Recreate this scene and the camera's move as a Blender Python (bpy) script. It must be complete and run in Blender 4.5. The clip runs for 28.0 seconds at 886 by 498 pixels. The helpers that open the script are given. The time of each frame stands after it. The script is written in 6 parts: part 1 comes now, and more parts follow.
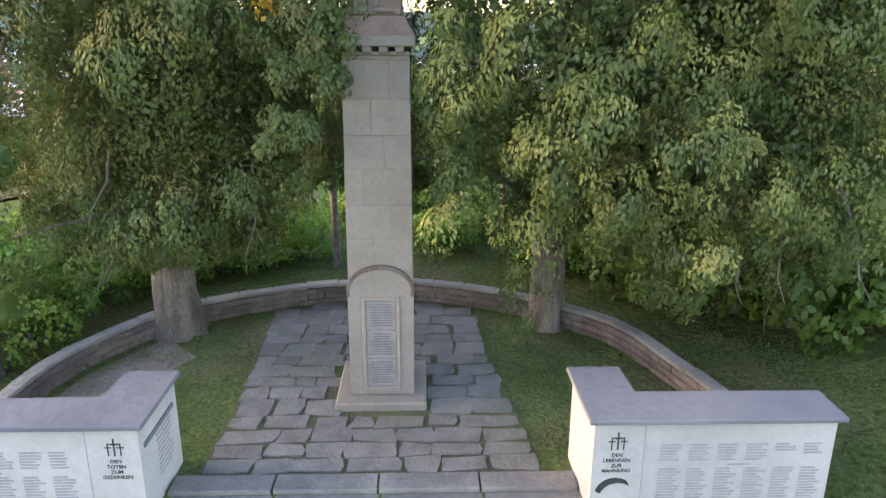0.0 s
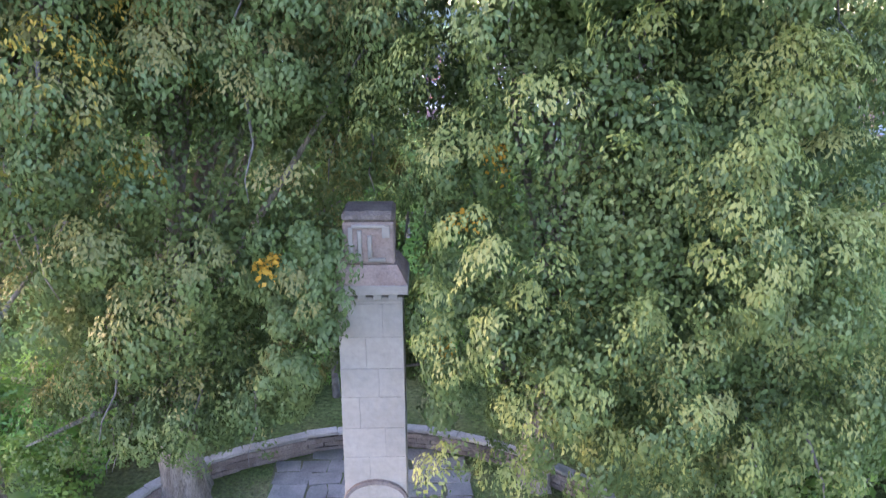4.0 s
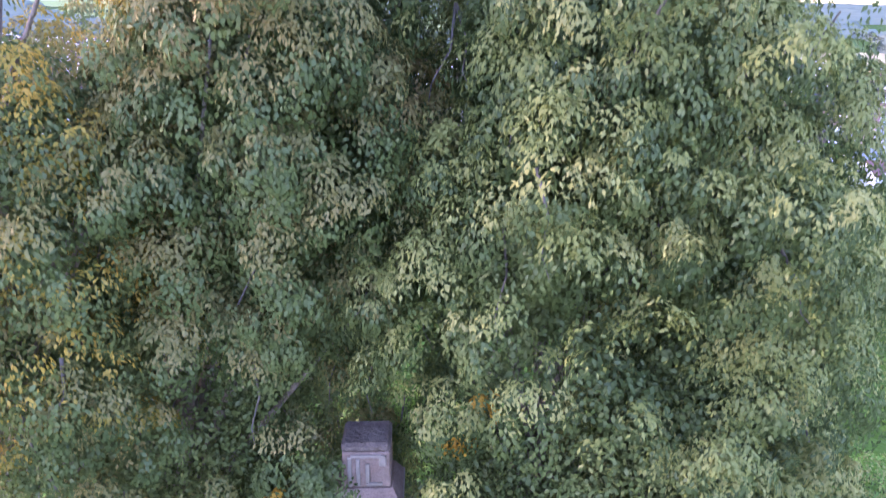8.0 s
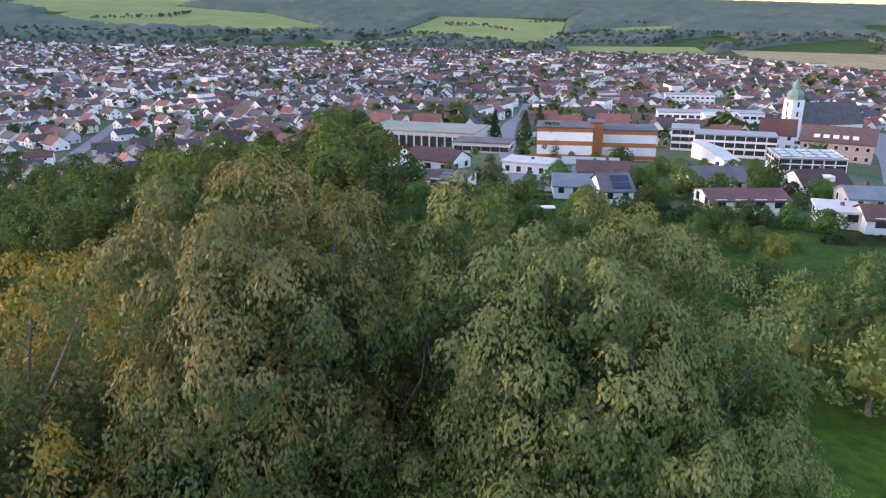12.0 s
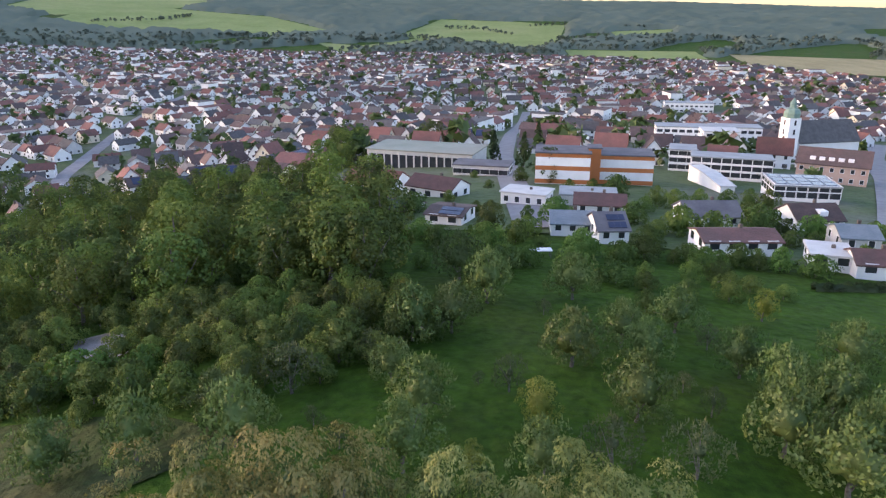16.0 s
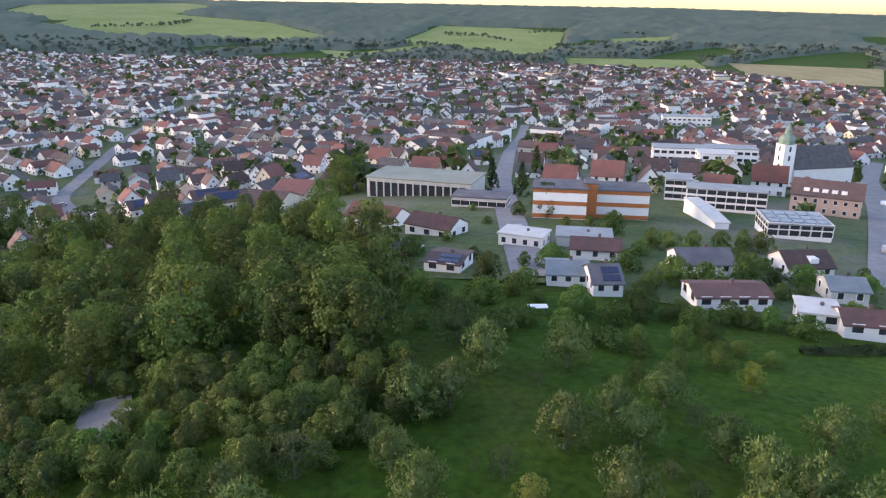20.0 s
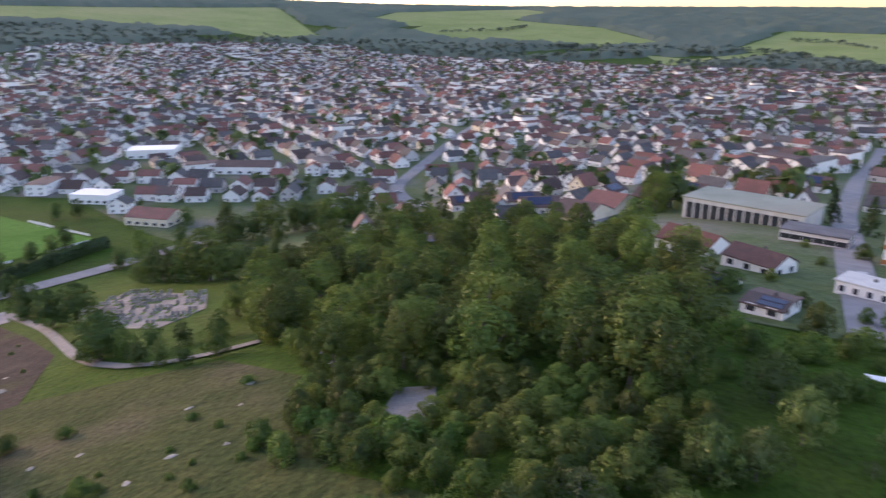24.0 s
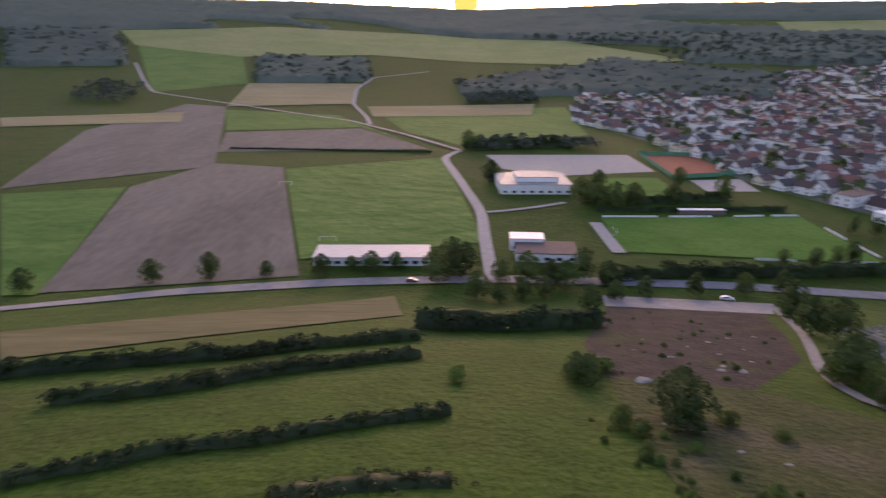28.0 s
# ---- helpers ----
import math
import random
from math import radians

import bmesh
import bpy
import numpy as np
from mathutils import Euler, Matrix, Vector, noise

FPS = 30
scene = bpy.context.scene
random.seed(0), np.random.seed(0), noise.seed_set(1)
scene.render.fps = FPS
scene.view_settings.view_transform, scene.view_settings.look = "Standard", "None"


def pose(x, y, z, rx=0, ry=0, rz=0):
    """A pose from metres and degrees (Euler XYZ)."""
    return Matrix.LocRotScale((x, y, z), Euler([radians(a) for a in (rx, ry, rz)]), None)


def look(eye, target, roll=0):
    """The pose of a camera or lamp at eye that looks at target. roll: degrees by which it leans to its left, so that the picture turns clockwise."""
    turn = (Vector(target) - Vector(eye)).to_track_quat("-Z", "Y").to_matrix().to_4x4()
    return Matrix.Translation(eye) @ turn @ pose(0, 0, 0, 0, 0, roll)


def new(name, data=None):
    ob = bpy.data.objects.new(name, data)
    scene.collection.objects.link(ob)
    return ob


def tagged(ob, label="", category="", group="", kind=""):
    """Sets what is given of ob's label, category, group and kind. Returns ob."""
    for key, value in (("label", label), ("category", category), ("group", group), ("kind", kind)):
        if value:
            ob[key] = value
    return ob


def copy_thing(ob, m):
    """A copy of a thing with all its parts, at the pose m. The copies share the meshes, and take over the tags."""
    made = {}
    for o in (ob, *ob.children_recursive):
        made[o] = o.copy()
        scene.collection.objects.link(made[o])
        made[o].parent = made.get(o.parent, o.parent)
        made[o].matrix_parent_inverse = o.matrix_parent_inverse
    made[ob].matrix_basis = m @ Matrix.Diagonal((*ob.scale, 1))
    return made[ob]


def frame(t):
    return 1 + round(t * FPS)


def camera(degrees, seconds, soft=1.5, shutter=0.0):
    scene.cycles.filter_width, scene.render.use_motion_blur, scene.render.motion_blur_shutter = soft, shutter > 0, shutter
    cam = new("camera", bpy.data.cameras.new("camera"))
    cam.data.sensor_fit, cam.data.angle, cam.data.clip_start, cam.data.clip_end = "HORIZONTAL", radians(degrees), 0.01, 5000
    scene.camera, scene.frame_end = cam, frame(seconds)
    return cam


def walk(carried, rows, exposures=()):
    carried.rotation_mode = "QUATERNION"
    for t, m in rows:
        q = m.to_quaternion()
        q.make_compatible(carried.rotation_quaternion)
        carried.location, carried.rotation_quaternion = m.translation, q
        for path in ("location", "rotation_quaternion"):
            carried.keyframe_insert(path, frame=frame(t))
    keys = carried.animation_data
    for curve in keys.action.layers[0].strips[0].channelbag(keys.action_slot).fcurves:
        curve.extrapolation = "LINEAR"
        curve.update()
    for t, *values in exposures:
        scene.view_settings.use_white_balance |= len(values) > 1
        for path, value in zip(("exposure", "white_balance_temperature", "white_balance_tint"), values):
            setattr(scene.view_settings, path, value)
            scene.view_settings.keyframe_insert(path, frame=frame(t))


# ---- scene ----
cam = camera(64.42, 28.0, soft=1.25, shutter=0.6)
# seconds, x, y, z, turn about x, y, z in degrees
PATH = [
    (0, 2.05, -12.93, 7.04, 72.85, -0.25, 3.86),
    (0.5, 2.05, -12.88, 7.44, 72.69, -0.23, 3.85),
    (1, 2.06, -12.86, 7.93, 72.70, -0.21, 3.85),
    (1.5, 2.07, -12.84, 8.45, 72.70, -0.22, 3.85),
    (2, 2.09, -12.81, 8.99, 72.66, -0.18, 3.85),
    (3, 2.14, -12.65, 10.22, 72.37, -0.05, 3.81),
    (3.5, 2.16, -12.53, 10.86, 72.40, -0.02, 3.80),
    (5.5, 2.14, -11.59, 12.78, 71.89, -0.24, 3.89),
    (6.5, 2.19, -11.59, 13.88, 71.59, -0.25, 3.89),
    (7.5, 2.22, -11.66, 15.25, 71.31, -0.20, 3.88),
    (8.5, 2.31, -11.72, 16.82, 71.41, -0.18, 4.10),
    (9.5, 2.38, -11.76, 18.46, 71.30, -0.09, 4.12),
    (10.5, 2.61, -11.44, 20.00, 71.36, -0.01, 4.14),
    (11.5, 2.77, -11.41, 21.27, 71.40, 0.07, 4.15),
    (12, 2.81, -11.41, 21.93, 71.40, 0.12, 4.15),
    (12.5, 2.83, -11.42, 22.60, 71.37, 0.15, 4.15),
    (14.5, 2.91, -11.40, 25.48, 71.42, 0.14, 4.14),
    (15.5, 2.93, -11.42, 26.94, 71.46, 0.09, 4.15),
    (16.5, 2.92, -11.40, 28.76, 71.51, 0.04, 4.15),
    (17.5, 2.91, -11.40, 30.74, 71.52, 0.00, 4.13),
    (18.5, 2.83, -11.35, 32.72, 71.60, -0.07, 4.11),
    (19.5, 2.95, -11.39, 34.72, 71.69, -0.09, 4.11),
    (20, 2.98, -11.35, 35.69, 71.76, -0.11, 4.11),
    (20.5, 2.95, -11.28, 36.59, 71.80, -0.12, 4.10),
    (22.5, 1.69, -10.35, 37.68, 72.05, 0.04, 12.76),
    (23, 1.55, -10.18, 37.69, 72.08, 0.08, 17.06),
    (23.5, 1.40, -10.01, 37.69, 72.09, 0.14, 22.08),
    (24, 1.24, -9.84, 37.64, 72.12, 0.16, 29.36),
    (24.5, 0.99, -9.69, 37.48, 72.18, 0.15, 36.25),
    (25, 0.66, -9.50, 37.25, 72.29, 0.13, 44.45),
    (25.5, 0.26, -9.25, 36.98, 72.42, 0.11, 51.91),
    (26, -0.17, -9.00, 36.68, 72.55, 0.01, 60.38),
    (26.5, -0.62, -8.74, 36.37, 72.69, -0.12, 67.69),
    (27, -1.07, -8.47, 36.06, 72.83, -0.23, 75.63),
    (27.5, -1.51, -8.21, 35.76, 72.96, -0.32, 82.59),
    (28, -1.91, -7.86, 35.44, 73.06, -0.46, 90.33),
]
walk(cam, [(t, pose(*p)) for t, *p in PATH],
     exposures=[(0, 3.15, 6800, 26), (2, 3.55, 6150, 30), (3.5, 3.8, 5850, 36), (6.5, 3.9, 5600, 54), (9, 3.5, 5650, 60), (10.5, 2.55, 6200, 44), (12, 2.25, 6300, 34), (20.5, 2.13, 6600, 30), (24, 1.98, 6600, 36), (26, 1.75, 6800, 40), (28, 1.3, 6900, 46)])

# ---- light ----
SUN_AZ, SUN_EL = radians(-88.7), radians(5.0)     # the sun stands low in the west
world = bpy.data.worlds.new("evening_sky")
scene.world = world
world.use_nodes = True
wn = world.node_tree.nodes
sky = wn.new("ShaderNodeTexSky")
sky.sky_type, sky.sun_disc = "NISHITA", False
sky.sun_elevation, sky.sun_rotation = radians(11.0), SUN_AZ
sky.air_density, sky.dust_density, sky.ozone_density = 1.0, 1.3, 1.2
world.node_tree.links.new(sky.outputs[0], wn["Background"].inputs[0])
wn["Background"].inputs[1].default_value = 0.15
lamp = bpy.data.lights.new("sun", "SUN")
lamp.energy, lamp.angle, lamp.color = 0.35, radians(3.0), (1.0, 0.62, 0.36)
toward = Vector((math.sin(SUN_AZ) * math.cos(SUN_EL), math.cos(SUN_AZ) * math.cos(SUN_EL), math.sin(SUN_EL)))
new("sun", lamp).matrix_world = look(toward * 100, (0, 0, 0))


# ---- the lie of the land ----
def ease(a, b, v):
    v = np.clip((v - a) / (b - a), 0, 1)
    return v * v * (3 - 2 * v)


def land(x, y):
    """Height of the ground: a flat hilltop at the monument, a slope to the valley, hills beyond."""
    x, y = np.asarray(x, float), np.asarray(y, float)
    r = np.hypot(x, y)
    v = np.hypot(np.where(x < 0, 2.3 * x, x), np.where(y > 0, y, 0.9 * y)) - 50
    h = 53 - 0.11 * (v + np.hypot(v, 30)) / 2
    z = ((h + np.hypot(h, 4)) / 2 - 53) * ease(9, 40, r)
    az = np.arctan2(-x, y)
    west = ease(0.35, 1.2, az)
    rim = np.interp(np.degrees(az), (-60, -27, -13, -5, 3, 24, 35, 45, 60, 74, 88, 102, 120, 150), (80, 86, 116, 124, 133, 146, 158, 180, 212, 212, 182, 210, 205, 170))
    return z + ease(1350 - 650 * west, 3400, r) * rim


def inside(poly, x, y):
    x, y = np.asarray(x, float), np.asarray(y, float)
    hit = np.zeros(x.shape, bool)
    for (x0, y0), (x1, y1) in zip(poly, poly[1:] + poly[:1]):
        if y0 != y1:
            hit ^= ((y0 > y) != (y1 > y)) & (x < (x1 - x0) * (y - y0) / (y1 - y0) + x0)
    return hit


# ---- materials ----
def material(name, a, b, scale=5.0, rough=0.8, bump=0.0, metal=0.0, fine=0.0, c=None, island=0.0, each=0.0, stretch=(1, 1, 1), spec=0.3):
    """Two colours mixed by noise in metres, a third in stains, brightness varied by island or by object."""
    m = bpy.data.materials.new(name)
    m.use_nodes = True
    n, l = m.node_tree.nodes, m.node_tree.links
    p = n["Principled BSDF"]
    p.inputs["Roughness"].default_value, p.inputs["Metallic"].default_value = rough, metal
    p.inputs["Specular IOR Level"].default_value = spec
    geo = n.new("ShaderNodeNewGeometry")
    warp = n.new("ShaderNodeMapping")
    warp.inputs["Scale"].default_value = stretch
    l.new(geo.outputs["Position"], warp.inputs["Vector"])

    def noise_at(s, detail=4.0):
        t = n.new("ShaderNodeTexNoise")
        t.inputs["Scale"].default_value, t.inputs["Detail"].default_value = s, detail
        l.new(warp.outputs[0], t.inputs["Vector"])
        return t.outputs["Fac"]

    def blend(fac, one, two, lo=0.35, hi=0.65):
        r = n.new("ShaderNodeMapRange")
        r.inputs["From Min"].default_value, r.inputs["From Max"].default_value = lo, hi
        l.new(fac, r.inputs["Value"])
        x = n.new("ShaderNodeMix")
        x.data_type = "RGBA"
        l.new(r.outputs[0], x.inputs[0])
        for k, v in ((6, one), (7, two)):
            if isinstance(v, tuple):
                x.inputs[k].default_value = (*v, 1)
            else:
                l.new(v, x.inputs[k])
        return x.outputs[2]

    col = blend(noise_at(scale), a, b)
    if c:
        col = blend(noise_at(scale * 0.23, 6), col, c, 0.5, 0.7)
    if fine:
        g = n.new("ShaderNodeHueSaturation")
        r = n.new("ShaderNodeMapRange")
        r.inputs["From Min"].default_value, r.inputs["From Max"].default_value = 0.3, 0.7
        r.inputs["To Min"].default_value, r.inputs["To Max"].default_value = 1 - fine, 1 + fine
        l.new(noise_at(scale * 9), r.inputs["Value"])
        l.new(r.outputs[0], g.inputs["Value"])
        l.new(col, g.inputs["Color"])
        col = g.outputs[0]
    for amount, node, out in ((island, geo, "Random Per Island"), (each, None, "Random")):
        if amount:
            src = node or n.new("ShaderNodeObjectInfo")
            g = n.new("ShaderNodeHueSaturation")
            r = n.new("ShaderNodeMapRange")
            r.inputs["To Min"].default_value, r.inputs["To Max"].default_value = 1 - amount, 1 + amount
            l.new(src.outputs[out], r.inputs["Value"])
            l.new(r.outputs[0], g.inputs["Value"])
            l.new(col, g.inputs["Color"])
            col = g.outputs[0]
    l.new(col, p.inputs["Base Color"])
    if bump:
        k = n.new("ShaderNodeBump")
        k.inputs["Strength"].default_value, k.inputs["Distance"].default_value = bump, 0.3 / scale
        l.new(noise_at(scale * 4, 6), k.inputs["Height"])
        l.new(k.outputs[0], p.inputs["Normal"])
    return m


def foliage(name, stops, each=0.0, through_light=0.3, patch=0.25, speck=0.3):
    """Leaves: each its own shade, drifting over the crown, a part of the light coming through."""
    m = bpy.data.materials.new(name)
    m.use_nodes = True
    n, l = m.node_tree.nodes, m.node_tree.links
    n.remove(n["Principled BSDF"])
    geo = n.new("ShaderNodeNewGeometry")
    ramp = n.new("ShaderNodeValToRGB")
    ramp.color_ramp.elements[0].color, ramp.color_ramp.elements[1].color = (*stops[0], 1), (*stops[-1], 1)
    for i, s in enumerate(stops[1:-1], 1):
        ramp.color_ramp.elements.new(i / (len(stops) - 1)).color = (*s, 1)
    drift = n.new("ShaderNodeTexNoise")
    drift.inputs["Scale"].default_value, drift.inputs["Detail"].default_value = patch, 3
    l.new(geo.outputs["Position"], drift.inputs["Vector"])
    mean = n.new("ShaderNodeMath")
    mean.operation = "MULTIPLY_ADD"
    l.new(geo.outputs["Random Per Island"], mean.inputs[0])
    mean.inputs[1].default_value = speck
    span = n.new("ShaderNodeMapRange")
    span.inputs["From Min"].default_value, span.inputs["From Max"].default_value = 0.35, 0.65
    span.inputs["To Max"].default_value = 1 - speck
    l.new(drift.outputs["Fac"], span.inputs["Value"])
    l.new(span.outputs[0], mean.inputs[2])
    l.new(mean.outputs[0], ramp.inputs[0])
    col = ramp.outputs[0]
    if each:
        info, hue, r = n.new("ShaderNodeObjectInfo"), n.new("ShaderNodeHueSaturation"), n.new("ShaderNodeMapRange")
        r.inputs["To Min"].default_value, r.inputs["To Max"].default_value = 1 - each, 1 + each
        l.new(info.outputs["Random"], r.inputs["Value"])
        l.new(r.outputs[0], hue.inputs["Value"])
        r2 = n.new("ShaderNodeMapRange")
        r2.inputs["To Min"].default_value, r2.inputs["To Max"].default_value = 0.482, 0.512
        w = n.new("ShaderNodeTexWhiteNoise")
        w.noise_dimensions = "1D"
        l.new(info.outputs["Random"], w.inputs["W"])
        l.new(w.outputs["Value"], r2.inputs["Value"])
        l.new(r2.outputs[0], hue.inputs["Hue"])
        l.new(col, hue.inputs["Color"])
        col = hue.outputs[0]
    d, t, g, mix, mix2 = (n.new("ShaderNodeBsdf" + k) for k in ("Diffuse", "Translucent", "Glossy", "Diffuse", "Diffuse"))
    n.remove(mix), n.remove(mix2)
    mix, mix2 = n.new("ShaderNodeMixShader"), n.new("ShaderNodeMixShader")
    g.inputs["Roughness"].default_value = 0.45
    l.new(col, d.inputs[0]), l.new(col, t.inputs[0])
    mix.inputs[0].default_value, mix2.inputs[0].default_value = through_light, 0.02
    l.new(d.outputs[0], mix.inputs[1]), l.new(t.outputs[0], mix.inputs[2])
    l.new(mix.outputs[0], mix2.inputs[1]), l.new(g.outputs[0], mix2.inputs[2])
    l.new(mix2.outputs[0], n["Material Output"].inputs[0])
    return m


M = dict(
    grass=material("meadow_grass", (0.027, 0.064, 0.006), (0.04, 0.084, 0.008), 0.12, 0.95, 0.4, fine=0.3, c=(0.05, 0.07, 0.012), spec=0.1),
    lawn=material("mown_lawn", (0.055, 0.15, 0.02), (0.075, 0.18, 0.03), 0.05, 0.95, 0.1, fine=0.15, spec=0.05),
    turf=material("plateau_turf", (0.058, 0.09, 0.02), (0.088, 0.12, 0.032), 1.3, 0.95, 0.6, fine=0.4, c=(0.13, 0.105, 0.055)),
    verge=material("dry_verge_turf", (0.05, 0.072, 0.02), (0.074, 0.092, 0.03), 0.9, 0.95, 0.6, fine=0.4, c=(0.105, 0.09, 0.045), spec=0.05),
    brownstone=material("brown_carved_stone", (0.2, 0.14, 0.11), (0.27, 0.2, 0.16), 2.5, 0.9, 0.4, fine=0.15, c=(0.16, 0.13, 0.11)),
    earth=material("trodden_earth", (0.16, 0.125, 0.1), (0.22, 0.18, 0.145), 1.6, 0.95, 0.5, fine=0.3, c=(0.1, 0.11, 0.05)),
    sandstone=material("grey_sandstone", (0.222, 0.195, 0.16), (0.262, 0.23, 0.192), 1.0, 0.9, 0.2, fine=0.07, c=(0.17, 0.152, 0.13), each=0.05),
    cap=material("weathered_slate_cap", (0.115, 0.125, 0.142), (0.145, 0.155, 0.172), 1.2, 0.7, 0.15, fine=0.05, c=(0.19, 0.195, 0.2)),
    render=material("whitewashed_render", (0.39, 0.38, 0.36), (0.44, 0.43, 0.41), 1.2, 0.85, 0.15, fine=0.05, c=(0.35, 0.345, 0.325)),
    slab=material("paving_stone", (0.135, 0.13, 0.12), (0.185, 0.178, 0.164), 2.2, 0.9, 0.4, fine=0.12, c=(0.13, 0.135, 0.1), each=0.14),
    joint=material("mossy_joint", (0.07, 0.08, 0.035), (0.105, 0.1, 0.06), 3.0, 0.95, 0.6, fine=0.3, c=(0.08, 0.12, 0.035)),
    rubble=material("rubble_wall_stone", (0.115, 0.09, 0.076), (0.165, 0.135, 0.115), 3.0, 0.9, 0.6, fine=0.2, c=(0.085, 0.072, 0.064), each=0.15),
    coping=material("lichened_coping", (0.15, 0.142, 0.128), (0.2, 0.19, 0.172), 2.5, 0.9, 0.4, fine=0.12, c=(0.26, 0.245, 0.215)),
    tablet=material("grey_stone_tablet", (0.19, 0.18, 0.168), (0.235, 0.225, 0.21), 4, 0.6, 0.2, fine=0.1),
    ink=material("dark_lettering", (0.03, 0.03, 0.032), (0.05, 0.05, 0.05), 8, 0.7),
    worn=material("worn_lettering", (0.12, 0.115, 0.11), (0.16, 0.152, 0.145), 8, 0.8),
    faint=material("faint_lettering", (0.24, 0.24, 0.25), (0.3, 0.3, 0.31), 8, 0.8),
    bark=material("furrowed_bark", (0.1, 0.085, 0.065), (0.2, 0.17, 0.14), 3.5, 0.95, 1.0, fine=0.3, c=(0.13, 0.14, 0.09), stretch=(1, 1, 0.25)),
    twig=material("grey_twig_bark", (0.09, 0.08, 0.07), (0.16, 0.145, 0.13), 6, 0.9, 0.4),
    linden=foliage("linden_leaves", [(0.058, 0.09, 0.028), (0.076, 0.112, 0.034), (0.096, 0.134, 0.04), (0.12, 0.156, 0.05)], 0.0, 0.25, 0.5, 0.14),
    # bract colours double as the painted sky-lit tops of the crowns
    lit_bract=foliage("lit_linden_bracts", [(0.125, 0.158, 0.04), (0.17, 0.2, 0.052), (0.215, 0.235, 0.066), (0.265, 0.265, 0.086)], 0.0, 0.25, 0.6, 0.16),
    lit_brown_bract=foliage("lit_browning_bracts", [(0.12, 0.13, 0.038), (0.155, 0.155, 0.046), (0.195, 0.178, 0.056), (0.235, 0.2, 0.07)], 0.0, 0.25, 0.6, 0.16),
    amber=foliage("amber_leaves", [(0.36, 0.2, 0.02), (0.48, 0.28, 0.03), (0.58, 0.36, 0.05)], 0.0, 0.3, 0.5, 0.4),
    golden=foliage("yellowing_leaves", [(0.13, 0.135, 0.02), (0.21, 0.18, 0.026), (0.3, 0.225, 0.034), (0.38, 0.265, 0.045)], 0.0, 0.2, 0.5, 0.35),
    leaf=foliage("broadleaf_crown", [(0.044, 0.078, 0.014), (0.064, 0.106, 0.019), (0.094, 0.138, 0.025), (0.132, 0.172, 0.033)], 0.45, 0.2, 0.3, 0.25),
    orchard=foliage("orchard_leaves", [(0.05, 0.09, 0.022), (0.068, 0.115, 0.028), (0.092, 0.142, 0.038), (0.12, 0.165, 0.05)], 0.3, 0.2, 0.4, 0.25),
    bush=foliage("shrub_leaves", [(0.045, 0.09, 0.015), (0.065, 0.125, 0.021), (0.09, 0.155, 0.028), (0.12, 0.185, 0.038)], 0.3, 0.2, 0.5, 0.25),
    dark_leaf=foliage("dark_broadleaf", [(0.045, 0.08, 0.018), (0.068, 0.112, 0.025), (0.098, 0.142, 0.034)], 0.3, 0.25, 0.3, 0.3),
    garden=foliage("garden_tree_leaves", [(0.045, 0.075, 0.024), (0.062, 0.098, 0.03), (0.08, 0.12, 0.036), (0.11, 0.145, 0.045)], 0.0, 0.2, 0.03, 0.3),
    blades=foliage("grass_blades", [(0.06, 0.085, 0.02), (0.075, 0.11, 0.026), (0.1, 0.13, 0.034), (0.14, 0.135, 0.055)], 0.0, 0.2, 0.8, 0.4),
    dull=foliage("dull_fruit_leaves", [(0.042, 0.064, 0.022), (0.058, 0.082, 0.03), (0.078, 0.098, 0.04), (0.105, 0.12, 0.055)], 0.3, 0.2, 0.5, 0.35),
    # lighter copy of the shrub leaves, daylight behind the wall painted into it
    thicket=foliage("sunlit_shrub_leaves", [(0.06, 0.125, 0.02), (0.09, 0.18, 0.028), (0.13, 0.235, 0.038), (0.18, 0.29, 0.052)], 0.3, 0.35, 0.5, 0.3),
    lime=foliage("lime_yellow_leaves", [(0.1, 0.135, 0.018), (0.14, 0.17, 0.024), (0.19, 0.205, 0.032), (0.24, 0.235, 0.04)], 0.0, 0.25, 0.5, 0.3),
    hedge=foliage("hedge_leaves", [(0.02, 0.038, 0.01), (0.028, 0.052, 0.013), (0.04, 0.065, 0.016)], 0.2, 0.2, 0.3, 0.3),
    # far woods: distance haze is painted in, lighter and greyer than near leaves
    canopy=foliage("hazed_forest_canopy", [(0.075, 0.1, 0.075), (0.1, 0.128, 0.094), (0.122, 0.15, 0.11)], 0.0, 0.0, 0.006, 0.55),
    wood=foliage("hazed_far_wood", [(0.07, 0.094, 0.07), (0.085, 0.11, 0.08), (0.1, 0.128, 0.09)], 0.0, 0.25, 0.01, 0.4),
)


# ---- building helpers ----
def link_mesh(name, me, mats, parent=None, label=""):
    for m in mats if isinstance(mats, (list, tuple)) else [mats]:
        me.materials.append(m)
    ob = new(name, me)
    if parent:
        ob.parent = parent
    return tagged(ob, label)


def sheet_mesh(name, verts, faces, which=None):
    """A mesh from arrays: verts (n, 3), faces (m, k), and a material number for each face."""
    verts, faces = np.asarray(verts, np.float32), np.asarray(faces, np.int32)
    me = bpy.data.meshes.new(name)
    me.vertices.add(len(verts)), me.loops.add(faces.size), me.polygons.add(len(faces))
    me.vertices.foreach_set("co", verts.ravel())
    me.loops.foreach_set("vertex_index", faces.ravel())
    me.polygons.foreach_set("loop_start", np.arange(0, faces.size, faces.shape[1], dtype=np.int32))
    if which is not None:
        me.polygons.foreach_set("material_index", np.asarray(which, np.int32))
    me.update(calc_edges=True)
    return me


def bm_mesh(name, bm):
    me = bpy.data.meshes.new(name)
    bm.to_mesh(me)
    bm.free()
    return me


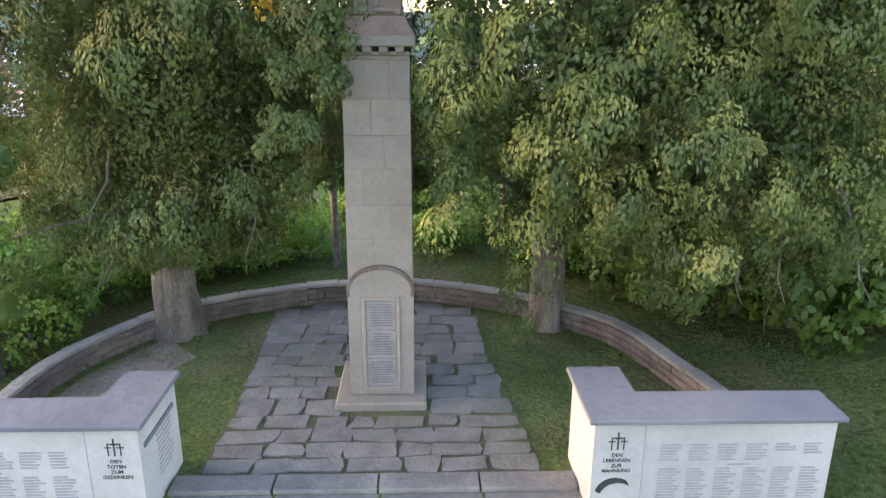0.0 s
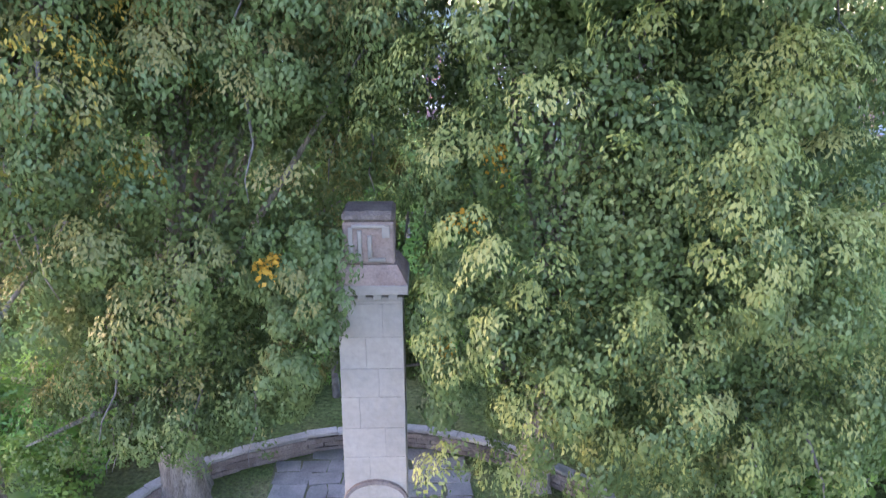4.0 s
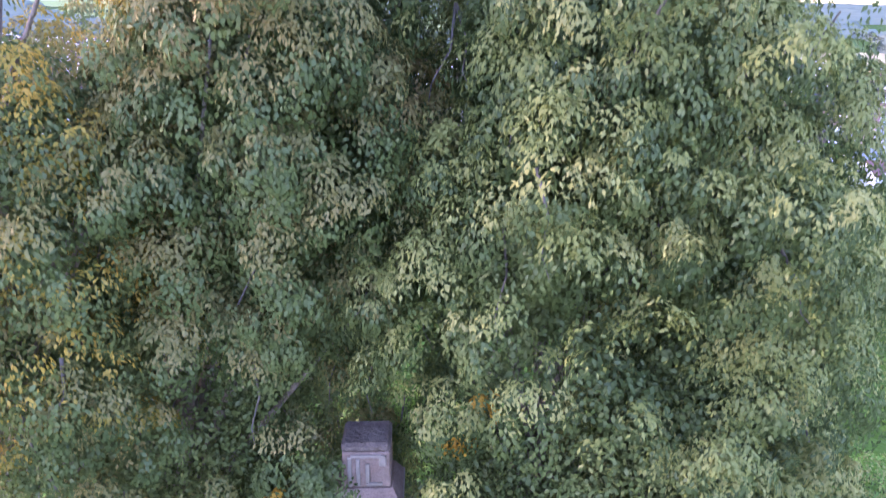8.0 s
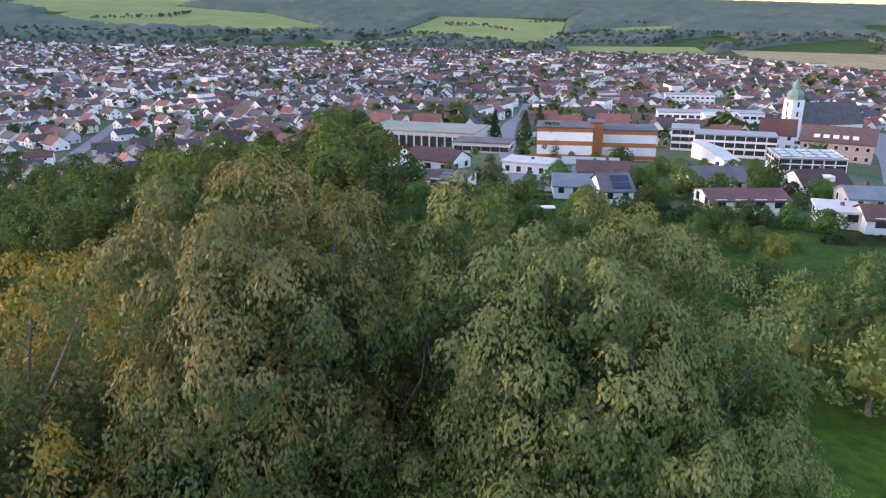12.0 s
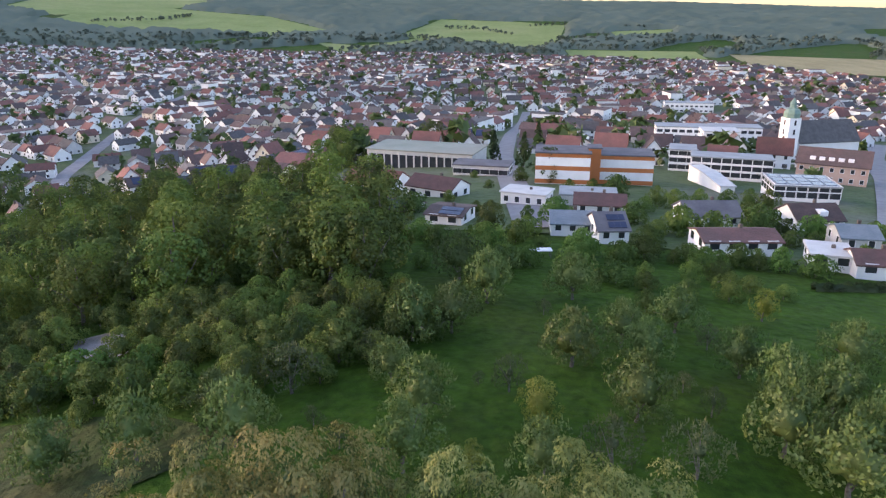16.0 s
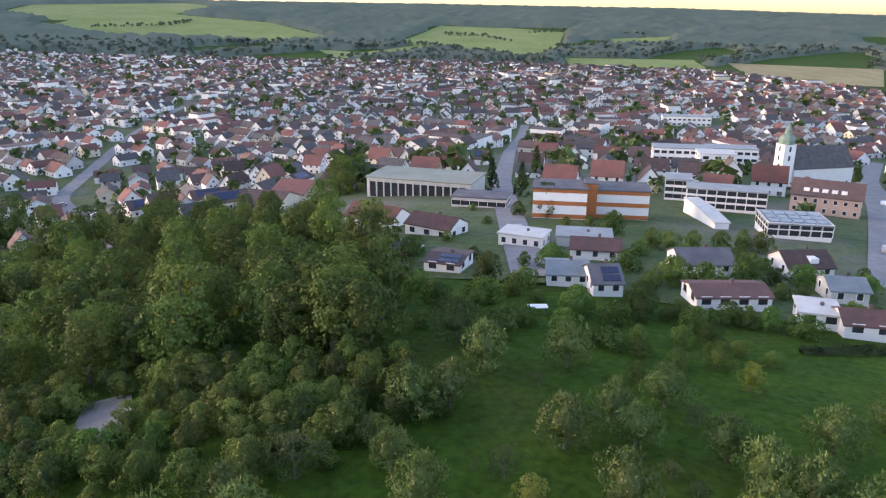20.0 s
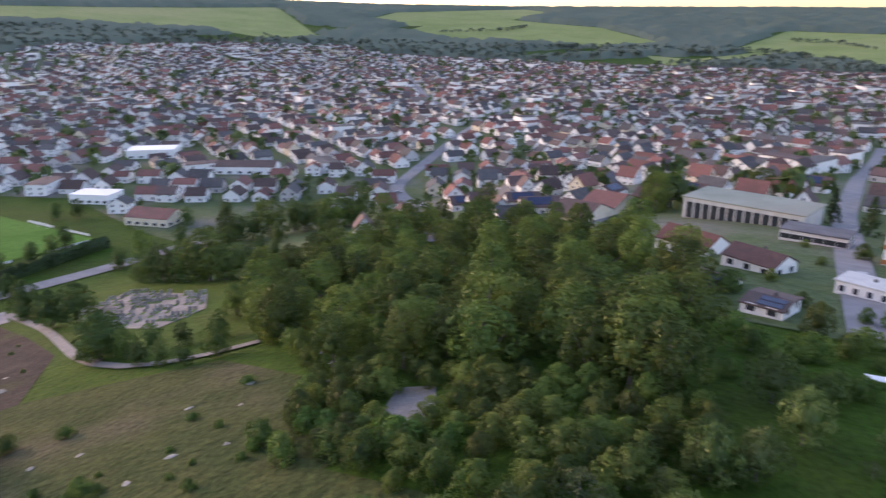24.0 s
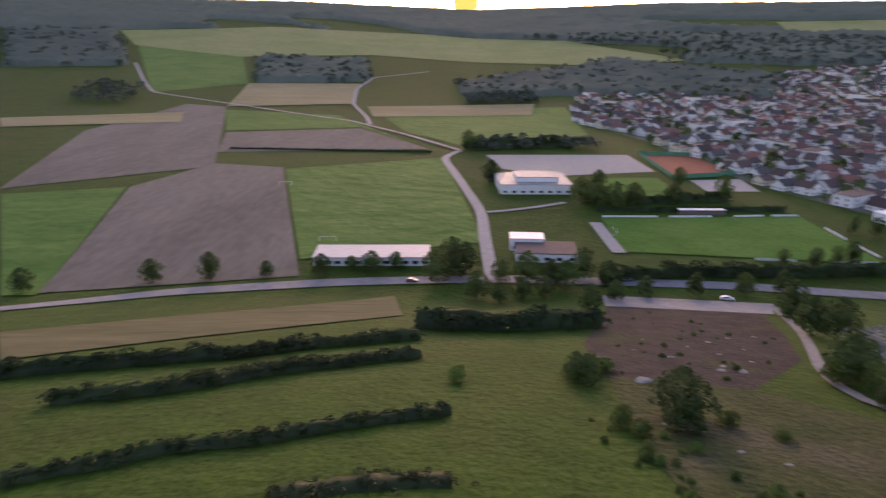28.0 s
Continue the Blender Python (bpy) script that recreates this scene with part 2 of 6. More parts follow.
def part(name, bm, mat, parent, label=""):
    return link_mesh(name, bm_mesh(name, bm), mat, parent, label)


def empty(name, m=None):
    ob = new(name)
    ob.empty_display_size = 0.2
    if m is not None:
        ob.matrix_basis = m
    return ob


def box(bm, x0, x1, y0, y1, z0, z1, bevel=0.0, m=None):
    v = [bm.verts.new((x, y, z)) for z in (z0, z1) for x, y in ((x0, y0), (x1, y0), (x1, y1), (x0, y1))]
    f = [bm.faces.new([v[i] for i in q]) for q in ((3, 2, 1, 0), (4, 5, 6, 7), (0, 1, 5, 4), (1, 2, 6, 5), (2, 3, 7, 6), (3, 0, 4, 7))]
    if bevel:
        bmesh.ops.bevel(bm, geom=list({e for q in f for e in q.edges}), offset=bevel, segments=1, affect="EDGES")
    if m is not None:
        bmesh.ops.transform(bm, matrix=m, verts=bm.verts)
    return bm


def block(x0, x1, y0, y1, z0, z1, bevel=0.0):
    return box(bmesh.new(), x0, x1, y0, y1, z0, z1, bevel)


def prism(bm, outline, z0, z1):
    """An upright prism on a plan outline, counter-clockwise."""
    a, b = [bm.verts.new((x, y, z0)) for x, y in outline], [bm.verts.new((x, y, z1)) for x, y in outline]
    bm.faces.new(a[::-1]), bm.faces.new(b)
    for i in range(len(a)):
        j = (i + 1) % len(a)
        bm.faces.new((a[i], a[j], b[j], b[i]))
    return bm


def tube(bm, points, radii, sides=8, wobble=0.0):
    """A tapered limb through the points."""
    rings, last = [], None
    pts = [Vector(p) for p in points]
    for i, (p, r) in enumerate(zip(pts, radii)):
        ahead = (pts[min(i + 1, len(pts) - 1)] - pts[max(i - 1, 0)]).normalized()
        side = ahead.orthogonal().normalized() if last is None else (last - ahead * last.dot(ahead)).normalized()
        last, up = side, ahead.cross(side)
        ring = []
        for k in range(sides):
            a = 2 * math.pi * k / sides
            q = r * (1 + wobble * noise.noise(Vector((math.cos(a) * 2, math.sin(a) * 2, p.z * 0.6 + i * 0.2))))
            ring.append(bm.verts.new(p + (side * math.cos(a) + up * math.sin(a)) * q))
        rings.append(ring)
    for a, b in zip(rings, rings[1:]):
        for k in range(sides):
            bm.faces.new((a[k], a[(k + 1) % sides], b[(k + 1) % sides], b[k]))
    bm.faces.new(rings[-1])
    for f in bm.faces:
        f.smooth = True
    return bm


# ---- ground: one sheet to the horizon ----
radii = [0.0] + [3.0 * 1.034 ** k for k in range(219)]
spokes = 420
ang = np.arange(spokes) * 2 * np.pi / spokes
gx = np.concatenate([[0]] + [r * np.cos(ang) for r in radii[1:]])
gy = np.concatenate([[0]] + [r * np.sin(ang) for r in radii[1:]])
gv = np.stack([gx, gy, land(gx, gy)], 1)
k = np.arange(spokes)
quads = []
for i in range(len(radii) - 2):
    a, b = 1 + i * spokes, 1 + (i + 1) * spokes
    quads.append(np.stack([a + k, b + k, b + (k + 1) % spokes, a + (k + 1) % spokes], 1))
quads = np.concatenate(quads)
mid = gv[quads].mean(1)
turfy = np.hypot(mid[:, 0], mid[:, 1]) < 19 + 4 * np.sin(0.9 * mid[:, 0]) * np.sin(0.7 * mid[:, 1] + 1)
ground_me = sheet_mesh("ground", gv, quads, turfy.astype(int))
tagged(link_mesh("ground", ground_me, [M["grass"], M["verge"]]), "rough green meadow ground of hill and valley", "ground", kind="structure")


def draped(name, outline, mat, lift=0.12, step=12.0, label="", category="field"):
    """A plot of ground laid over the land."""
    bm = bmesh.new()
    bm.faces.new([bm.verts.new((x, y, 0)) for x, y in outline])
    bmesh.ops.triangulate(bm, faces=bm.faces)
    for _ in range(8):
        long = [e for e in bm.edges if e.calc_length() > step]
        if not long:
            break
        bmesh.ops.subdivide_edges(bm, edges=long, cuts=1)
        bmesh.ops.triangulate(bm, faces=[f for f in bm.faces if len(f.verts) > 3])
    for v in bm.verts:
        v.co.z = float(land(v.co.x, v.co.y)) + lift
    bmesh.ops.recalc_face_normals(bm, faces=bm.faces)
    if sum(f.normal.z for f in bm.faces) < 0:
        bmesh.ops.reverse_faces(bm, faces=bm.faces)
    return tagged(link_mesh(name, bm_mesh(name, bm), mat), label, category, kind="structure")


def strip(name, line, width, mat, lift=0.2, label="", category="road", step=8.0):
    """A road along a line of plan points."""
    pts = []
    for (x0, y0), (x1, y1) in zip(line, line[1:]):
        n = max(1, int(math.hypot(x1 - x0, y1 - y0) / step))
        pts += [(x0 + (x1 - x0) * i / n, y0 + (y1 - y0) * i / n) for i in range(n)]
    pts.append(line[-1])
    p = np.array(pts, float)
    for _ in range(3):
        p[1:-1] = (p[:-2] + 2 * p[1:-1] + p[2:]) / 4
    d = np.gradient(p, axis=0)
    d /= np.linalg.norm(d, axis=1)[:, None]
    side = np.stack([-d[:, 1], d[:, 0]], 1) * width / 2
    rows = [p + side * s for s in (-1, 0, 1)]
    v = np.concatenate([np.c_[q, land(q[:, 0], q[:, 1]) + lift] for q in rows])
    n = len(p)
    i = np.arange(n - 1)
    f = np.concatenate([np.stack([i, i + 1, i + 1 + n, i + n], 1)[:, ::1], np.stack([i + n, i + n + 1, i + 1 + 2 * n, i + 2 * n], 1)])
    return tagged(link_mesh(name, sheet_mesh(name, v, f), mat), label, category, kind="structure")


# ---- the monument: all of it turned by one angle ----
TURN = pose(0, 0, 0, 0, 0, 5.5)


def placed(ob):
    ob.matrix_basis = TURN @ ob.matrix_basis
    return ob


# lawn of the plateau
bm = bmesh.new()
plateau = [(-7.1, -1.5), (-6.5, -4.1), (6.6, -4.1), (6.5, -1.2), (6.0, 0.2), (5.4, 1.9), (4.4, 3.0), (2.7, 4.2), (0.5, 5.0), (-1.5, 4.9), (-2.5, 4.6), (-4.3, 3.8), (-5.6, 2.8), (-6.8, 0.6)]
bm.faces.new([bm.verts.new((x, y, 0.02)) for x, y in plateau])
bmesh.ops.triangulate(bm, faces=bm.faces)
placed(tagged(link_mesh("lawn", bm_mesh("lawn", bm), M["turf"]), "worn lawn inside the curved memorial wall", "lawn", kind="structure"))

# the stone shaft
shaft = tagged(placed(empty("memorial_column")), "tall grey sandstone memorial column with plaques on a stepped plinth", "monument")
part("plinth", block(-0.9, 0.86, -0.98, 0.9, 0.0, 0.2, 0.03), M["sandstone"], shaft, "low stone plinth step")
rng = random.Random(3)
z = 0.22
i = 0
while z < 6.6:
    h = min([0.66, 0.6, 0.64][i % 3], 6.65 - z)
    split = (-0.1, 0.22, -0.26, 0.12)[i % 4]
    half, deep = 0.61 - 0.02 * ease(2.5, 6.6, z), 0.56 - 0.03 * ease(2.5, 6.6, z)
    for a, b in ((-half, split), (split, half)):
        part("stone_block", block(a + 0.0015, b - 0.0015, -deep + 0.005 * rng.random(), deep, z + 0.0015, z + h - 0.0015, 0.005), M["sandstone"], shaft)
    z += h
    i += 1
# cornice and carved head
bm = bmesh.new()
for w, z0, z1 in ((0.6, 6.65, 6.72), (0.7, 6.8, 6.98)):
    box(bm, -w, w, -w + 0.03, w - 0.03, z0, z1, 0.015)
part("cornice", bm, M["sandstone"], shaft, "projecting weathered cornice")
for j in range(4):
    part("dentil", block(-0.5 + j * 0.28, -0.34 + j * 0.28, -0.64, -0.5, 6.7, 6.81, 0.01), M["sandstone"], shaft)
bm = bmesh.new()
vs = [bm.verts.new(p) for p in [(-0.68, -0.64, 6.98), (0.68, -0.64, 6.98), (0.68, 0.64, 6.98), (-0.68, 0.64, 6.98), (-0.5, -0.45, 7.3), (0.5, -0.45, 7.3), (0.5, 0.45, 7.3), (-0.5, 0.45, 7.3)]]
for q in ((0, 1, 5, 4), (1, 2, 6, 5), (2, 3, 7, 6), (3, 0, 4, 7), (4, 5, 6, 7)):
    bm.faces.new([vs[a] for a in q])
part("weathering", bm, M["brownstone"], shaft, "sloping lichened ledge above the cornice")
part("head_block", block(-0.46, 0.46, -0.42, 0.42, 7.3, 8.08, 0.03), M["brownstone"], shaft, "carved stone head with relief")
bm = bmesh.new()
for x0, x1, z0, z1 in ((-0.36, -0.28, 7.28, 7.95), (-0.2, -0.12, 7.3, 7.9), (-0.02, 0.3, 7.3, 7.38), (-0.02, 0.06, 7.38, 7.8), (0.24, 0.38, 7.75, 7.98), (-0.3, 0.3, 7.93, 8.0)):
    box(bm, x0, x1, -0.47, -0.41, z0 + 0.06, z1 + 0.05, 0.012)
part("relief", bm, M["sandstone"], shaft, "weathered raised relief")
part("cap_stone", block(-0.47, 0.47, -0.43, 0.43, 8.08, 8.28, 0.06), M["rubble"], shaft, "rounded dark cap stone")
# front apron with arched head and tablets
bm = bmesh.new()
arch = [(-0.62, 0.22), (0.62, 0.22), (0.62, 2.35)] + [(0.58 * math.cos(a), 2.38 + 0.42 * math.sin(a)) for a in np.linspace(0, math.pi, 13)] + [(-0.62, 2.35)]
prism(bm, arch, 0, 0.085)
bmesh.ops.transform(bm, matrix=Matrix.Translation((0, -0.55, 0)) @ Matrix.Rotation(radians(90), 4, "X"), verts=bm.verts)
part("apron", bm, M["sandstone"], shaft, "arched stone apron below the shaft")
bm = bmesh.new()
outer = [(0.64 * math.cos(a), 2.38 + 0.5 * math.sin(a)) for a in np.linspace(-0.25, math.pi + 0.25, 17)]
inner = [(0.58 * math.cos(a), 2.38 + 0.42 * math.sin(a)) for a in np.linspace(-0.25, math.pi + 0.25, 17)]
ov, iv = ([bm.verts.new((x, y, z)) for x, z in pts] for pts, y in ((outer, -0.64), (inner, -0.64)))
oo, ii = ([bm.verts.new((x, -0.55, z)) for x, z in pts] for pts in (outer, inner))
for a in range(16):
    bm.faces.new((ov[a], iv[a], iv[a + 1], ov[a + 1])), bm.faces.new((ov[a], ov[a + 1], oo[a + 1], oo[a])), bm.faces.new((iv[a], ii[a], ii[a + 1], iv[a + 1]))
part("arch_moulding", bm, M["rubble"], shaft, "dark stained arch moulding")
bm = bmesh.new()
for x0, x1, z0, z1 in ((-0.36, -0.29, 0.32, 2.26), (0.29, 0.36, 0.32, 2.26), (-0.29, 0.29, 2.19, 2.26), (-0.33, 0.33, 0.3, 0.4)):
    box(bm, x0, x1, -0.675, -0.63, z0, z1, 0.008)
part("tablet_frame", bm, M["sandstone"], shaft, "pale stone frame and sill round the tablets")
for j in range(3):
    z0 = 0.42 + j * 0.595
    tablet = part("tablet", block(-0.285, 0.285, -0.655, -0.63, z0, z0 + 0.57, 0.006), M["tablet"], shaft, "grey tablet with worn lettering")
    bm = bmesh.new()
    for r in range(9):
        w = 0.16 + 0.07 * rng.random()
        box(bm, -w, w, -0.658, -0.654, z0 + 0.06 + r * 0.053, z0 + 0.085 + r * 0.053)
    part("lettering", bm, M["worn"], tablet)


# the two name walls
def cross(bm, x, z, s, y):
    box(bm, x - 0.013 * s, x + 0.013 * s, y - 0.004, y + 0.004, z, z + 0.34 * s)
    box(bm, x - 0.085 * s, x + 0.085 * s, y - 0.0043, y + 0.0043, z + 0.215 * s, z + 0.24 * s)


def words(text, x, y, z, size, parent):
    cu = bpy.data.curves.new("inscription", "FONT")
    cu.body, cu.size, cu.align_x, cu.extrude, cu.offset = text, size, "CENTER", 0.002, 0.0008
    tmp = bpy.data.objects.new("inscription", cu)
    me = bpy.data.meshes.new_from_object(tmp)
    bpy.data.objects.remove(tmp)
    ob = link_mesh("inscription", me, M["ink"], parent)
    ob.matrix_basis = pose(x, y, z, 90)
    return ob


def name_wall(side, lines):
    wall = tagged(placed(empty("name_wall")), "white rendered memorial wall with engraved names and grey coping" + (", return face with a dark bar" if side < 0 else ", curved dark emblem below the text"), "memorial wall", "name walls")
    s, bm = side, bmesh.new()
    out = [(3.3, -4.1), (6.9, -4.1), (6.9, -3.45), (3.98, -3.45), (3.98, -2.55), (3.3, -2.55)]
    out = out if s > 0 else [(-x, y) for x, y in out[::-1]]
    prism(bm, out, 0, 1.62)
    part("wall_body", bm, M["render"], wall)
    bm = bmesh.new()
    capline = [(3.2, -4.2), (7.0, -4.2), (7.0, -3.35), (4.08, -3.35), (4.08, -2.47), (3.2, -2.47)]
    capline = capline if s > 0 else [(-x, y) for x, y in capline[::-1]]
    prism(bm, capline, 1.62, 1.7)
    bmesh.ops.bevel(bm, geom=list(bm.edges), offset=0.012, segments=1, affect="EDGES")
    part("coping", bm, M["cap"], wall, "blue-grey slate coping")
    y = -4.106
    bm = bmesh.new()
    cx = s * 3.66
    for dx, k in ((-0.09, 0.72), (0.0, 1.0), (0.09, 0.72)):
        cross(bm, cx + dx, 1.16, k * 0.85, y)
    part("crosses", bm, M["ink"], wall, "three dark crosses")
    for j, text in enumerate(lines):
        words(text, cx, y + 0.001, 1.04 - j * 0.088, 0.084, wall)
    part("panel_joint", block(s * 4.06 - 0.004, s * 4.06 + 0.004, y - 0.0, y + 0.02, 0.1, 1.6), M["faint"], wall)
    r = random.Random(5 + s)
    for row, (ztop, count) in enumerate(((1.24, 6), (0.83, 13))):
        for c in range(6):
            bm = bmesh.new()
            x0 = s * 4.3 + s * c * 0.43
            for q in range(count if not (row == 0 and c > 3) else 3 + c % 2):
                w = 0.2 + 0.14 * r.random()
                a, b = sorted((x0, x0 + w)) if s > 0 else sorted((x0 - 0.3, x0 - 0.3 + w))
                box(bm, a, b, y - 0.002, y + 0.004, ztop - 0.05 * q - 0.027, ztop - 0.05 * q)
            part("name_column", bm, M["faint"], wall)
    bm = bmesh.new()
    box(bm, s * 5.5 - 0.18, s * 5.5 + 0.18, y - 0.002, y + 0.004, 0.875, 0.9)
    part("heading", bm, M["faint"], wall)
    if s > 0:
        bm = bmesh.new()
        pts = [(0.3 * math.cos(a), 0.3 * math.sin(a)) for a in np.linspace(0.9, 2.9, 12)]
        pin = [(0.27 * math.cos(a) + 0.05, 0.24 * math.sin(a) - 0.03) for a in np.linspace(0.9, 2.9, 12)]
        o, n = ([bm.verts.new((cx + 0.0 + x, y - 0.004, 0.38 + zz)) for x, zz in p] for p in (pts, pin))
        o2, n2 = ([bm.verts.new((cx + 0.0 + x, y + 0.004, 0.38 + zz)) for x, zz in p] for p in (pts, pin))
        for a in range(11):
            bm.faces.new((o[a], o[a + 1], n[a + 1], n[a])), bm.faces.new((o[a], o2[a], o2[a + 1], o[a + 1])), bm.faces.new((n[a], n[a + 1], n2[a + 1], n2[a]))
        part("emblem", bm, M["ink"], wall, "curved dark metal emblem")
    else:
        part("bar", block(-3.3, -3.27, -3.95, -2.75, 1.2, 1.27), M["cap"], wall, "dark raised bar")
        bm = bmesh.new()
        for q in range(9):
            box(bm, -3.3, -3.296, -3.5 + 0.02 * r.random(), -2.85 - 0.15 * r.random(), 1.08 - q * 0.085, 1.12 - q * 0.085)
        part("name_column", bm, M["faint"], wall)


name_wall(-1, ("DEN", "TOTEN", "ZUM", "GEDENKEN"))
name_wall(1, ("DEN", "LEBENDEN", "ZUR", "MAHNUNG"))

# front step of long slabs between the walls
step_thing = tagged(placed(empty("front_step")), "long pale stone step between the two walls", "step")
for a, b in ((-3.25, -1.62), (-1.6, 0.06), (0.08, 1.7), (1.72, 3.28)):
    part("step_slab", block(a + 0.005, b - 0.005, -3.5, -3.06, -0.15, 0.1, 0.015), M["coping"], step_thing)
    part("riser_slab", block(a + 0.05, b + 0.03, -3.95, -3.51, -0.2, 0.03, 0.015), M["slab"], step_thing)

# curved low wall: coping stones over rubble
curve = [(-7.05, -3.3), (-7.0, -1.4), (-6.75, 0.65), (-5.6, 2.8), (-4.35, 3.85), (-2.5, 4.65), (-1.5, 4.93), (0.5, 5.03), (2.74, 4.25), (4.44, 3.0), (5.41, 1.9), (6.06, 0.0), (6.4, -1.2), (6.6, -3.4)]
fine_curve = []
for i in range(len(curve) - 1):
    p0, p1, p2, p3 = (Vector(curve[min(max(j, 0), len(curve) - 1)]) for j in (i - 1, i, i + 1, i + 2))
    for s in np.linspace(0, 1, 8, endpoint=False):
        fine_curve.append(0.5 * (2 * p1 + (p2 - p0) * s + (2 * p0 - 5 * p1 + 4 * p2 - p3) * s * s + (3 * p1 - p0 - 3 * p2 + p3) * s ** 3))
run = [0.0]
for a, b in zip(fine_curve, fine_curve[1:]):
    run.append(run[-1] + (b - a).length)


def along(d):
    i = min(max(int(np.searchsorted(run, d)) - 1, 0), len(run) - 2)
    f = (d - run[i]) / (run[i + 1] - run[i])
    p, t = fine_curve[i].lerp(fine_curve[i + 1], f), (fine_curve[i + 1] - fine_curve[i]).normalized()
    return Matrix.Translation((p.x, p.y, 0)) @ Matrix.Rotation(math.atan2(t.y, t.x), 4, "Z")


low_wall = tagged(placed(empty("curved_wall")), "low curved rubble wall with pale stone coping", "wall")
rng = random.Random(8)
coping_meshes = [bm_mesh("coping_stone", block(-0.425, 0.425, -0.14, 0.17, 0.47, 0.56 + 0.006 * k, 0.018)) for k in range(3)]
stone_meshes = [bm_mesh("rubble_stone", block(-0.2 - 0.03 * k, 0.2 + 0.03 * k, -0.13 - 0.012 * k, 0.16, 0, 0.15, 0.02)) for k in range(4)]
for me in coping_meshes:
    me.materials.append(M["coping"])
for me in stone_meshes:
    me.materials.append(M["rubble"])
d = 0.4
while d < run[-1] - 0.4:
    ob = new("coping_stone", rng.choice(coping_meshes))
    ob.parent, ob.matrix_basis = low_wall, along(d) @ pose(0, 0, 0.01 * rng.random(), 0, 0, rng.uniform(-1, 1))
    d += 0.86
for row in range(3):
    d = 0.2 + 0.2 * (row % 2)
    while d < run[-1] - 0.3:
        ob = new("rubble_stone", rng.choice(stone_meshes))
        ob.parent, ob.matrix_basis = low_wall, along(d) @ pose(0, 0, -0.0 + row * 0.156, 0, 0, rng.uniform(-2, 2))
        d += 0.44

# paving: irregular slabs with mossy joints
pave_edge = [(-2.95, -3.03), (2.75, -3.03), (2.62, -1.2), (2.3, 1.2), (2.1, 4.3), (0.6, 4.78), (-2.0, 4.6), (-3.1, 4.15), (-2.97, 1.3), (-2.86, -1.1)]
bm = bmesh.new()
prism(bm, pave_edge, 0.0, 0.035)
pavement = placed(tagged(link_mesh("pavement", bm_mesh("pavement", bm), M["joint"]), "irregular grey stone paving with mossy joints", "pavement", kind="structure"))
rng = random.Random(21)
y = -3.0
while y < 4.6:
    deep = rng.uniform(0.42, 0.66)
    edge = [q for q in np.arange(-3.4, 3.2, 0.05) if inside(pave_edge, q, min(y + deep / 2, 4.55))]
    x, stop = (edge[0], edge[-1]) if edge else (0, 0)
    while x < stop - 0.1:
        wide = min(rng.uniform(0.42, 1.05), stop - x) if stop - x > 1.2 else stop - x
        cx, cy = x + wide / 2, y + deep / 2
        if not (abs(cx) < 1.0 and abs(cy) < 0.9):
            bm, gap = bmesh.new(), 0.03
            jit = lambda: rng.uniform(-0.066, 0.066)
            c = [(x + gap + jit(), y + gap + jit()), (x + wide - gap + jit(), y + gap + jit()), (x + wide - gap + jit(), y + deep - gap + jit()), (x + gap + jit(), y + deep - gap + jit())]
            c.insert(2, ((c[1][0] + c[2][0]) / 2 + 0.02 + jit() * 0.6, (c[1][1] + c[2][1]) / 2 + jit()))
            c.append(((c[0][0] + c[-1][0]) / 2 + jit() * 0.6, (c[0][1] + c[-1][1]) / 2 + jit()))
            prism(bm, c, 0.03, 0.058 + 0.014 * rng.random())
            part("paving_stone", bm, M["slab"], pavement)
        x += wide
    y += deep

earth = [(-6.7, -3.2), (-5.4, -3.2), (-5.2, -1.5), (-5.0, 0.2), (-4.3, 1.5), (-5.3, 2.5), (-6.4, 0.6), (-6.7, -1.4)]
bm = bmesh.new()
prism(bm, earth, 0.0, 0.03)
placed(tagged(link_mesh("bare_earth", bm_mesh("bare_earth", bm), M["earth"]), "trodden bare earth along the inside of the wall", "ground", kind="structure"))


# ---- trees and grass ----
def unit(v):
    return v / np.maximum(np.linalg.norm(v, axis=-1, keepdims=True), 1e-6)


def leaf_mesh(name, base, tip, length, width, rs, facing=None, core=None):
    """One folded leaf of four corners at each base point, pointing along tip."""
    n = len(base)
    tip = unit(tip)
    side = unit(np.cross(tip, rs.normal(size=(n, 3)) if facing is None else facing + rs.normal(size=(n, 3)) * 0.3))
    fold = unit(np.cross(side, tip))
    ln, wd = length[:, None], width[:, None]
    v = np.stack([base, base + tip * ln * 0.45 + side * wd / 2 + fold * wd * 0.12, base + tip * ln, base + tip * ln * 0.45 - side * wd / 2 + fold * wd * 0.12], 1)
    v, q = v.reshape(-1, 3), np.arange(4 * n).reshape(-1, 4)
    if core is None:
        return sheet_mesh(name, v, q)
    me = sheet_mesh(name, np.concatenate([v, core[0]]), np.concatenate([q, core[1] + 4 * n]))
    return me


def shingled(p, n, leaf, rs, droop=0.8, loose=0.3, narrow=(0.62, 0.9)):
    """Leaves lying like shingles on a surface with outward direction n, tips hanging downhill."""
    down = np.array([0, 0, -1.0])
    tip = down * droop + n * 0.12 + rs.normal(size=p.shape) * (0.32 + loose)
    tip = unit(tip - n * (tip * n).sum(1, keepdims=True) * 0.8)
    ln = leaf * rs.uniform(0.75, 1.3, len(p))
    return p, tip, ln, ln * rs.uniform(*narrow, len(p)), unit(n + rs.normal(size=p.shape) * loose)


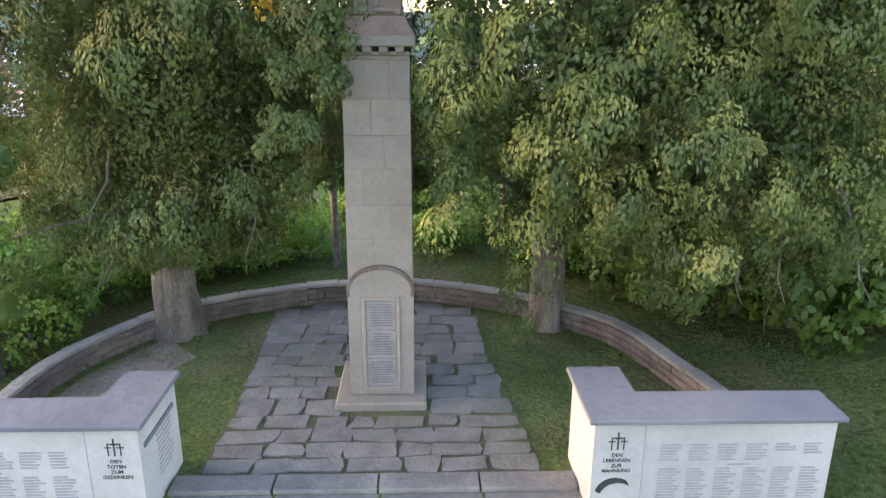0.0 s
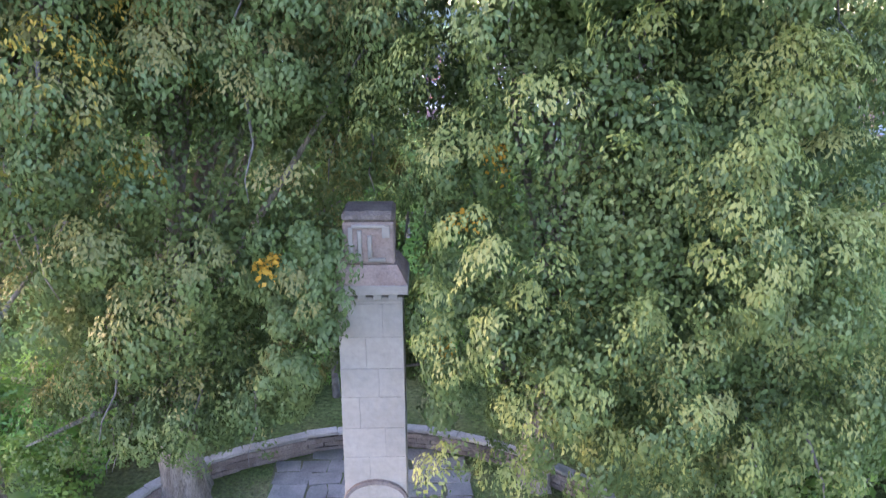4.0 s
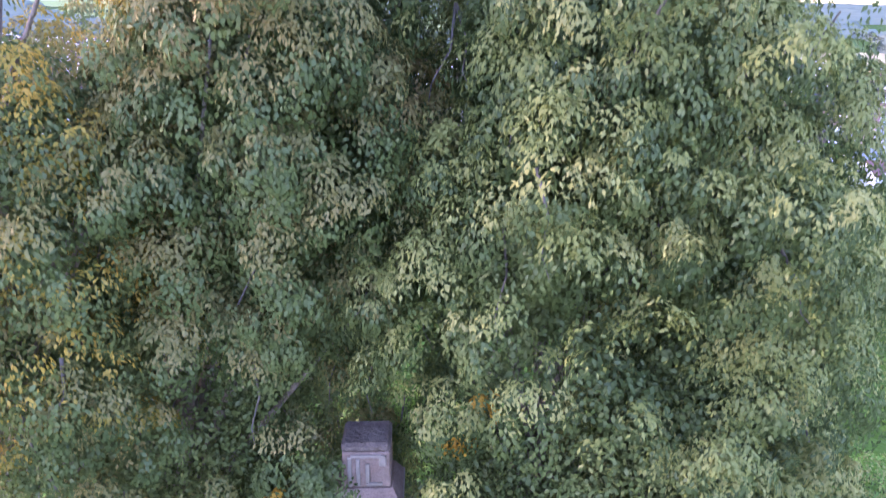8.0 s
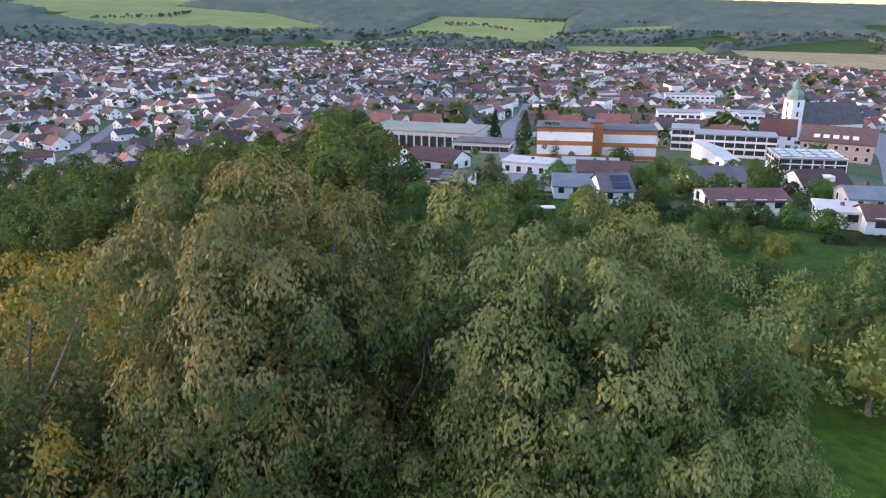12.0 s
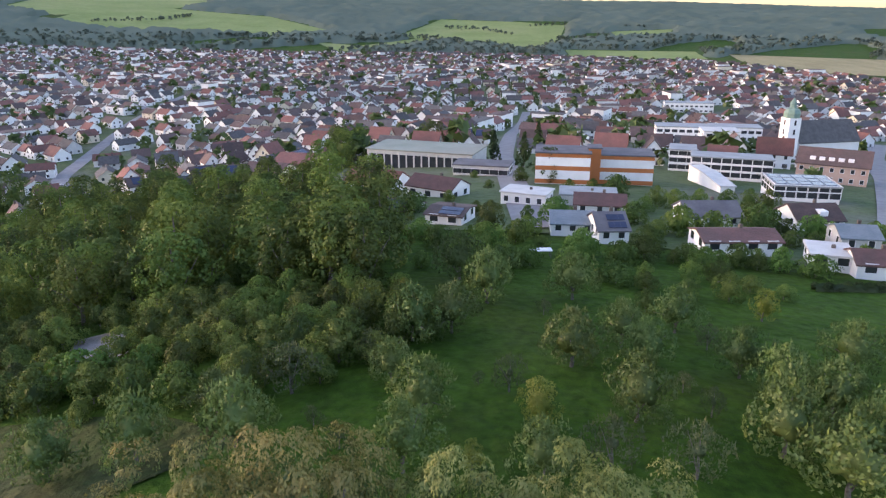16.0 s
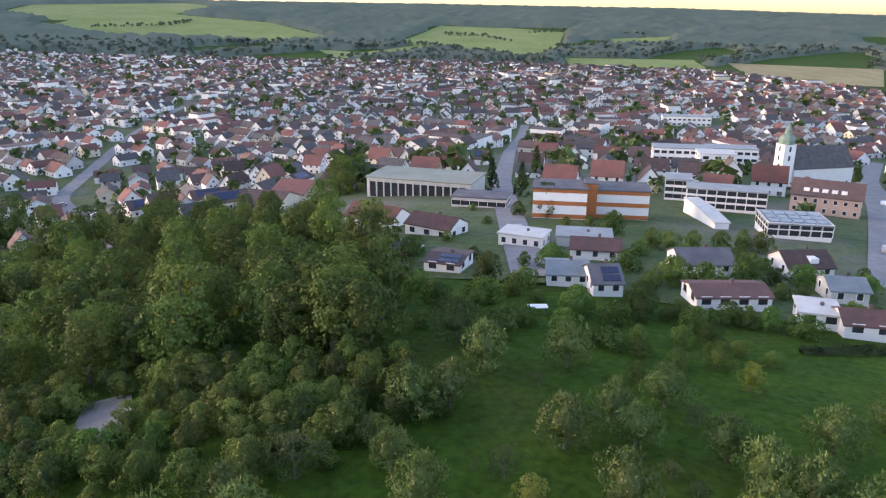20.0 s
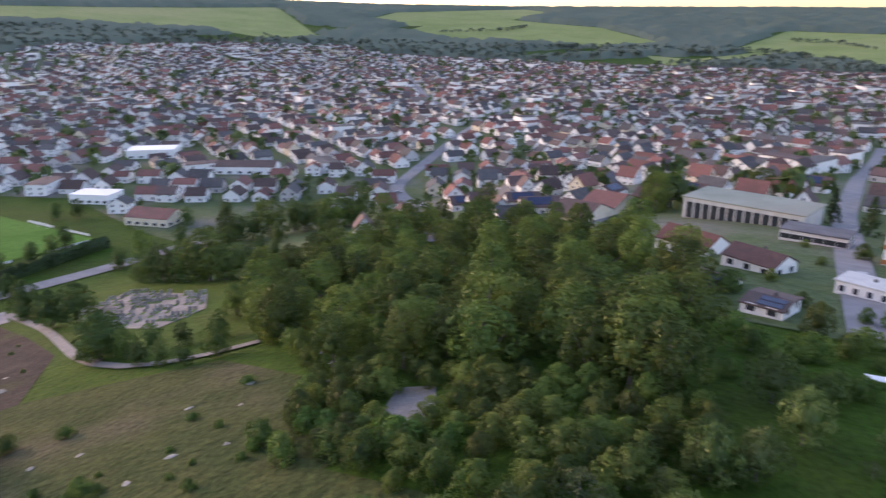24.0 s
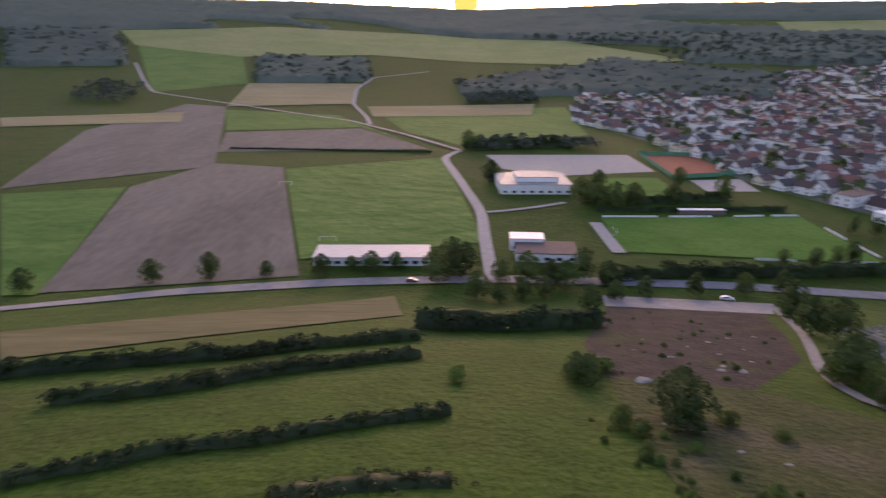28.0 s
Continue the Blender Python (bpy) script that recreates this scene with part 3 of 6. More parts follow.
def puffs_to_leaves(centres, sizes, hub, per, leaf, rs, droop=0.9, squash=0.85, loose=0.3):
    """Leaves on the outer side of a set of clumps."""
    c, r = np.repeat(centres, per, 0), np.repeat(sizes, per)
    out = unit(c - (np.repeat(hub, per, 0) if np.ndim(hub) == 2 else hub))
    d = unit(rs.normal(size=c.shape) + out * 0.8 + np.array([0, 0, 0.4]))
    p = c + d * (r * rs.uniform(0.6, 1.0, len(r)) ** 0.5)[:, None] * np.array([1, 1, squash])
    return shingled(p, unit(d + 0.35 * out), leaf, rs, droop, loose)


def clear_of_monument(p, gap):
    """Keeps boughs off the column and out of the open space before it."""
    c, s = math.cos(radians(5.5)), math.sin(radians(5.5))
    x, y = p[:, 0] * c + p[:, 1] * s, -p[:, 0] * s + p[:, 1] * c
    column = (np.abs(x) < 0.75 + gap) & (y < 1.3) & (p[:, 2] < 10.6 - 0.9 * np.clip(y + 2, 0, 2))
    front = (y < -3.1 - 0.06 * np.abs(x)) | ((p[:, 2] < 3.4) & (y < -0.5))
    low = (np.abs(x - 0.1) < 2.4) & (p[:, 2] < 3.6)
    return ~(column | front | low)


def crown_boughs(hub, reach, z0, z1, boughs, rs, seed):
    """Boughs over a broad dome: middle, radius and outward direction of each, and the middle of the crown."""
    k = np.arange(boughs) + 0.5
    dz = 1 - 2 * k / boughs
    dz, a = np.sign(dz) * np.abs(dz) ** 0.72, k * 2.39996 + rs.normal(size=boughs) * 0.15
    h = np.sqrt(1 - dz ** 2)
    up, down = 0.55 * (z1 - z0), 0.45 * (z1 - z0)
    tall = np.where(dz > 0, up, down)
    far = ((h / reach) ** 3.2 + (np.abs(dz) / tall) ** 3.2) ** (-1 / 3.2)
    far *= 1 + 0.08 * np.sin(3 * a + 2 * dz + seed) + 0.07 * np.sin(5 * a - 4 * dz + seed) + rs.normal(size=boughs) * 0.05
    mid = np.array([hub[0], hub[1], z0 + down])
    d = np.stack([h * np.cos(a), h * np.sin(a), dz], 1)
    c = mid + d * (far - 0.6 + rs.normal(size=boughs) * 0.2)[:, None]
    return c, rs.uniform(0.62, 0.98, boughs), unit(d * [1, 1, 0.6] + [0, 0, 0.3]), mid


def sprays_of(c, radius, out, count, rs):
    """Leafy sprays over the outer and upper side of each bough."""
    o, r = np.repeat(out, count, 0), np.repeat(radius, count)
    q = unit(rs.normal(size=o.shape) + o * 0.85 + [0, 0, 0.25])
    p = np.repeat(c, count, 0) + q * [1, 1, 0.95] * (r * rs.uniform(0.72, 1.0, len(r)))[:, None]
    p[:, 2] -= 0.12 * np.hypot(p[:, 0] - np.repeat(c[:, 0], count), p[:, 1] - np.repeat(c[:, 1], count)) ** 2
    return p, r * rs.uniform(0.32, 0.48, len(r)), q, unit(q + 0.4 * o)


def big_linden(name, label, base, lobes, per, seed, trunk_r, extra=(), leaf=0.1, open_front=None, count=9):
    """An old linden. Lobes of the crown: hub, reach, lowest and highest leaves, boughs, leaves.
    open_front: x range, y and height below which no bough hangs before the trunk."""
    rs, rng = np.random.RandomState(seed), random.Random(seed)
    tree = tagged(empty(name, Matrix.Translation((base[0], base[1], 0))), label, "tree")
    off = np.array([base[0], base[1], 0.0])
    every = []
    for li, (hub, reach, z0, z1, boughs, mat, pale_mat) in enumerate(lobes):
        c, radius, out, mid = crown_boughs(hub, reach, z0, z1, int(boughs * 1.7), rs, seed)
        if open_front:
            x0, x1, y1, top_z = open_front
            ok = ~((c[:, 0] > x0) & (c[:, 0] < x1) & (c[:, 1] < y1) & (c[:, 2] < top_z))
            c, radius, out = c[ok], radius[ok], out[ok]
        tone = np.clip(rs.normal(0.5, 0.3, len(c)), -0.1, 1.1)
        p, size, q, n = sprays_of(c, radius, out, count, rs)
        tone, lift = np.repeat(tone, count), q[:, 2]
        keep = clear_of_monument(p, 0.25)
        p, size, n, tone, lift = p[keep], size[keep], n[keep], tone[keep], lift[keep]
        more = extra if li == 0 else ()
        if more:
            turned = np.array([tuple(TURN @ Vector(e)) for e in more])
            jig = np.repeat(turned, 5, 0) + rs.normal(size=(5 * len(turned), 3)) * 0.22
            toward_open = np.tile(unit(np.array([[0.0, -1.0, 0.5]])), (len(jig), 1))
            p, size, n = np.concatenate([p, jig]), np.concatenate([size, rs.uniform(0.2, 0.32, len(jig))]), np.concatenate([n, toward_open])
            tone, lift = np.concatenate([tone, np.full(len(jig), -2.0)]), np.concatenate([lift, np.zeros(len(jig))])
        nn, r = np.repeat(n, per, 0), np.repeat(size, per)
        d = unit(rs.normal(size=nn.shape) + nn * 0.9 + [0, 0, 0.3])
        at = np.repeat(p, per, 0) + d * (r * rs.uniform(0.55, 1.0, len(r)) ** 0.5)[:, None] * [1, 1, 1.25]
        b, tip, ln, wd, face = shingled(at, unit(d + 0.6 * nn), leaf, rs, 1.0, 0.2, (0.42, 0.62))
        own = np.arange(len(b)) >= len(b) - 5 * per * len(more)
        ok = clear_of_monument(b, 0.02) | own
        # leaves facing up turn pale: bracts, plus sky light painted on bough tops
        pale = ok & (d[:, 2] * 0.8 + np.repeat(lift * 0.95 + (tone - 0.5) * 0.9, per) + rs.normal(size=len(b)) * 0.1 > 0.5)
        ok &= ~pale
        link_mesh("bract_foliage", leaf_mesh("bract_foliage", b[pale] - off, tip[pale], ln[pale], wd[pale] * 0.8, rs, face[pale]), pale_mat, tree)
        m = 4 * boughs
        deep = mid + unit(rs.normal(size=(m, 3))) * np.array([reach - 0.7, reach - 0.7, 0.48 * (z1 - z0) - 0.6]) * rs.uniform(0.5, 0.82, (m, 1))
        deep = deep[clear_of_monument(deep, 0.9)]
        if open_front:
            deep = deep[~((deep[:, 1] < y1) & (deep[:, 2] < top_z - 0.6))]
        b2, tip2, ln2, wd2, face2 = puffs_to_leaves(deep, rs.uniform(0.7, 1.05, len(deep)), mid, 84, 0.125, rs, 0.9, 1.0, 0.8)
        ok2 = clear_of_monument(b2, 0.1)
        b, tip, ln, wd, face = (np.concatenate([u[ok], v[ok2]]) for u, v in ((b, b2), (tip, tip2), (ln, ln2), (wd, wd2 * 0.75), (face, face2)))
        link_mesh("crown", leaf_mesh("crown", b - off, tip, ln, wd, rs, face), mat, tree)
        every.append((c, mid, z1))
    bm = bmesh.new()
    head = Vector(every[0][1] - off)
    top = Vector((head.x, head.y, every[0][2] - 3))
    pts = [Vector((0, 0, -0.2)), Vector((0, 0, 0.25)), Vector((0, 0, 1.0)), Vector((0.02, 0.03, 2.6)), Vector((head.x * 0.35, head.y * 0.35, 5.5)), Vector((head.x * 0.7, head.y * 0.7, 9)), top]
    tube(bm, pts, [trunk_r * 1.5, trunk_r * 1.15, trunk_r * 0.95, trunk_r * 0.85, trunk_r * 0.6, trunk_r * 0.4, trunk_r * 0.08], 18, 0.4)
    part("trunk", bm, M["bark"], tree, "thick furrowed linden trunk")
    for p, mid, z1 in every:
        for j in range(26 // len(every)):
            q = Vector(p[rng.randrange(len(p))] - off)
            lo = rng.uniform(2.4, max(3.0, q.z * 0.7))
            f = min(max((lo - 2.6) / max(top.z - 2.6, 1), 0), 0.9)
            start = Vector((head.x * f * 0.9, head.y * f * 0.9, lo))
            mid_p = start.lerp(q, 0.5) + Vector((rng.uniform(-0.4, 0.4), rng.uniform(-0.4, 0.4), rng.uniform(0.2, 0.7)))
            bm = tube(bmesh.new(), [start, start.lerp(mid_p, 0.5) + Vector((0, 0, 0.15)), mid_p, mid_p.lerp(q, 0.6), q], [trunk_r * 0.3, trunk_r * 0.23, trunk_r * 0.15, trunk_r * 0.09, 0.02], 7, 0.2)
            part("limb", bm, M["bark"], tree)
        for j in range(10):
            q = Vector(p[rng.randrange(len(p))] - off)
            e = q + Vector((rng.uniform(-0.7, 0.7), rng.uniform(-1.0, 0.1), rng.uniform(-1.9, -0.9)))
            part("twig", tube(bmesh.new(), [q + Vector((0, 0, 0.3)), q.lerp(e, 0.4) + Vector((0.1, 0, 0.1)), q.lerp(e, 0.75) + Vector((-0.06, 0, 0)), e], [0.035, 0.022, 0.014, 0.006], 5), M["twig"], tree)
    return tree


# grass blades on the lawn and the verge round the monument
rs = np.random.RandomState(12)
gx, gy = rs.uniform(-8.5, 15, 60000), rs.uniform(-7.5, 6.5, 60000)
lawn_ok = (inside(plateau, gx, gy) | (gx > 7.2) | ((gx > 6.7) & (gy > -3.2)) | (gy < -4.6)) & ~inside(pave_edge, gx, gy) & ~inside(earth, gx, gy) & ((np.abs(gx) > 3.5) | (gy > -3.2)) & ~((np.abs(gx) < 7.1) & (gy < -2.3) & (gy > -4.4))
lawn_ok &= np.sin(gx * 2.1 + 1) * np.sin(gy * 1.7) + rs.normal(size=len(gx)) * 0.5 > -0.35
gx, gy = gx[lawn_ok][:26000], gy[lawn_ok][:26000]
c, s_ = math.cos(radians(5.5)), math.sin(radians(5.5))
wx, wy = gx * c - gy * s_, gx * s_ + gy * c
roots = np.stack([wx, wy, land(wx, wy) + np.where(inside(plateau, gx, gy), 0.015, -0.01)], 1)
lean = rs.normal(size=roots.shape) * 0.5 + [0, 0, 0.8]
lean[:, 2] = np.abs(lean[:, 2])
tagged(link_mesh("grass", leaf_mesh("grass", roots, lean, rs.uniform(0.05, 0.14, len(gx)), rs.uniform(0.012, 0.03, len(gx)), rs), M["blades"]), "short uneven grass on the lawn round the monument", "grass", kind="stuff")

LI, GO, BR, BB = M["linden"], M["golden"], M["lit_bract"], M["lit_brown_bract"]
# last lobe here takes no pale leaves: shade round the trunk, by colour
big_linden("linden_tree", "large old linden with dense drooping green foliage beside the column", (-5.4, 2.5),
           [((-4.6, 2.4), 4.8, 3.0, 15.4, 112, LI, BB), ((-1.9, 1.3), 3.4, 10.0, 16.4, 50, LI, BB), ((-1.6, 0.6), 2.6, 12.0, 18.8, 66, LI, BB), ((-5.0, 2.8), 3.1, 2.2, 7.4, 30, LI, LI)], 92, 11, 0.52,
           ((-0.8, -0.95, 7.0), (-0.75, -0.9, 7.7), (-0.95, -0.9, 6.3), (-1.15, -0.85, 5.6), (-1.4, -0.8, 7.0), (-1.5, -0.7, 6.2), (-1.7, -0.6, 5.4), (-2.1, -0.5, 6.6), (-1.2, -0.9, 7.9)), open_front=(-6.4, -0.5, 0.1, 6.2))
big_linden("linden_tree", "broad round linden with pale flower bracts, bough tops coloured as lit, over the lawn", (3.55, 3.6), [((4.2, 1.7), 4.8, 2.0, 16.0, 122, LI, BR), ((6.2, 1.6), 3.0, 9.0, 16.8, 50, LI, BR), ((3.9, 0.8), 2.9, 11.6, 18.1, 68, LI, BR), ((6.5, 0.7), 2.8, 2.6, 10.5, 44, LI, BR)], 92, 23, 0.42,
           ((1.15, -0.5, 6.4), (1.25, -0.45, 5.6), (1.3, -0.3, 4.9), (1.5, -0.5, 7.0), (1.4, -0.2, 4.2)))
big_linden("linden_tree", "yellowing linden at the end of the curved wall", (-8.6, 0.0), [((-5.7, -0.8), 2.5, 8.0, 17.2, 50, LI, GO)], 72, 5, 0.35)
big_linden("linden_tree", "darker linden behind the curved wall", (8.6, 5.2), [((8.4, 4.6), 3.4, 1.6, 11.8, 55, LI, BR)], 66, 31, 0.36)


def core_of(p, size, mid, share, nu=14, nv=8):
    """The closed lumpy body of a crown: as far out as its clumps reach in each direction."""
    v, u = np.meshgrid(np.linspace(0.02, math.pi - 0.02, nv), np.arange(nu) * 2 * math.pi / nu, indexing="ij")
    d = np.stack([np.sin(v) * np.cos(u), np.sin(v) * np.sin(u), np.cos(v)], -1).reshape(-1, 3)
    o = p - mid
    along = d @ o.T
    under = size[None] ** 2 - (o ** 2).sum(1)[None] + along ** 2
    far = np.where(under > 0, along + np.sqrt(np.maximum(under, 0)), 0).max(1)
    k = far > 0.05
    far = np.where(k, far, np.percentile(far[k], 25)) * share
    i, j = np.meshgrid(np.arange(nv - 1), np.arange(nu), indexing="ij")
    i, j = i.ravel(), j.ravel()
    j2 = (j + 1) % nu
    return mid + d * far[:, None], np.stack([i * nu + j, (i + 1) * nu + j, (i + 1) * nu + j2, i * nu + j2], 1)


def wild_tree(name, label, height, spread, stem, clumps, per, leaf, mat, seed, shape="round", category="tree", core=0.5, loose=0.38, shoots=0):
    """A smaller tree: a stem with limbs and a crown of leafy clumps with gaps."""
    rs, rng = np.random.RandomState(seed), random.Random(seed)
    tree = tagged(empty(name), label, category)
    k = (np.arange(clumps) + 0.5) / clumps
    u = np.clip(k + rs.normal(size=clumps) * 0.02, 0.01, 0.99)
    a = np.arange(clumps) * 2.39996 + rs.normal(size=clumps) * 0.25
    if shape == "cone":
        prof = (1 - u) ** 0.85 + 0.04
    elif shape in ("tall", "slim"):
        prof = np.sin(np.pi * np.clip(0.2 + u * 0.72, 0, 1)) ** 0.55
    else:
        prof = np.sin(np.pi * np.clip(0.2 + u * 0.78, 0, 1)) ** 0.6
    lump = 1 + 0.16 * np.sin(2 * a + seed) + 0.12 * np.sin(5 * a + 6 * u)
    size = rs.uniform(0.2, 0.34, clumps) * spread * (0.6 if shape == "cone" else 1.0)
    r = np.maximum(spread * prof * lump * rs.uniform(0.86, 1.06, clumps) - size * 0.7, 0.0) * np.where(np.arange(clumps) % 5 == 4, 0.5, 1.0)
    p = np.stack([r * np.cos(a), r * np.sin(a), stem + size * 0.5 + (height - stem - size) * u], 1)
    mid = np.array([0, 0, stem + 0.42 * (height - stem)])
    b, tip, ln, wd, face = puffs_to_leaves(p, size, mid, per, leaf, rs, 0.5, 0.85, loose)
    if shoots:
        up = rs.choice(len(b), shoots, replace=False)
        tip[up], ln[up], wd[up] = unit(face[up] * 0.5 + [0, 0, 0.9]), ln[up] * 2.0, wd[up] * 0.7
    link_mesh("crown", leaf_mesh("crown", b, tip, ln, wd, rs, face, core_of(p, size, mid, core)), mat, tree)
    w = (0.012 if shape == "slim" else 0.028) * height
    bm = tube(bmesh.new(), [(0, 0, -0.3), (0.02 * height, 0, stem * 0.7), (0, 0.02 * height, height * 0.5), (0, 0, height * 0.85)], [w * 1.3, w, w * 0.6, w * 0.15], 7, 0.2)
    part("trunk", bm, M["twig"], tree)
    for j in range(2):
        q = Vector(p[rng.randrange(len(p))])
        s = Vector((0, 0, stem * 0.8 + 0.35 * (height - stem) * j / 2))
        part("limb", tube(bmesh.new(), [s, s.lerp(q, 0.5) + Vector((0, 0, 0.05 * height)), q], [w * 0.5, w * 0.3, w * 0.08], 5), M["twig"], tree)
    return tree


protos = {
    "tall": [wild_tree("woodland_tree", "tall dense green broadleaf tree on the slope", 12.0, 4.6, 0.8, 64, 50, 0.44, M["leaf"], s, "tall", core=0.34) for s in (41, 42, 43)],
    "round": [wild_tree("deciduous_tree", "broad rounded green tree in the meadow", 8.0, 4.1, 0.3, 60, 48, 0.37, M["leaf"], s, core=0.42) for s in (51, 52, 53)],
    "orchard": [wild_tree("fruit_tree", "small grey-green orchard tree standing in grass", 4.4, 2.3, 0.7, 46, 44, 0.21, M["orchard"], s, core=0.5, loose=0.5, shoots=260) for s in (61, 62, 63)],
    "twiggy": [wild_tree("fruit_tree", "old sparse orchard tree with bare grey twigs", 4.2, 2.2, 0.9, 34, 30, 0.19, M["dull"], s, core=0.22, loose=0.7, shoots=240) for s in (64, 65)],
    "bush": [wild_tree("shrub", "low green leafy shrub on the slope", 2.6, 2.0, 0.1, 36, 32, 0.24, M["bush"], s, category="shrub", loose=0.45) for s in (71, 72)],
    "thicket": [wild_tree("shrub", "leafy shrub behind the low wall, green painted as if sunlit", 2.6, 2.0, 0.1, 40, 60, 0.15, M["thicket"], s, category="shrub", core=0.5, loose=0.6) for s in (73, 74)],
    "slim": [wild_tree("slim_tree", "slender young tree behind the curved wall", 8.5, 1.8, 4.2, 22, 60, 0.12, M["thicket"], 75, "slim", core=0.25, loose=0.6)],
    "cone": [wild_tree("conifer", "dark slender conifer among the houses", 11.0, 2.4, 0.6, 90, 24, 0.42, M["hedge"], 81, "cone")],
    "dark": [wild_tree("roadside_tree", "tall dark broadleaf tree beside the cemetery", 12.0, 4.0, 0.8, 54, 38, 0.5, M["dark_leaf"], 45, "tall")],
    "darkround": [wild_tree("roadside_tree", "dark round tree beside the road", 8.0, 3.4, 0.8, 50, 40, 0.4, M["dark_leaf"], 46)],
    "yellow": [wild_tree("deciduous_tree", "yellow-green broadleaf tree turning colour", 8.5, 3.2, 1.0, 56, 36, 0.32, M["lime"], 91, "tall")],
}
rng = random.Random(77)
used = set()


def plant(kind, x, y, s=1.0, label=""):
    src = rng.choice(protos[kind])
    m = Matrix.Translation((x, y, float(land(x, y)) - 0.05)) @ Matrix.Rotation(rng.uniform(0, 6.3), 4, "Z") @ Matrix.Diagonal((s * rng.uniform(0.9, 1.12), s * rng.uniform(0.9, 1.12), s * rng.uniform(0.88, 1.15), 1))
    if src.name not in used:
        used.add(src.name)
        src.matrix_basis = m
        ob = src
    else:
        ob = copy_thing(src, m)
    return tagged(ob, label)


# shrubs and thin trees behind the low wall
for j in range(34):
    a = radians(rng.uniform(-62, 60))
    r = rng.uniform(8.5, 15)
    plant("thicket", r * math.sin(a), r * math.cos(a) + 0.5, rng.uniform(0.6, 1.15))
for x, y, s in ((-2.6, 7.6, 1.0), (2.6, 9.5, 0.9), (-9.5, 9.0, 0.9)):
    plant("slim", x, y, s)
for x, y, s in ((-14.0, 3.0, 0.55), (11.0, 13.0, 0.5)):
    plant("round", x, y, s)
for x, y, k in ((-8.6, 1.5, 1.0), (-9.5, 3.5, 1.1), (-8.0, 4.6, 1.0), (-10.5, 5.6, 1.2), (-7.0, 6.6, 1.0), (-12.0, 2.0, 1.2), (-11.5, -0.5, 0.9), (-9.8, -1.8, 0.7), (-13.0, 5.0, 1.3), (-6.0, 8.0, 1.1), (8.5, 8.5, 1.2), (10.5, 7.5, 1.1), (11.8, 9.8, 1.3), (13.2, 7.2, 1.1), (9.5, 11.0, 1.3), (15.0, 9.0, 1.2), (4.5, 8.2, 1.0), (6.3, 7.4, 0.9)):
    plant("thicket", x, y, k)
for x, y, k in ((7.9, 5.6, 1.0), (9.6, 3.9, 1.0), (10.6, 5.2, 1.2), (12.2, 4.2, 1.1), (6.4, 6.3, 0.9), (13.8, 5.6, 1.1)):
    plant("bush", x, y, k)
# orchard on the slope
for x, y, k, s in ((10.0, 44.0, "orchard", 1.25), (15.1, 48.9, "orchard", 0.95), (21.0, 52.9, "orchard", 1.0), (23.0, 49.1, "twiggy", 0.6), (34.1, 45.4, "orchard", 1.1), (24.1, 43.4, "orchard", 0.85), (16.5, 44.6, "orchard", 0.8), (18.6, 40.1, "twiggy", 0.75), (25.9, 39.2, "orchard", 0.9),
                   (4.6, 38.9, "twiggy", 1.1), (6.6, 33.7, "yellow", 0.5), (13.9, 35.0, "orchard", 1.0), (19.8, 36.3, "twiggy", 0.85), (28.7, 36.5, "orchard", 1.05), (-1.0, 68.5, "orchard", 1.15), (2.6, 59.8, "orchard", 1.1), (-0.7, 50.6, "orchard", 1.05), (12.0, 61.9, "orchard", 1.1),
                   (2.1, 39.9, "twiggy", 0.5), (-13.0, 38.1, "twiggy", 1.05), (-9.9, 32.8, "twiggy", 0.6), (-7.3, 43.6, "twiggy", 1.15), (-4.3, 48.6, "orchard", 1.1), (-10.4, 43.7, "round", 0.5), (-14.8, 43.8, "round", 0.52), (-5.0, 39.5, "orchard", 0.9), (-2.0, 33.6, "orchard", 1.05), (-17.4, 33.6, "orchard", 0.75),
                   (5.2, 75.7, "bush", 1.1), (15.1, 80.9, "bush", 1.2), (1.7, 85.6, "bush", 1.2), (8.5, 56.5, "twiggy", 0.7), (17.0, 56.0, "round", 0.48), (-27.1, 27.3, "orchard", 0.9), (-30.1, 36.0, "round", 0.5), (16.4, 28.1, "twiggy", 0.9), (25.5, 27.0, "orchard", 1.1), (23.1, 31.4, "orchard", 1.1), (27.5, 30.0, "orchard", 1.1),
                   (-21.1, 28.3, "orchard", 1.05), (-14.2, 29.0, "orchard", 1.0), (-7.3, 29.7, "twiggy", 0.8), (2.0, 27.5, "yellow", 0.55), (-2.5, 27.0, "orchard", 1.0), (6.5, 27.0, "orchard", 0.95), (11.0, 28.5, "twiggy", 0.9), (32.0, 33.0, "orchard", 1.1), (38.5, 38.5, "orchard", 1.1), (42.0, 50.0, "orchard", 1.0)):
    plant(k, x, y, s)
for x, y, s in ((19.3, 58.7, 0.68), (24.9, 63.3, 0.78), (29.6, 64.0, 0.75), (23.9, 82.2, 0.85), (33.5, 68.3, 0.6), (16.0, 69.9, 0.5), (-6.1, 73.8, 0.55), (38.2, 79.4, 0.6), (31.0, 72.0, 0.65), (21.0, 66.5, 0.62), (27.0, 70.5, 0.7), (13.8, 131.9, 0.65), (-94.1, 26.9, 0.6), (-65.0, 27.2, 0.6), (-127.8, 70.1, 0.6), (36.5, 66.0, 0.5)):
    plant("round", x, y, s)
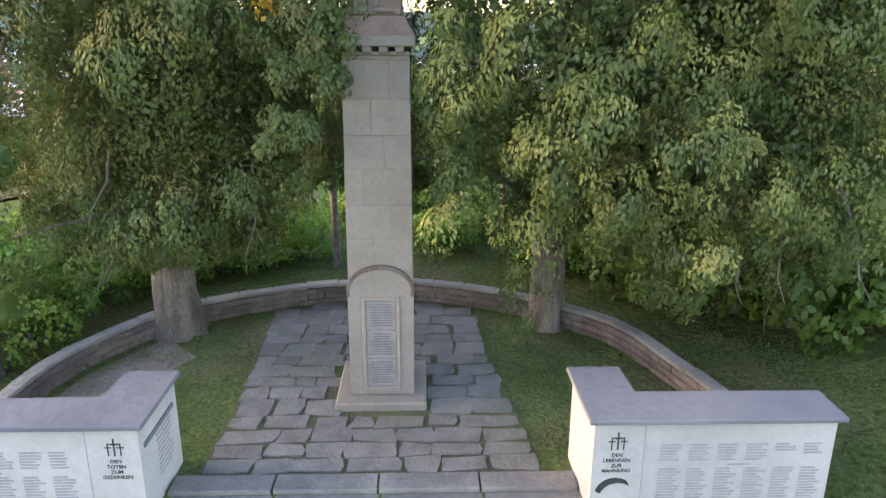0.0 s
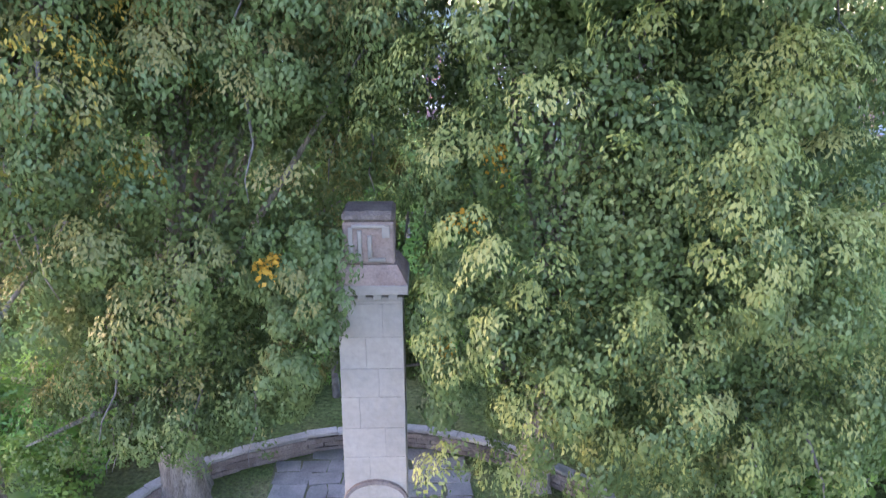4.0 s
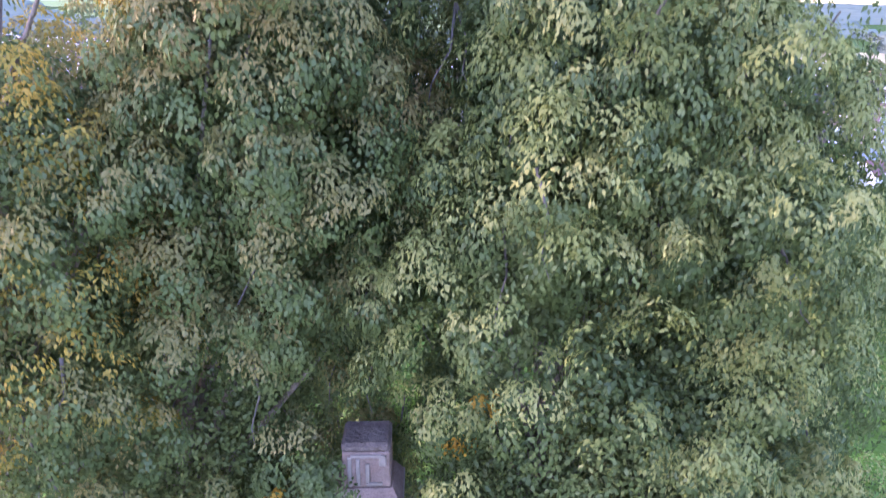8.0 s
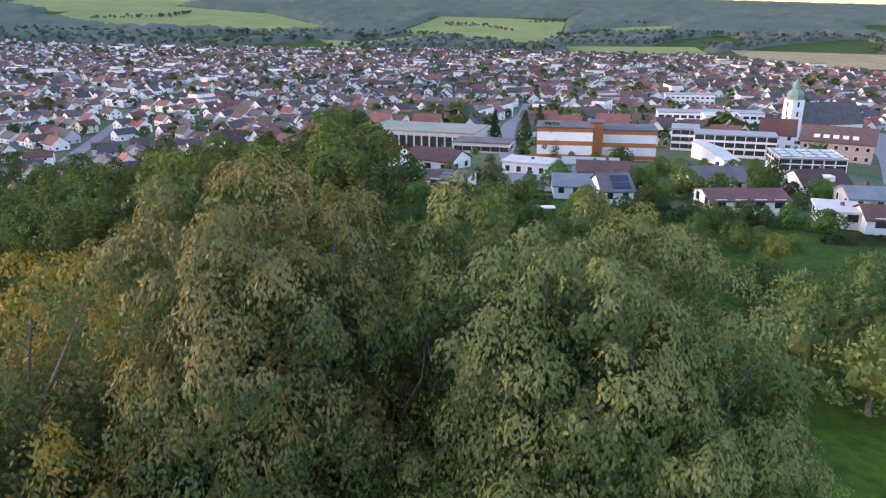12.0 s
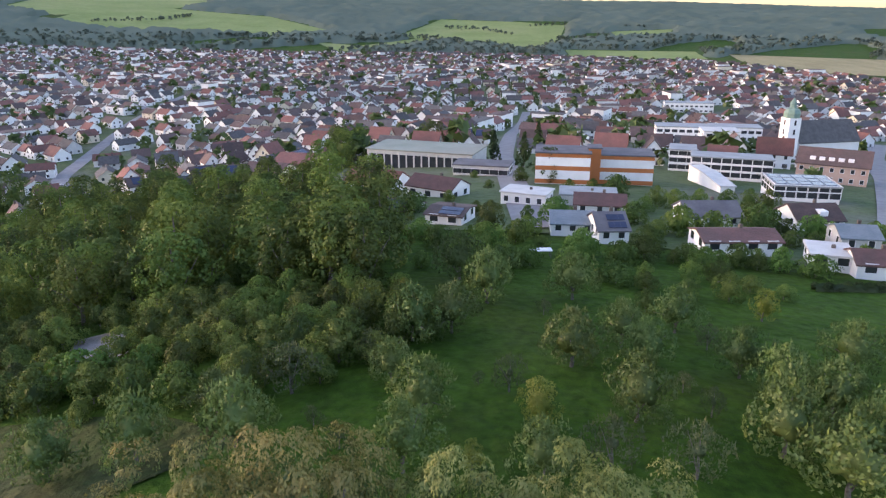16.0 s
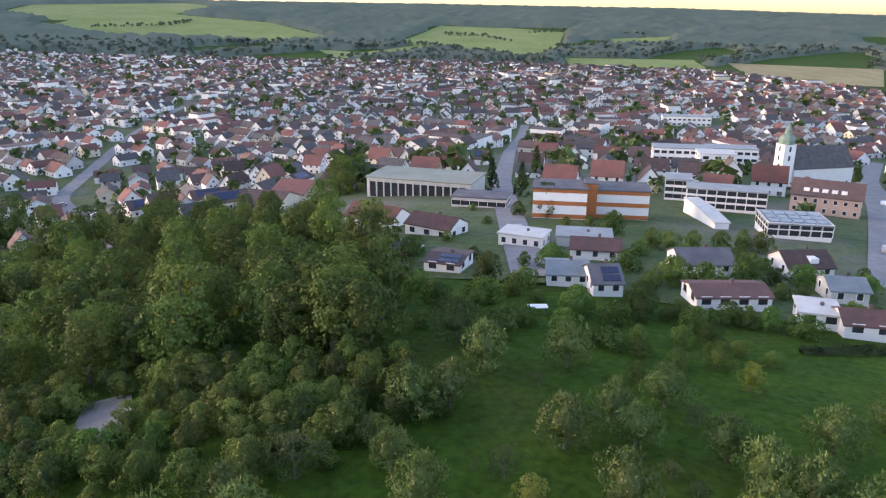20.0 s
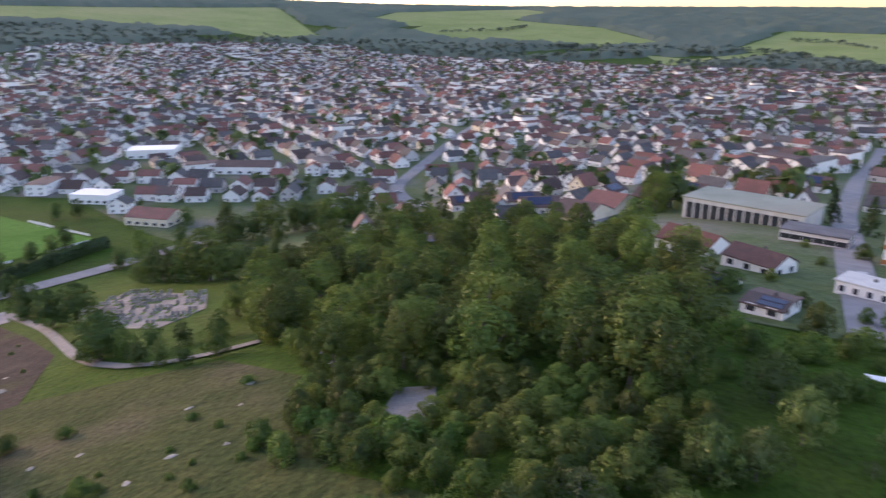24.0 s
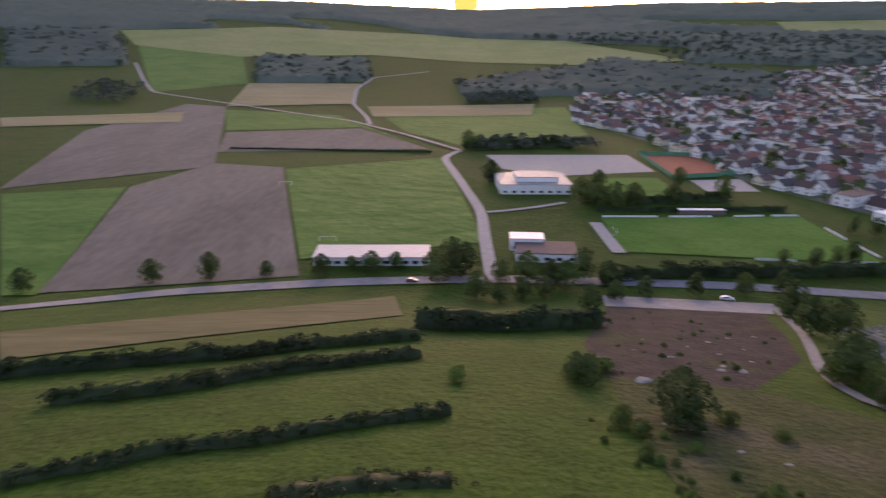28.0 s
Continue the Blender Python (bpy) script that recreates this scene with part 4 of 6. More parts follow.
# the wood on the western slope
wood = [(-83, 75), (-124, 112), (-125, 150), (-135, 215), (-80, 196), (-38, 143), (-22, 129), (-14, 98), (-12, 76), (-6, 60), (-2, 50), (-6, 44), (-13, 38), (-24, 37), (-40, 38), (-52, 47), (-62, 62)]
spots = []
for _ in range(9000):
    x, y = rng.uniform(-135, 0), rng.uniform(36, 216)
    if inside(wood, x, y) and math.hypot(x + 39, y - 53.5) > 5.5 and all((x - a) ** 2 + (y - b) ** 2 > (2.3 + 0.028 * y) ** 2 for a, b in spots):
        spots.append((x, y))
for _ in range(2500):     # closer along the lower edge, where the crowns merge
    x, y = rng.uniform(-60, 0), rng.uniform(36, 62)
    if inside(wood, x, y) and math.hypot(x + 39, y - 53.5) > 6.5 and all((x - a) ** 2 + (y - b) ** 2 > 2.9 ** 2 for a, b in spots):
        spots.append((x, y))
for x, y in [p for p in spots if p[1] > 62][:270] + [p for p in spots if p[1] <= 62][:110]:
    if y > 62:
        kind = rng.choices(("tall", "round", "yellow", "dark"), (4.5, 4, 0.7, 1.3))[0]
        plant(kind, x, y, rng.uniform(0.7, 1.02), "tall dark broadleaf tree standing in the wood" if kind == "dark" else "")
    else:
        plant(rng.choices(("round", "bush"), (9, 1))[0], x, y, rng.uniform(0.72, 1.02))

# small yellowed clusters in the green crowns
rs = np.random.RandomState(3)
for x, y, z in ((1.75, -0.2, 8.0), (1.35, 0.0, 5.2), (-1.55, -1.0, 7.4), (2.2, -0.6, 9.2)):
    q = np.array(TURN @ Vector((x, y, z))) + rs.normal(size=(5, 3)) * 0.14
    p, tip, ln, wd, face = puffs_to_leaves(q, np.full(5, 0.16), q - [0, 0, 1], 22, 0.1, rs, 0.9, 1.2)
    tagged(link_mesh("leaf_cluster", leaf_mesh("leaf_cluster", p, tip, ln, wd, rs, face), M["amber"]), "yellowed leaf cluster hanging in the green crown", "leaves", "yellowed leaf clusters", kind="stuff")


# ---- fields, roads and grounds ----
M.update(
    asphalt=material("grey_asphalt", (0.17, 0.17, 0.175), (0.22, 0.22, 0.225), 0.3, 0.85, 0.1, fine=0.08),
    gravel=material("pale_gravel", (0.29, 0.28, 0.255), (0.36, 0.35, 0.325), 0.4, 0.9, 0.3, fine=0.15),
    ploughed=material("ploughed_earth", (0.15, 0.135, 0.105), (0.19, 0.168, 0.132), 0.03, 0.95, 0.3, fine=0.12, stretch=(0.3, 1, 1), spec=0.06),
    stubble=material("stubble_field", (0.26, 0.22, 0.11), (0.32, 0.27, 0.14), 0.05, 0.95, 0.2, fine=0.12, stretch=(1, 0.2, 1), spec=0.06),
    grit=material("grey_grit", (0.17, 0.165, 0.155), (0.22, 0.21, 0.195), 0.5, 0.95, 0.4, fine=0.2, c=(0.14, 0.13, 0.1)),
    mown=material("mown_hay_strip", (0.1, 0.1, 0.045), (0.135, 0.125, 0.06), 0.05, 0.95, 0.2, fine=0.15, stretch=(1, 0.2, 1), spec=0.06),
    crop=material("green_crop", (0.06, 0.15, 0.025), (0.09, 0.185, 0.036), 0.02, 0.9, 0.2, fine=0.1, spec=0.06),
    # hill meadow colour lightened to paint in the haze of distance
    pasture=material("hazed_hill_meadow", (0.17, 0.22, 0.07), (0.215, 0.255, 0.09), 0.01, 0.9, 0.1, fine=0.1, c=(0.25, 0.26, 0.11), spec=0.06),
    gardens=material("gardens_and_yards", (0.042, 0.078, 0.018), (0.066, 0.096, 0.032), 0.09, 0.9, 0.2, fine=0.25, c=(0.135, 0.13, 0.115)),
    clay=material("red_clay_court", (0.32, 0.12, 0.07), (0.36, 0.14, 0.08), 0.2, 0.9, fine=0.06, spec=0.06),
    scrub=material("bare_scrub_soil", (0.04, 0.034, 0.03), (0.062, 0.052, 0.044), 0.2, 0.95, 0.5, fine=0.35, c=(0.05, 0.06, 0.024), spec=0.06),
    dry=material("dry_grass", (0.032, 0.05, 0.014), (0.052, 0.064, 0.02), 0.15, 0.95, 0.5, fine=0.3, c=(0.09, 0.08, 0.05), spec=0.1),
    wall_white=material("white_house_render", (0.72, 0.715, 0.69), (0.79, 0.785, 0.76), 0.4, 0.8, fine=0.03, each=0.1, island=0.0),
    wall_grey=material("greyed_house_render", (0.42, 0.42, 0.41), (0.5, 0.49, 0.475), 0.4, 0.8, fine=0.04, each=0.1),
    wall_cream=material("cream_house_render", (0.62, 0.54, 0.4), (0.68, 0.6, 0.46), 0.4, 0.8, fine=0.03, each=0.08),
    tile_red=material("red_clay_tiles", (0.17, 0.08, 0.066), (0.205, 0.092, 0.076), 0.7, 0.85, 0.3, fine=0.2, c=(0.125, 0.072, 0.06), each=0.25, island=0.3),
    tile_brown=material("brown_roof_tiles", (0.088, 0.062, 0.056), (0.118, 0.078, 0.07), 0.7, 0.85, 0.3, fine=0.2, c=(0.082, 0.064, 0.058), each=0.25, island=0.3),
    tile_grey=material("dark_grey_roof_tiles", (0.07, 0.068, 0.068), (0.1, 0.097, 0.095), 0.7, 0.85, 0.3, fine=0.2, each=0.25, island=0.3),
    maroon=material("maroon_roof_tiles", (0.095, 0.056, 0.05), (0.128, 0.07, 0.062), 0.7, 0.85, 0.3, fine=0.2, c=(0.085, 0.06, 0.055), each=0.15),
    board_white=material("white_sheet_roof", (0.4, 0.4, 0.41), (0.48, 0.48, 0.48), 0.2, 0.6, fine=0.06, stretch=(6, 1, 1)),
    slate=material("slate_blue_roof", (0.14, 0.18, 0.2), (0.19, 0.225, 0.245), 0.5, 0.6, 0.2, fine=0.12, each=0.1),
    glass=material("dark_window_glass", (0.025, 0.03, 0.035), (0.04, 0.045, 0.05), 0.5, 0.12, spec=0.6),
    frame=material("white_window_frame", (0.7, 0.7, 0.7), (0.75, 0.75, 0.75), 3, 0.5),
    metal=material("grey_metal_roof", (0.22, 0.24, 0.245), (0.28, 0.3, 0.3), 0.3, 0.6, fine=0.08, metal=0.1),
    greenroof=material("pale_green_flat_roof", (0.2, 0.23, 0.18), (0.25, 0.27, 0.22), 0.15, 0.8, fine=0.08, c=(0.25, 0.24, 0.2)),
    bitumen=material("bitumen_flat_roof", (0.09, 0.09, 0.1), (0.13, 0.13, 0.14), 0.3, 0.85, fine=0.1),
    orange=material("orange_facade_panel", (0.4, 0.135, 0.045), (0.46, 0.155, 0.052), 0.5, 0.7, fine=0.06),
    concrete=material("light_concrete", (0.45, 0.45, 0.43), (0.53, 0.53, 0.5), 0.5, 0.8, 0.1, fine=0.05),
    pink=material("pink_plaster", (0.5, 0.34, 0.27), (0.56, 0.39, 0.31), 0.4, 0.8, fine=0.04),
    copper=material("green_copper", (0.14, 0.22, 0.18), (0.18, 0.27, 0.22), 0.8, 0.6, fine=0.1),
    solar=material("blue_black_solar_panel", (0.02, 0.03, 0.06), (0.03, 0.04, 0.08), 1, 0.2, spec=0.5),
)
town = [(-137, 170), (-116, 181), (-94, 187), (-68, 183), (-40, 150), (-29, 112), (-13, 99), (15, 96), (30, 88), (60, 78), (130, 110), (330, 300), (640, 850), (483, 911), (353, 1259), (-85, 1465), (-562, 1481), (-993, 1391), (-1083, 1468),
        (-1246, 1253), (-1360, 880), (-1237, 576), (-1013, 380), (-1000, 175), (-768, 129), (-626, 167), (-432, 185), (-355, 215), (-270, 190), (-255, 262), (-160, 255)]
draped("town_ground", town, M["gardens"], 0.25, 22, "gardens, yards and lanes of the town", "ground")
for mat, lift, lab, plots in (
    ("pasture", 0.8, "pale green hill meadow", [
        [(-1185, 1881), (-1262, 2285), (-1076, 2367), (-704, 2270), (-441, 1969), (-578, 1853), (-810, 1869), (-974, 1802)],
        [(-1434, 2040), (-1516, 2330), (-1240, 2892), (-1037, 2694), (-1059, 2329), (-1231, 1982)],
        [(-173, 2325), (75, 2279), (206, 2191), (148, 1755), (66, 1545), (6, 1685), (-257, 1879)],
        [(314, 2028), (492, 2079), (438, 1899), (312, 1913)], [(153, 1589), (416, 1539), (362, 1132), (342, 1217), (147, 1400)],
        [(-426, 1714), (-307, 1661), (-170, 1887), (-177, 1675), (-329, 1517)],
        [(-2064, 908), (-1863, 2061), (-1246, 1536), (-1246, 1398), (-1503, 1379), (-1781, 1018), (-1828, 837)],
        [(-1783, -799), (-1992, -484), (-1985, -56), (-1822, 285), (-1420, 464), (-1369, 321), (-1535, -164), (-1435, -410), (-1543, -666)]]),
    ("stubble", 0.7, "tan harvested field", [
        [(464, 1470), (693, 1329), (525, 994), (394, 1080)], [(-733, -469), (-804, -304), (-727, -280), (-673, -432)],
        [(-1099, -310), (-1126, -141), (-906, -126), (-860, -273)], [(-880, -105), (-922, 105), (-814, 89), (-787, -89)]]),
    ("mown", 0.3, "mown hay strip beside the road", [[(-166, -121), (-228, -25), (-191, -20), (-156, -69), (-133, -99)]]),
    ("ploughed", 0.3, "brown ploughed field", [
        [(-230, -149), (-253, -63), (-481, -120), (-494, -171), (-412, -196)], [(-404, -269), (-483, -168), (-860, -273), (-879, -328), (-659, -345)], [(-543, -185), (-567, -21), (-694, -91), (-657, -212)]]),
    ("crop", 0.35, "bright green crop field", [
        [(-389, -259), (-412, -198), (-227, -148), (-227, -160)], [(-1546, -661), (-1479, -422), (-1099, -310), (-980, -409)], [(-475, -117), (-526, -10), (-302, 10), (-274, -67)],
        [(-835, -266), (-798, -128), (-575, -26), (-703, -92), (-669, -216)], [(-828, -87), (-895, 140), (-659, 124), (-577, 11), (-668, -45)]]),
):
    for plot in plots:
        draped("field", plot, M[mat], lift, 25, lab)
draped("sports_pitch", [(-289, 68.6), (-275, 172), (-354, 174.5), (-347, 71)], M["lawn"], 0.35, 12, "mown green football pitch", "pitch")
draped("small_pitch", [(-395, 75), (-400, 130), (-455, 130), (-452, 90)], M["lawn"], 0.3, 12, "small mown training pitch", "pitch")
draped("gravel_yard", [(-541, 23), (-547, 133), (-477, 135), (-460, 71), (-482, 31)], M["gravel"], 0.3, 12, "wide grey gravel yard", "yard")
draped("tennis_court", [(-548, 142), (-542, 188), (-465, 184), (-451, 139)], M["clay"], 0.35, 12, "red clay tennis courts", "court")
draped("sand_yard", [(-448, 149), (-453, 183), (-415, 180), (-414, 148)], M["gravel"], 0.3, 12, "pale sand yard", "yard")
draped("bare_slope", [(-212, 44), (-209, 92), (-170, 80), (-138, 68), (-112, 46), (-120, 22), (-150, 24)], M["scrub"], 0.14, 6, "bare brown cleared slope", "ground")
draped("dry_slope", [(-112, 46), (-120, 22), (-70, 18), (-45, 28), (-36, 44), (-60, 60), (-85, 66)], M["dry"], 0.13, 5, "dry grassy slope with scrub", "ground")
draped("dry_bank", [(-48, 27), (-22, 24), (-14, 31), (-24, 36), (-40, 37.5)], M["dry"], 0.15, 4, "dry grassy bank below the wood", "ground")
draped("clearing", [(-44, 58), (-39, 59.5), (-34, 51), (-36, 47.5), (-41, 50)], M["grit"], 0.12, 3, "pale gravel clearing in the wood", "ground")
draped("car_park", [(-232, 47), (-224, 103), (-205, 94), (-214, 44)], M["asphalt"], 0.25, 8, "long grey car park", "car park")
strip("main_road", [(-150, -200), (-205, -150), (-232, -105), (-246, -47), (-252, 16), (-246, 99), (-236, 148), (-232, 190)], 9, M["asphalt"], 0.35, "grey country road past the sports ground")
strip("farm_road", [(-250, 10), (-303, 10), (-357, 11), (-450, 0), (-527, -10), (-560, 3)], 5.5, M["gravel"], 0.5, "pale farm road")
strip("farm_track", [(-560, 3), (-650, -45), (-752, -109), (-873, -257), (-980, -409), (-1100, -470), (-1297, -564)], 4.5, M["gravel"], 0.9, "pale track between the fields")
strip("farm_track", [(-720, -85), (-780, -95), (-900, -125), (-1058, -140), (-1200, -130), (-1300, -40)], 4.5, M["gravel"], 1.2, "pale track between the fields")
strip("footpath", [(-219, 101), (-174, 87), (-140, 72), (-118, 62), (-95, 60), (-85, 75)], 2.4, M["grit"], 0.3, "pale footpath by the cemetery")
strip("footpath", [(-357, 14), (-365, 35), (-381, 58)], 3.5, M["gravel"], 0.5, "pale path to the hall")
strip("footpath", [(-338, 66), (-287, 66)], 6, M["gravel"], 0.45, "pale path beside the pitch")
strip("street", [(-99, 167), (-125, 205), (-156, 252), (-216, 319), (-277, 514), (-306, 634), (-330, 800)], 8, M["asphalt"], 0.5, "town street")
strip("street", [(-306, 600), (-449, 749), (-700, 1100), (-888, 1338), (-1010, 1480)], 11, M["asphalt"], 0.6, "straight wide street out of town")
strip("street", [(-60, 175), (-65, 260), (-62, 360), (-50, 520)], 8, M["asphalt"], 0.5, "town street")
strip("street", [(72, 105), (95, 150), (125, 210), (165, 300), (230, 420)], 9, M["asphalt"], 0.5, "town street")
strip("street", [(10, 100), (8, 150), (6, 230), (12, 380), (30, 600)], 7, M["asphalt"], 0.5, "town street")
STREETS = [[(-99, 167), (-125, 205), (-156, 252), (-216, 319), (-277, 514), (-306, 634), (-330, 800)], [(-306, 600), (-449, 749), (-700, 1100), (-888, 1338)],
           [(-60, 175), (-65, 260), (-62, 360), (-50, 520)], [(72, 105), (95, 150), (125, 210), (165, 300), (230, 420)], [(6, 230), (12, 380), (30, 600)]]


# ---- houses ----
def gable(bm, w, d, h, pitch, over=0.4, thick=0.22):
    """A gabled roof of two slabs over a body w by d with eaves at h; the ridge runs along x."""
    rise = d / 2 * math.tan(pitch)
    drop = over * math.tan(pitch)
    for s in (-1, 1):
        pts = [(s * (d / 2 + over), h - drop), (0, h + rise), (0, h + rise + thick), (s * (d / 2 + over), h - drop + thick)]
        a, b = ([bm.verts.new((x, y, z)) for y, z in pts] for x in (-w / 2 - over, w / 2 + over))
        for i in range(4):
            j = (i + 1) % 4
            bm.faces.new((a[i], a[j], b[j], b[i]))
        bm.faces.new(a[::-1]), bm.faces.new(b)
    bmesh.ops.recalc_face_normals(bm, faces=bm.faces)
    return bm


def body(w, d, h, pitch):
    """Walls with two gable ends."""
    bm = bmesh.new()
    rise = d / 2 * math.tan(pitch)
    ends = []
    for x in (-w / 2, w / 2):
        ends.append([bm.verts.new(p) for p in ((x, -d / 2, -2), (x, d / 2, -2), (x, d / 2, h), (x, 0, h + rise), (x, -d / 2, h))])
    a, b = ends
    bm.faces.new(a[::-1]), bm.faces.new(b)
    for i in (1, 2, 3, 4):
        j = (i + 1) % 5
        bm.faces.new((a[i], a[j], b[j], b[i]))
    bmesh.ops.recalc_face_normals(bm, faces=bm.faces)
    return bm


def window_meshes(w, h):
    f = bmesh.new()
    for x0, x1, z0, z1 in ((-w / 2, w / 2, 0, 0.1), (-w / 2, w / 2, h - 0.1, h), (-w / 2, -w / 2 + 0.1, 0.1, h - 0.1), (w / 2 - 0.1, w / 2, 0.1, h - 0.1)):
        box(f, x0, x1, -0.06, 0.02, z0, z1)
    return bm_mesh("window", f), bm_mesh("pane", block(-w / 2 + 0.1, w / 2 - 0.1, -0.02, 0.015, 0.1, h - 0.1))


WIN = {k: window_meshes(*k) for k in ((1.1, 1.3), (1.6, 1.4), (1.0, 2.0), (2.6, 1.5))}
for fr, pn in WIN.values():
    fr.materials.append(M["frame"]), pn.materials.append(M["glass"])


def window(parent, kind, m):
    fr = new("window", WIN[kind][0])
    fr.parent, fr.matrix_basis = parent, m
    pn = new("pane", WIN[kind][1])
    pn.parent = fr


def house_proto(w, d, h, pitch, wall, roof, label, seed, panel=False):
    r = random.Random(seed)
    house = tagged(empty("house"), label, "house", "town houses")
    part("wall", body(w, d, h, pitch), M[wall], house)
    rf = part("roof", gable(bmesh.new(), w, d, h, pitch), M[roof], house)
    top = h + d / 2 * math.tan(pitch)
    part("chimney", block(w * 0.18, w * 0.18 + 0.6, 0.3, 0.9, top - 1.2, top + 0.7, 0.03), M["rubble"], rf)
    if panel:
        slope = Matrix.Translation((0, -d / 4, h + d / 4 * math.tan(pitch) + 0.32)) @ Matrix.Rotation(pitch, 4, "X")
        bm = block(-w * 0.35, w * 0.3, -d * 0.2, d * 0.2, 0, 0.06)
        part("solar_panel", bm, M["solar"], rf).matrix_basis = slope
    levels = [0.9] if h < 4 else [0.9, 3.6]
    for z in levels:
        n = 3 if w > 9 else 2
        for j in range(n):
            x = -w / 2 + w * (j + 0.5) / n
            window(house, (1.1, 1.3) if r.random() < 0.6 else (1.6, 1.4), pose(x, -d / 2 - 0.02, z))
    for sx in (-1, 1):
        for z in levels + [h + 0.5]:
            for y in ((-d / 5, d / 5) if z < h else (0,)):
                window(house, (1.1, 1.3), pose(sx * (w / 2 + 0.02), y, z, 0, 0, 90 * sx))
    part("door", block(w * 0.3, w * 0.3 + 1.0, -d / 2 - 0.05, -d / 2, 0, 2.05, 0.02), M["bark"], house)
    return house


HOUSES = [house_proto(w, d, h, radians(p), wl, rf, lb, i, pn) for i, (w, d, h, p, wl, rf, lb, pn) in enumerate((
    (11, 9, 4.6, 42, "wall_white", "tile_brown", "white house with a steep brown tiled roof", False),
    (10, 8.5, 5.2, 45, "wall_white", "tile_red", "white house with a red tiled gable roof", False),
    (12, 9, 3.4, 38, "wall_white", "tile_grey", "white house with a dark grey roof", False),
    (10, 8, 5.0, 48, "wall_cream", "tile_red", "cream house with a red tiled roof", False),
    (13, 9.5, 3.2, 28, "wall_white", "tile_brown", "long low white house with a brown roof", True),
    (9, 8, 5.4, 50, "wall_white", "tile_brown", "tall narrow white house with a brown gable", False)))]
house_used = set()


def put_house(i, x, y, rot, s=1.0, label=""):
    m = Matrix.Translation((x, y, float(land(x, y)))) @ Matrix.Rotation(radians(rot), 4, "Z") @ Matrix.Diagonal((s, s, s, 1))
    if i not in house_used:
        house_used.add(i)
        HOUSES[i].matrix_basis = m
        return tagged(HOUSES[i], label)
    return tagged(copy_thing(HOUSES[i], m), label)


TAKEN = []      # plan circles kept free of filled-in houses


def hall(name, label, x, y, rot, w, d, h, wall, roof, rows=0, cols=0, win=(2.6, 1.5), category="building", rise=0.0, band=None, over=0.3, base=3.0):
    """A flat-roofed or low-pitched building. Its front left corner stands at x, y."""
    thing = tagged(empty(name, Matrix.Translation((x, y, float(land(x, y)))) @ Matrix.Rotation(radians(rot), 4, "Z")), label, category)
    part("wall", block(0, w, 0, d, -base, h), M[wall], thing)
    if rise:
        bm = gable(bmesh.new(), w, d, h, math.atan2(rise, d / 2), over)
        bmesh.ops.translate(bm, verts=bm.verts, vec=(w / 2, d / 2, 0))
        part("roof", bm, M[roof], thing)
        for xx in (0.001, w - 0.001):
            bm = bmesh.new()
            bm.faces.new([bm.verts.new(p) for p in ((xx, 0.01, h), (xx, d - 0.01, h), (xx, d / 2, h + rise))])
            part("gable_wall", bm, M[wall], thing)
    else:
        part("roof", block(-over, w + over, -over, d + over, h, h + 0.35, 0.05), M[roof], thing)
    if band:
        for z0 in band[1:]:
            part("facade_band", block(-0.06, w + 0.06, -0.06, d + 0.06, z0, z0 + 1.05), M[band[0]], thing)
    for r in range(rows):
        z = 0.8 + (h - 0.3) / rows * r
        for c in range(cols):
            window(thing, win, pose(w * (c + 0.5) / cols, -0.02, z))
        side = max(1, int(cols * d / w))
        for c in range(side):
            window(thing, win, pose(w + 0.02, d * (c + 0.5) / side, z, 0, 0, 90))
            window(thing, win, pose(-0.02, d * (c + 0.5) / side, z, 0, 0, -90))
    c, s = math.cos(radians(rot)), math.sin(radians(rot))
    TAKEN.append((x + c * w / 2 - s * d / 2, y + s * w / 2 + c * d / 2, 0.5 * max(w, d) + 5))
    return thing


# ---- buildings that stand out ----
gym = hall("sports_hall", "long concrete sports hall with tall glazing and pale green flat roof", -36.5, 204.0, -14, 34, 17, 6.6, "concrete", "greenroof", over=0.5)
for j in range(14):
    part("pillar", block(0.7 + j * 2.45, 1.05 + j * 2.45, -0.35, 0.0, -2, 5.9), M["concrete"], gym)
    if j < 13:
        part("glazing", block(1.1 + j * 2.45, 3.1 + j * 2.45, -0.08, 0.0, 0.6, 5.4), M["glass"], gym)
hall("annex", "low dark flat-roofed annex of the sports hall", -8.0, 176.0, -10, 15, 8, 3.0, "concrete", "bitumen", 1, 6)
hall("school_wing", "white and orange banded school block with a dark flat roof", 13.2, 160.0, -5, 13.2, 10, 7.8, "wall_white", "bitumen", band=("orange", 6.9, 3.7, 0.4))
hall("school_wing", "white and orange banded school block with a dark flat roof", 28.6, 163.0, -5, 13.6, 10, 7.3, "wall_white", "bitumen", band=("orange", 6.4, 3.3, 0.2))
hall("stair_tower", "small orange stair tower between two school wings", 26.2, 162.0, -5, 3.0, 5, 9.0, "orange", "bitumen")
hall("school_building", "white three-storey school block with long window bands", 58.0, 187.0, -14, 21, 8, 6.0, "wall_white", "metal", 3, 8)
hall("school_building", "white school block with window bands", 56.0, 204.0, -14, 7.5, 10, 6.5, "wall_white", "metal", 3, 3)
hall("pavilion", "white curved-roof pavilion of the school", 56.5, 155.0, 2, 3.4, 25, 1.7, "wall_white", "concrete", rise=0.6)
solar_hall = hall("hall_building", "white flat building with solar panels on the roof", 66.2, 148.0, -7, 13.8, 12, 3.4, "wall_white", "metal", 2, 6)
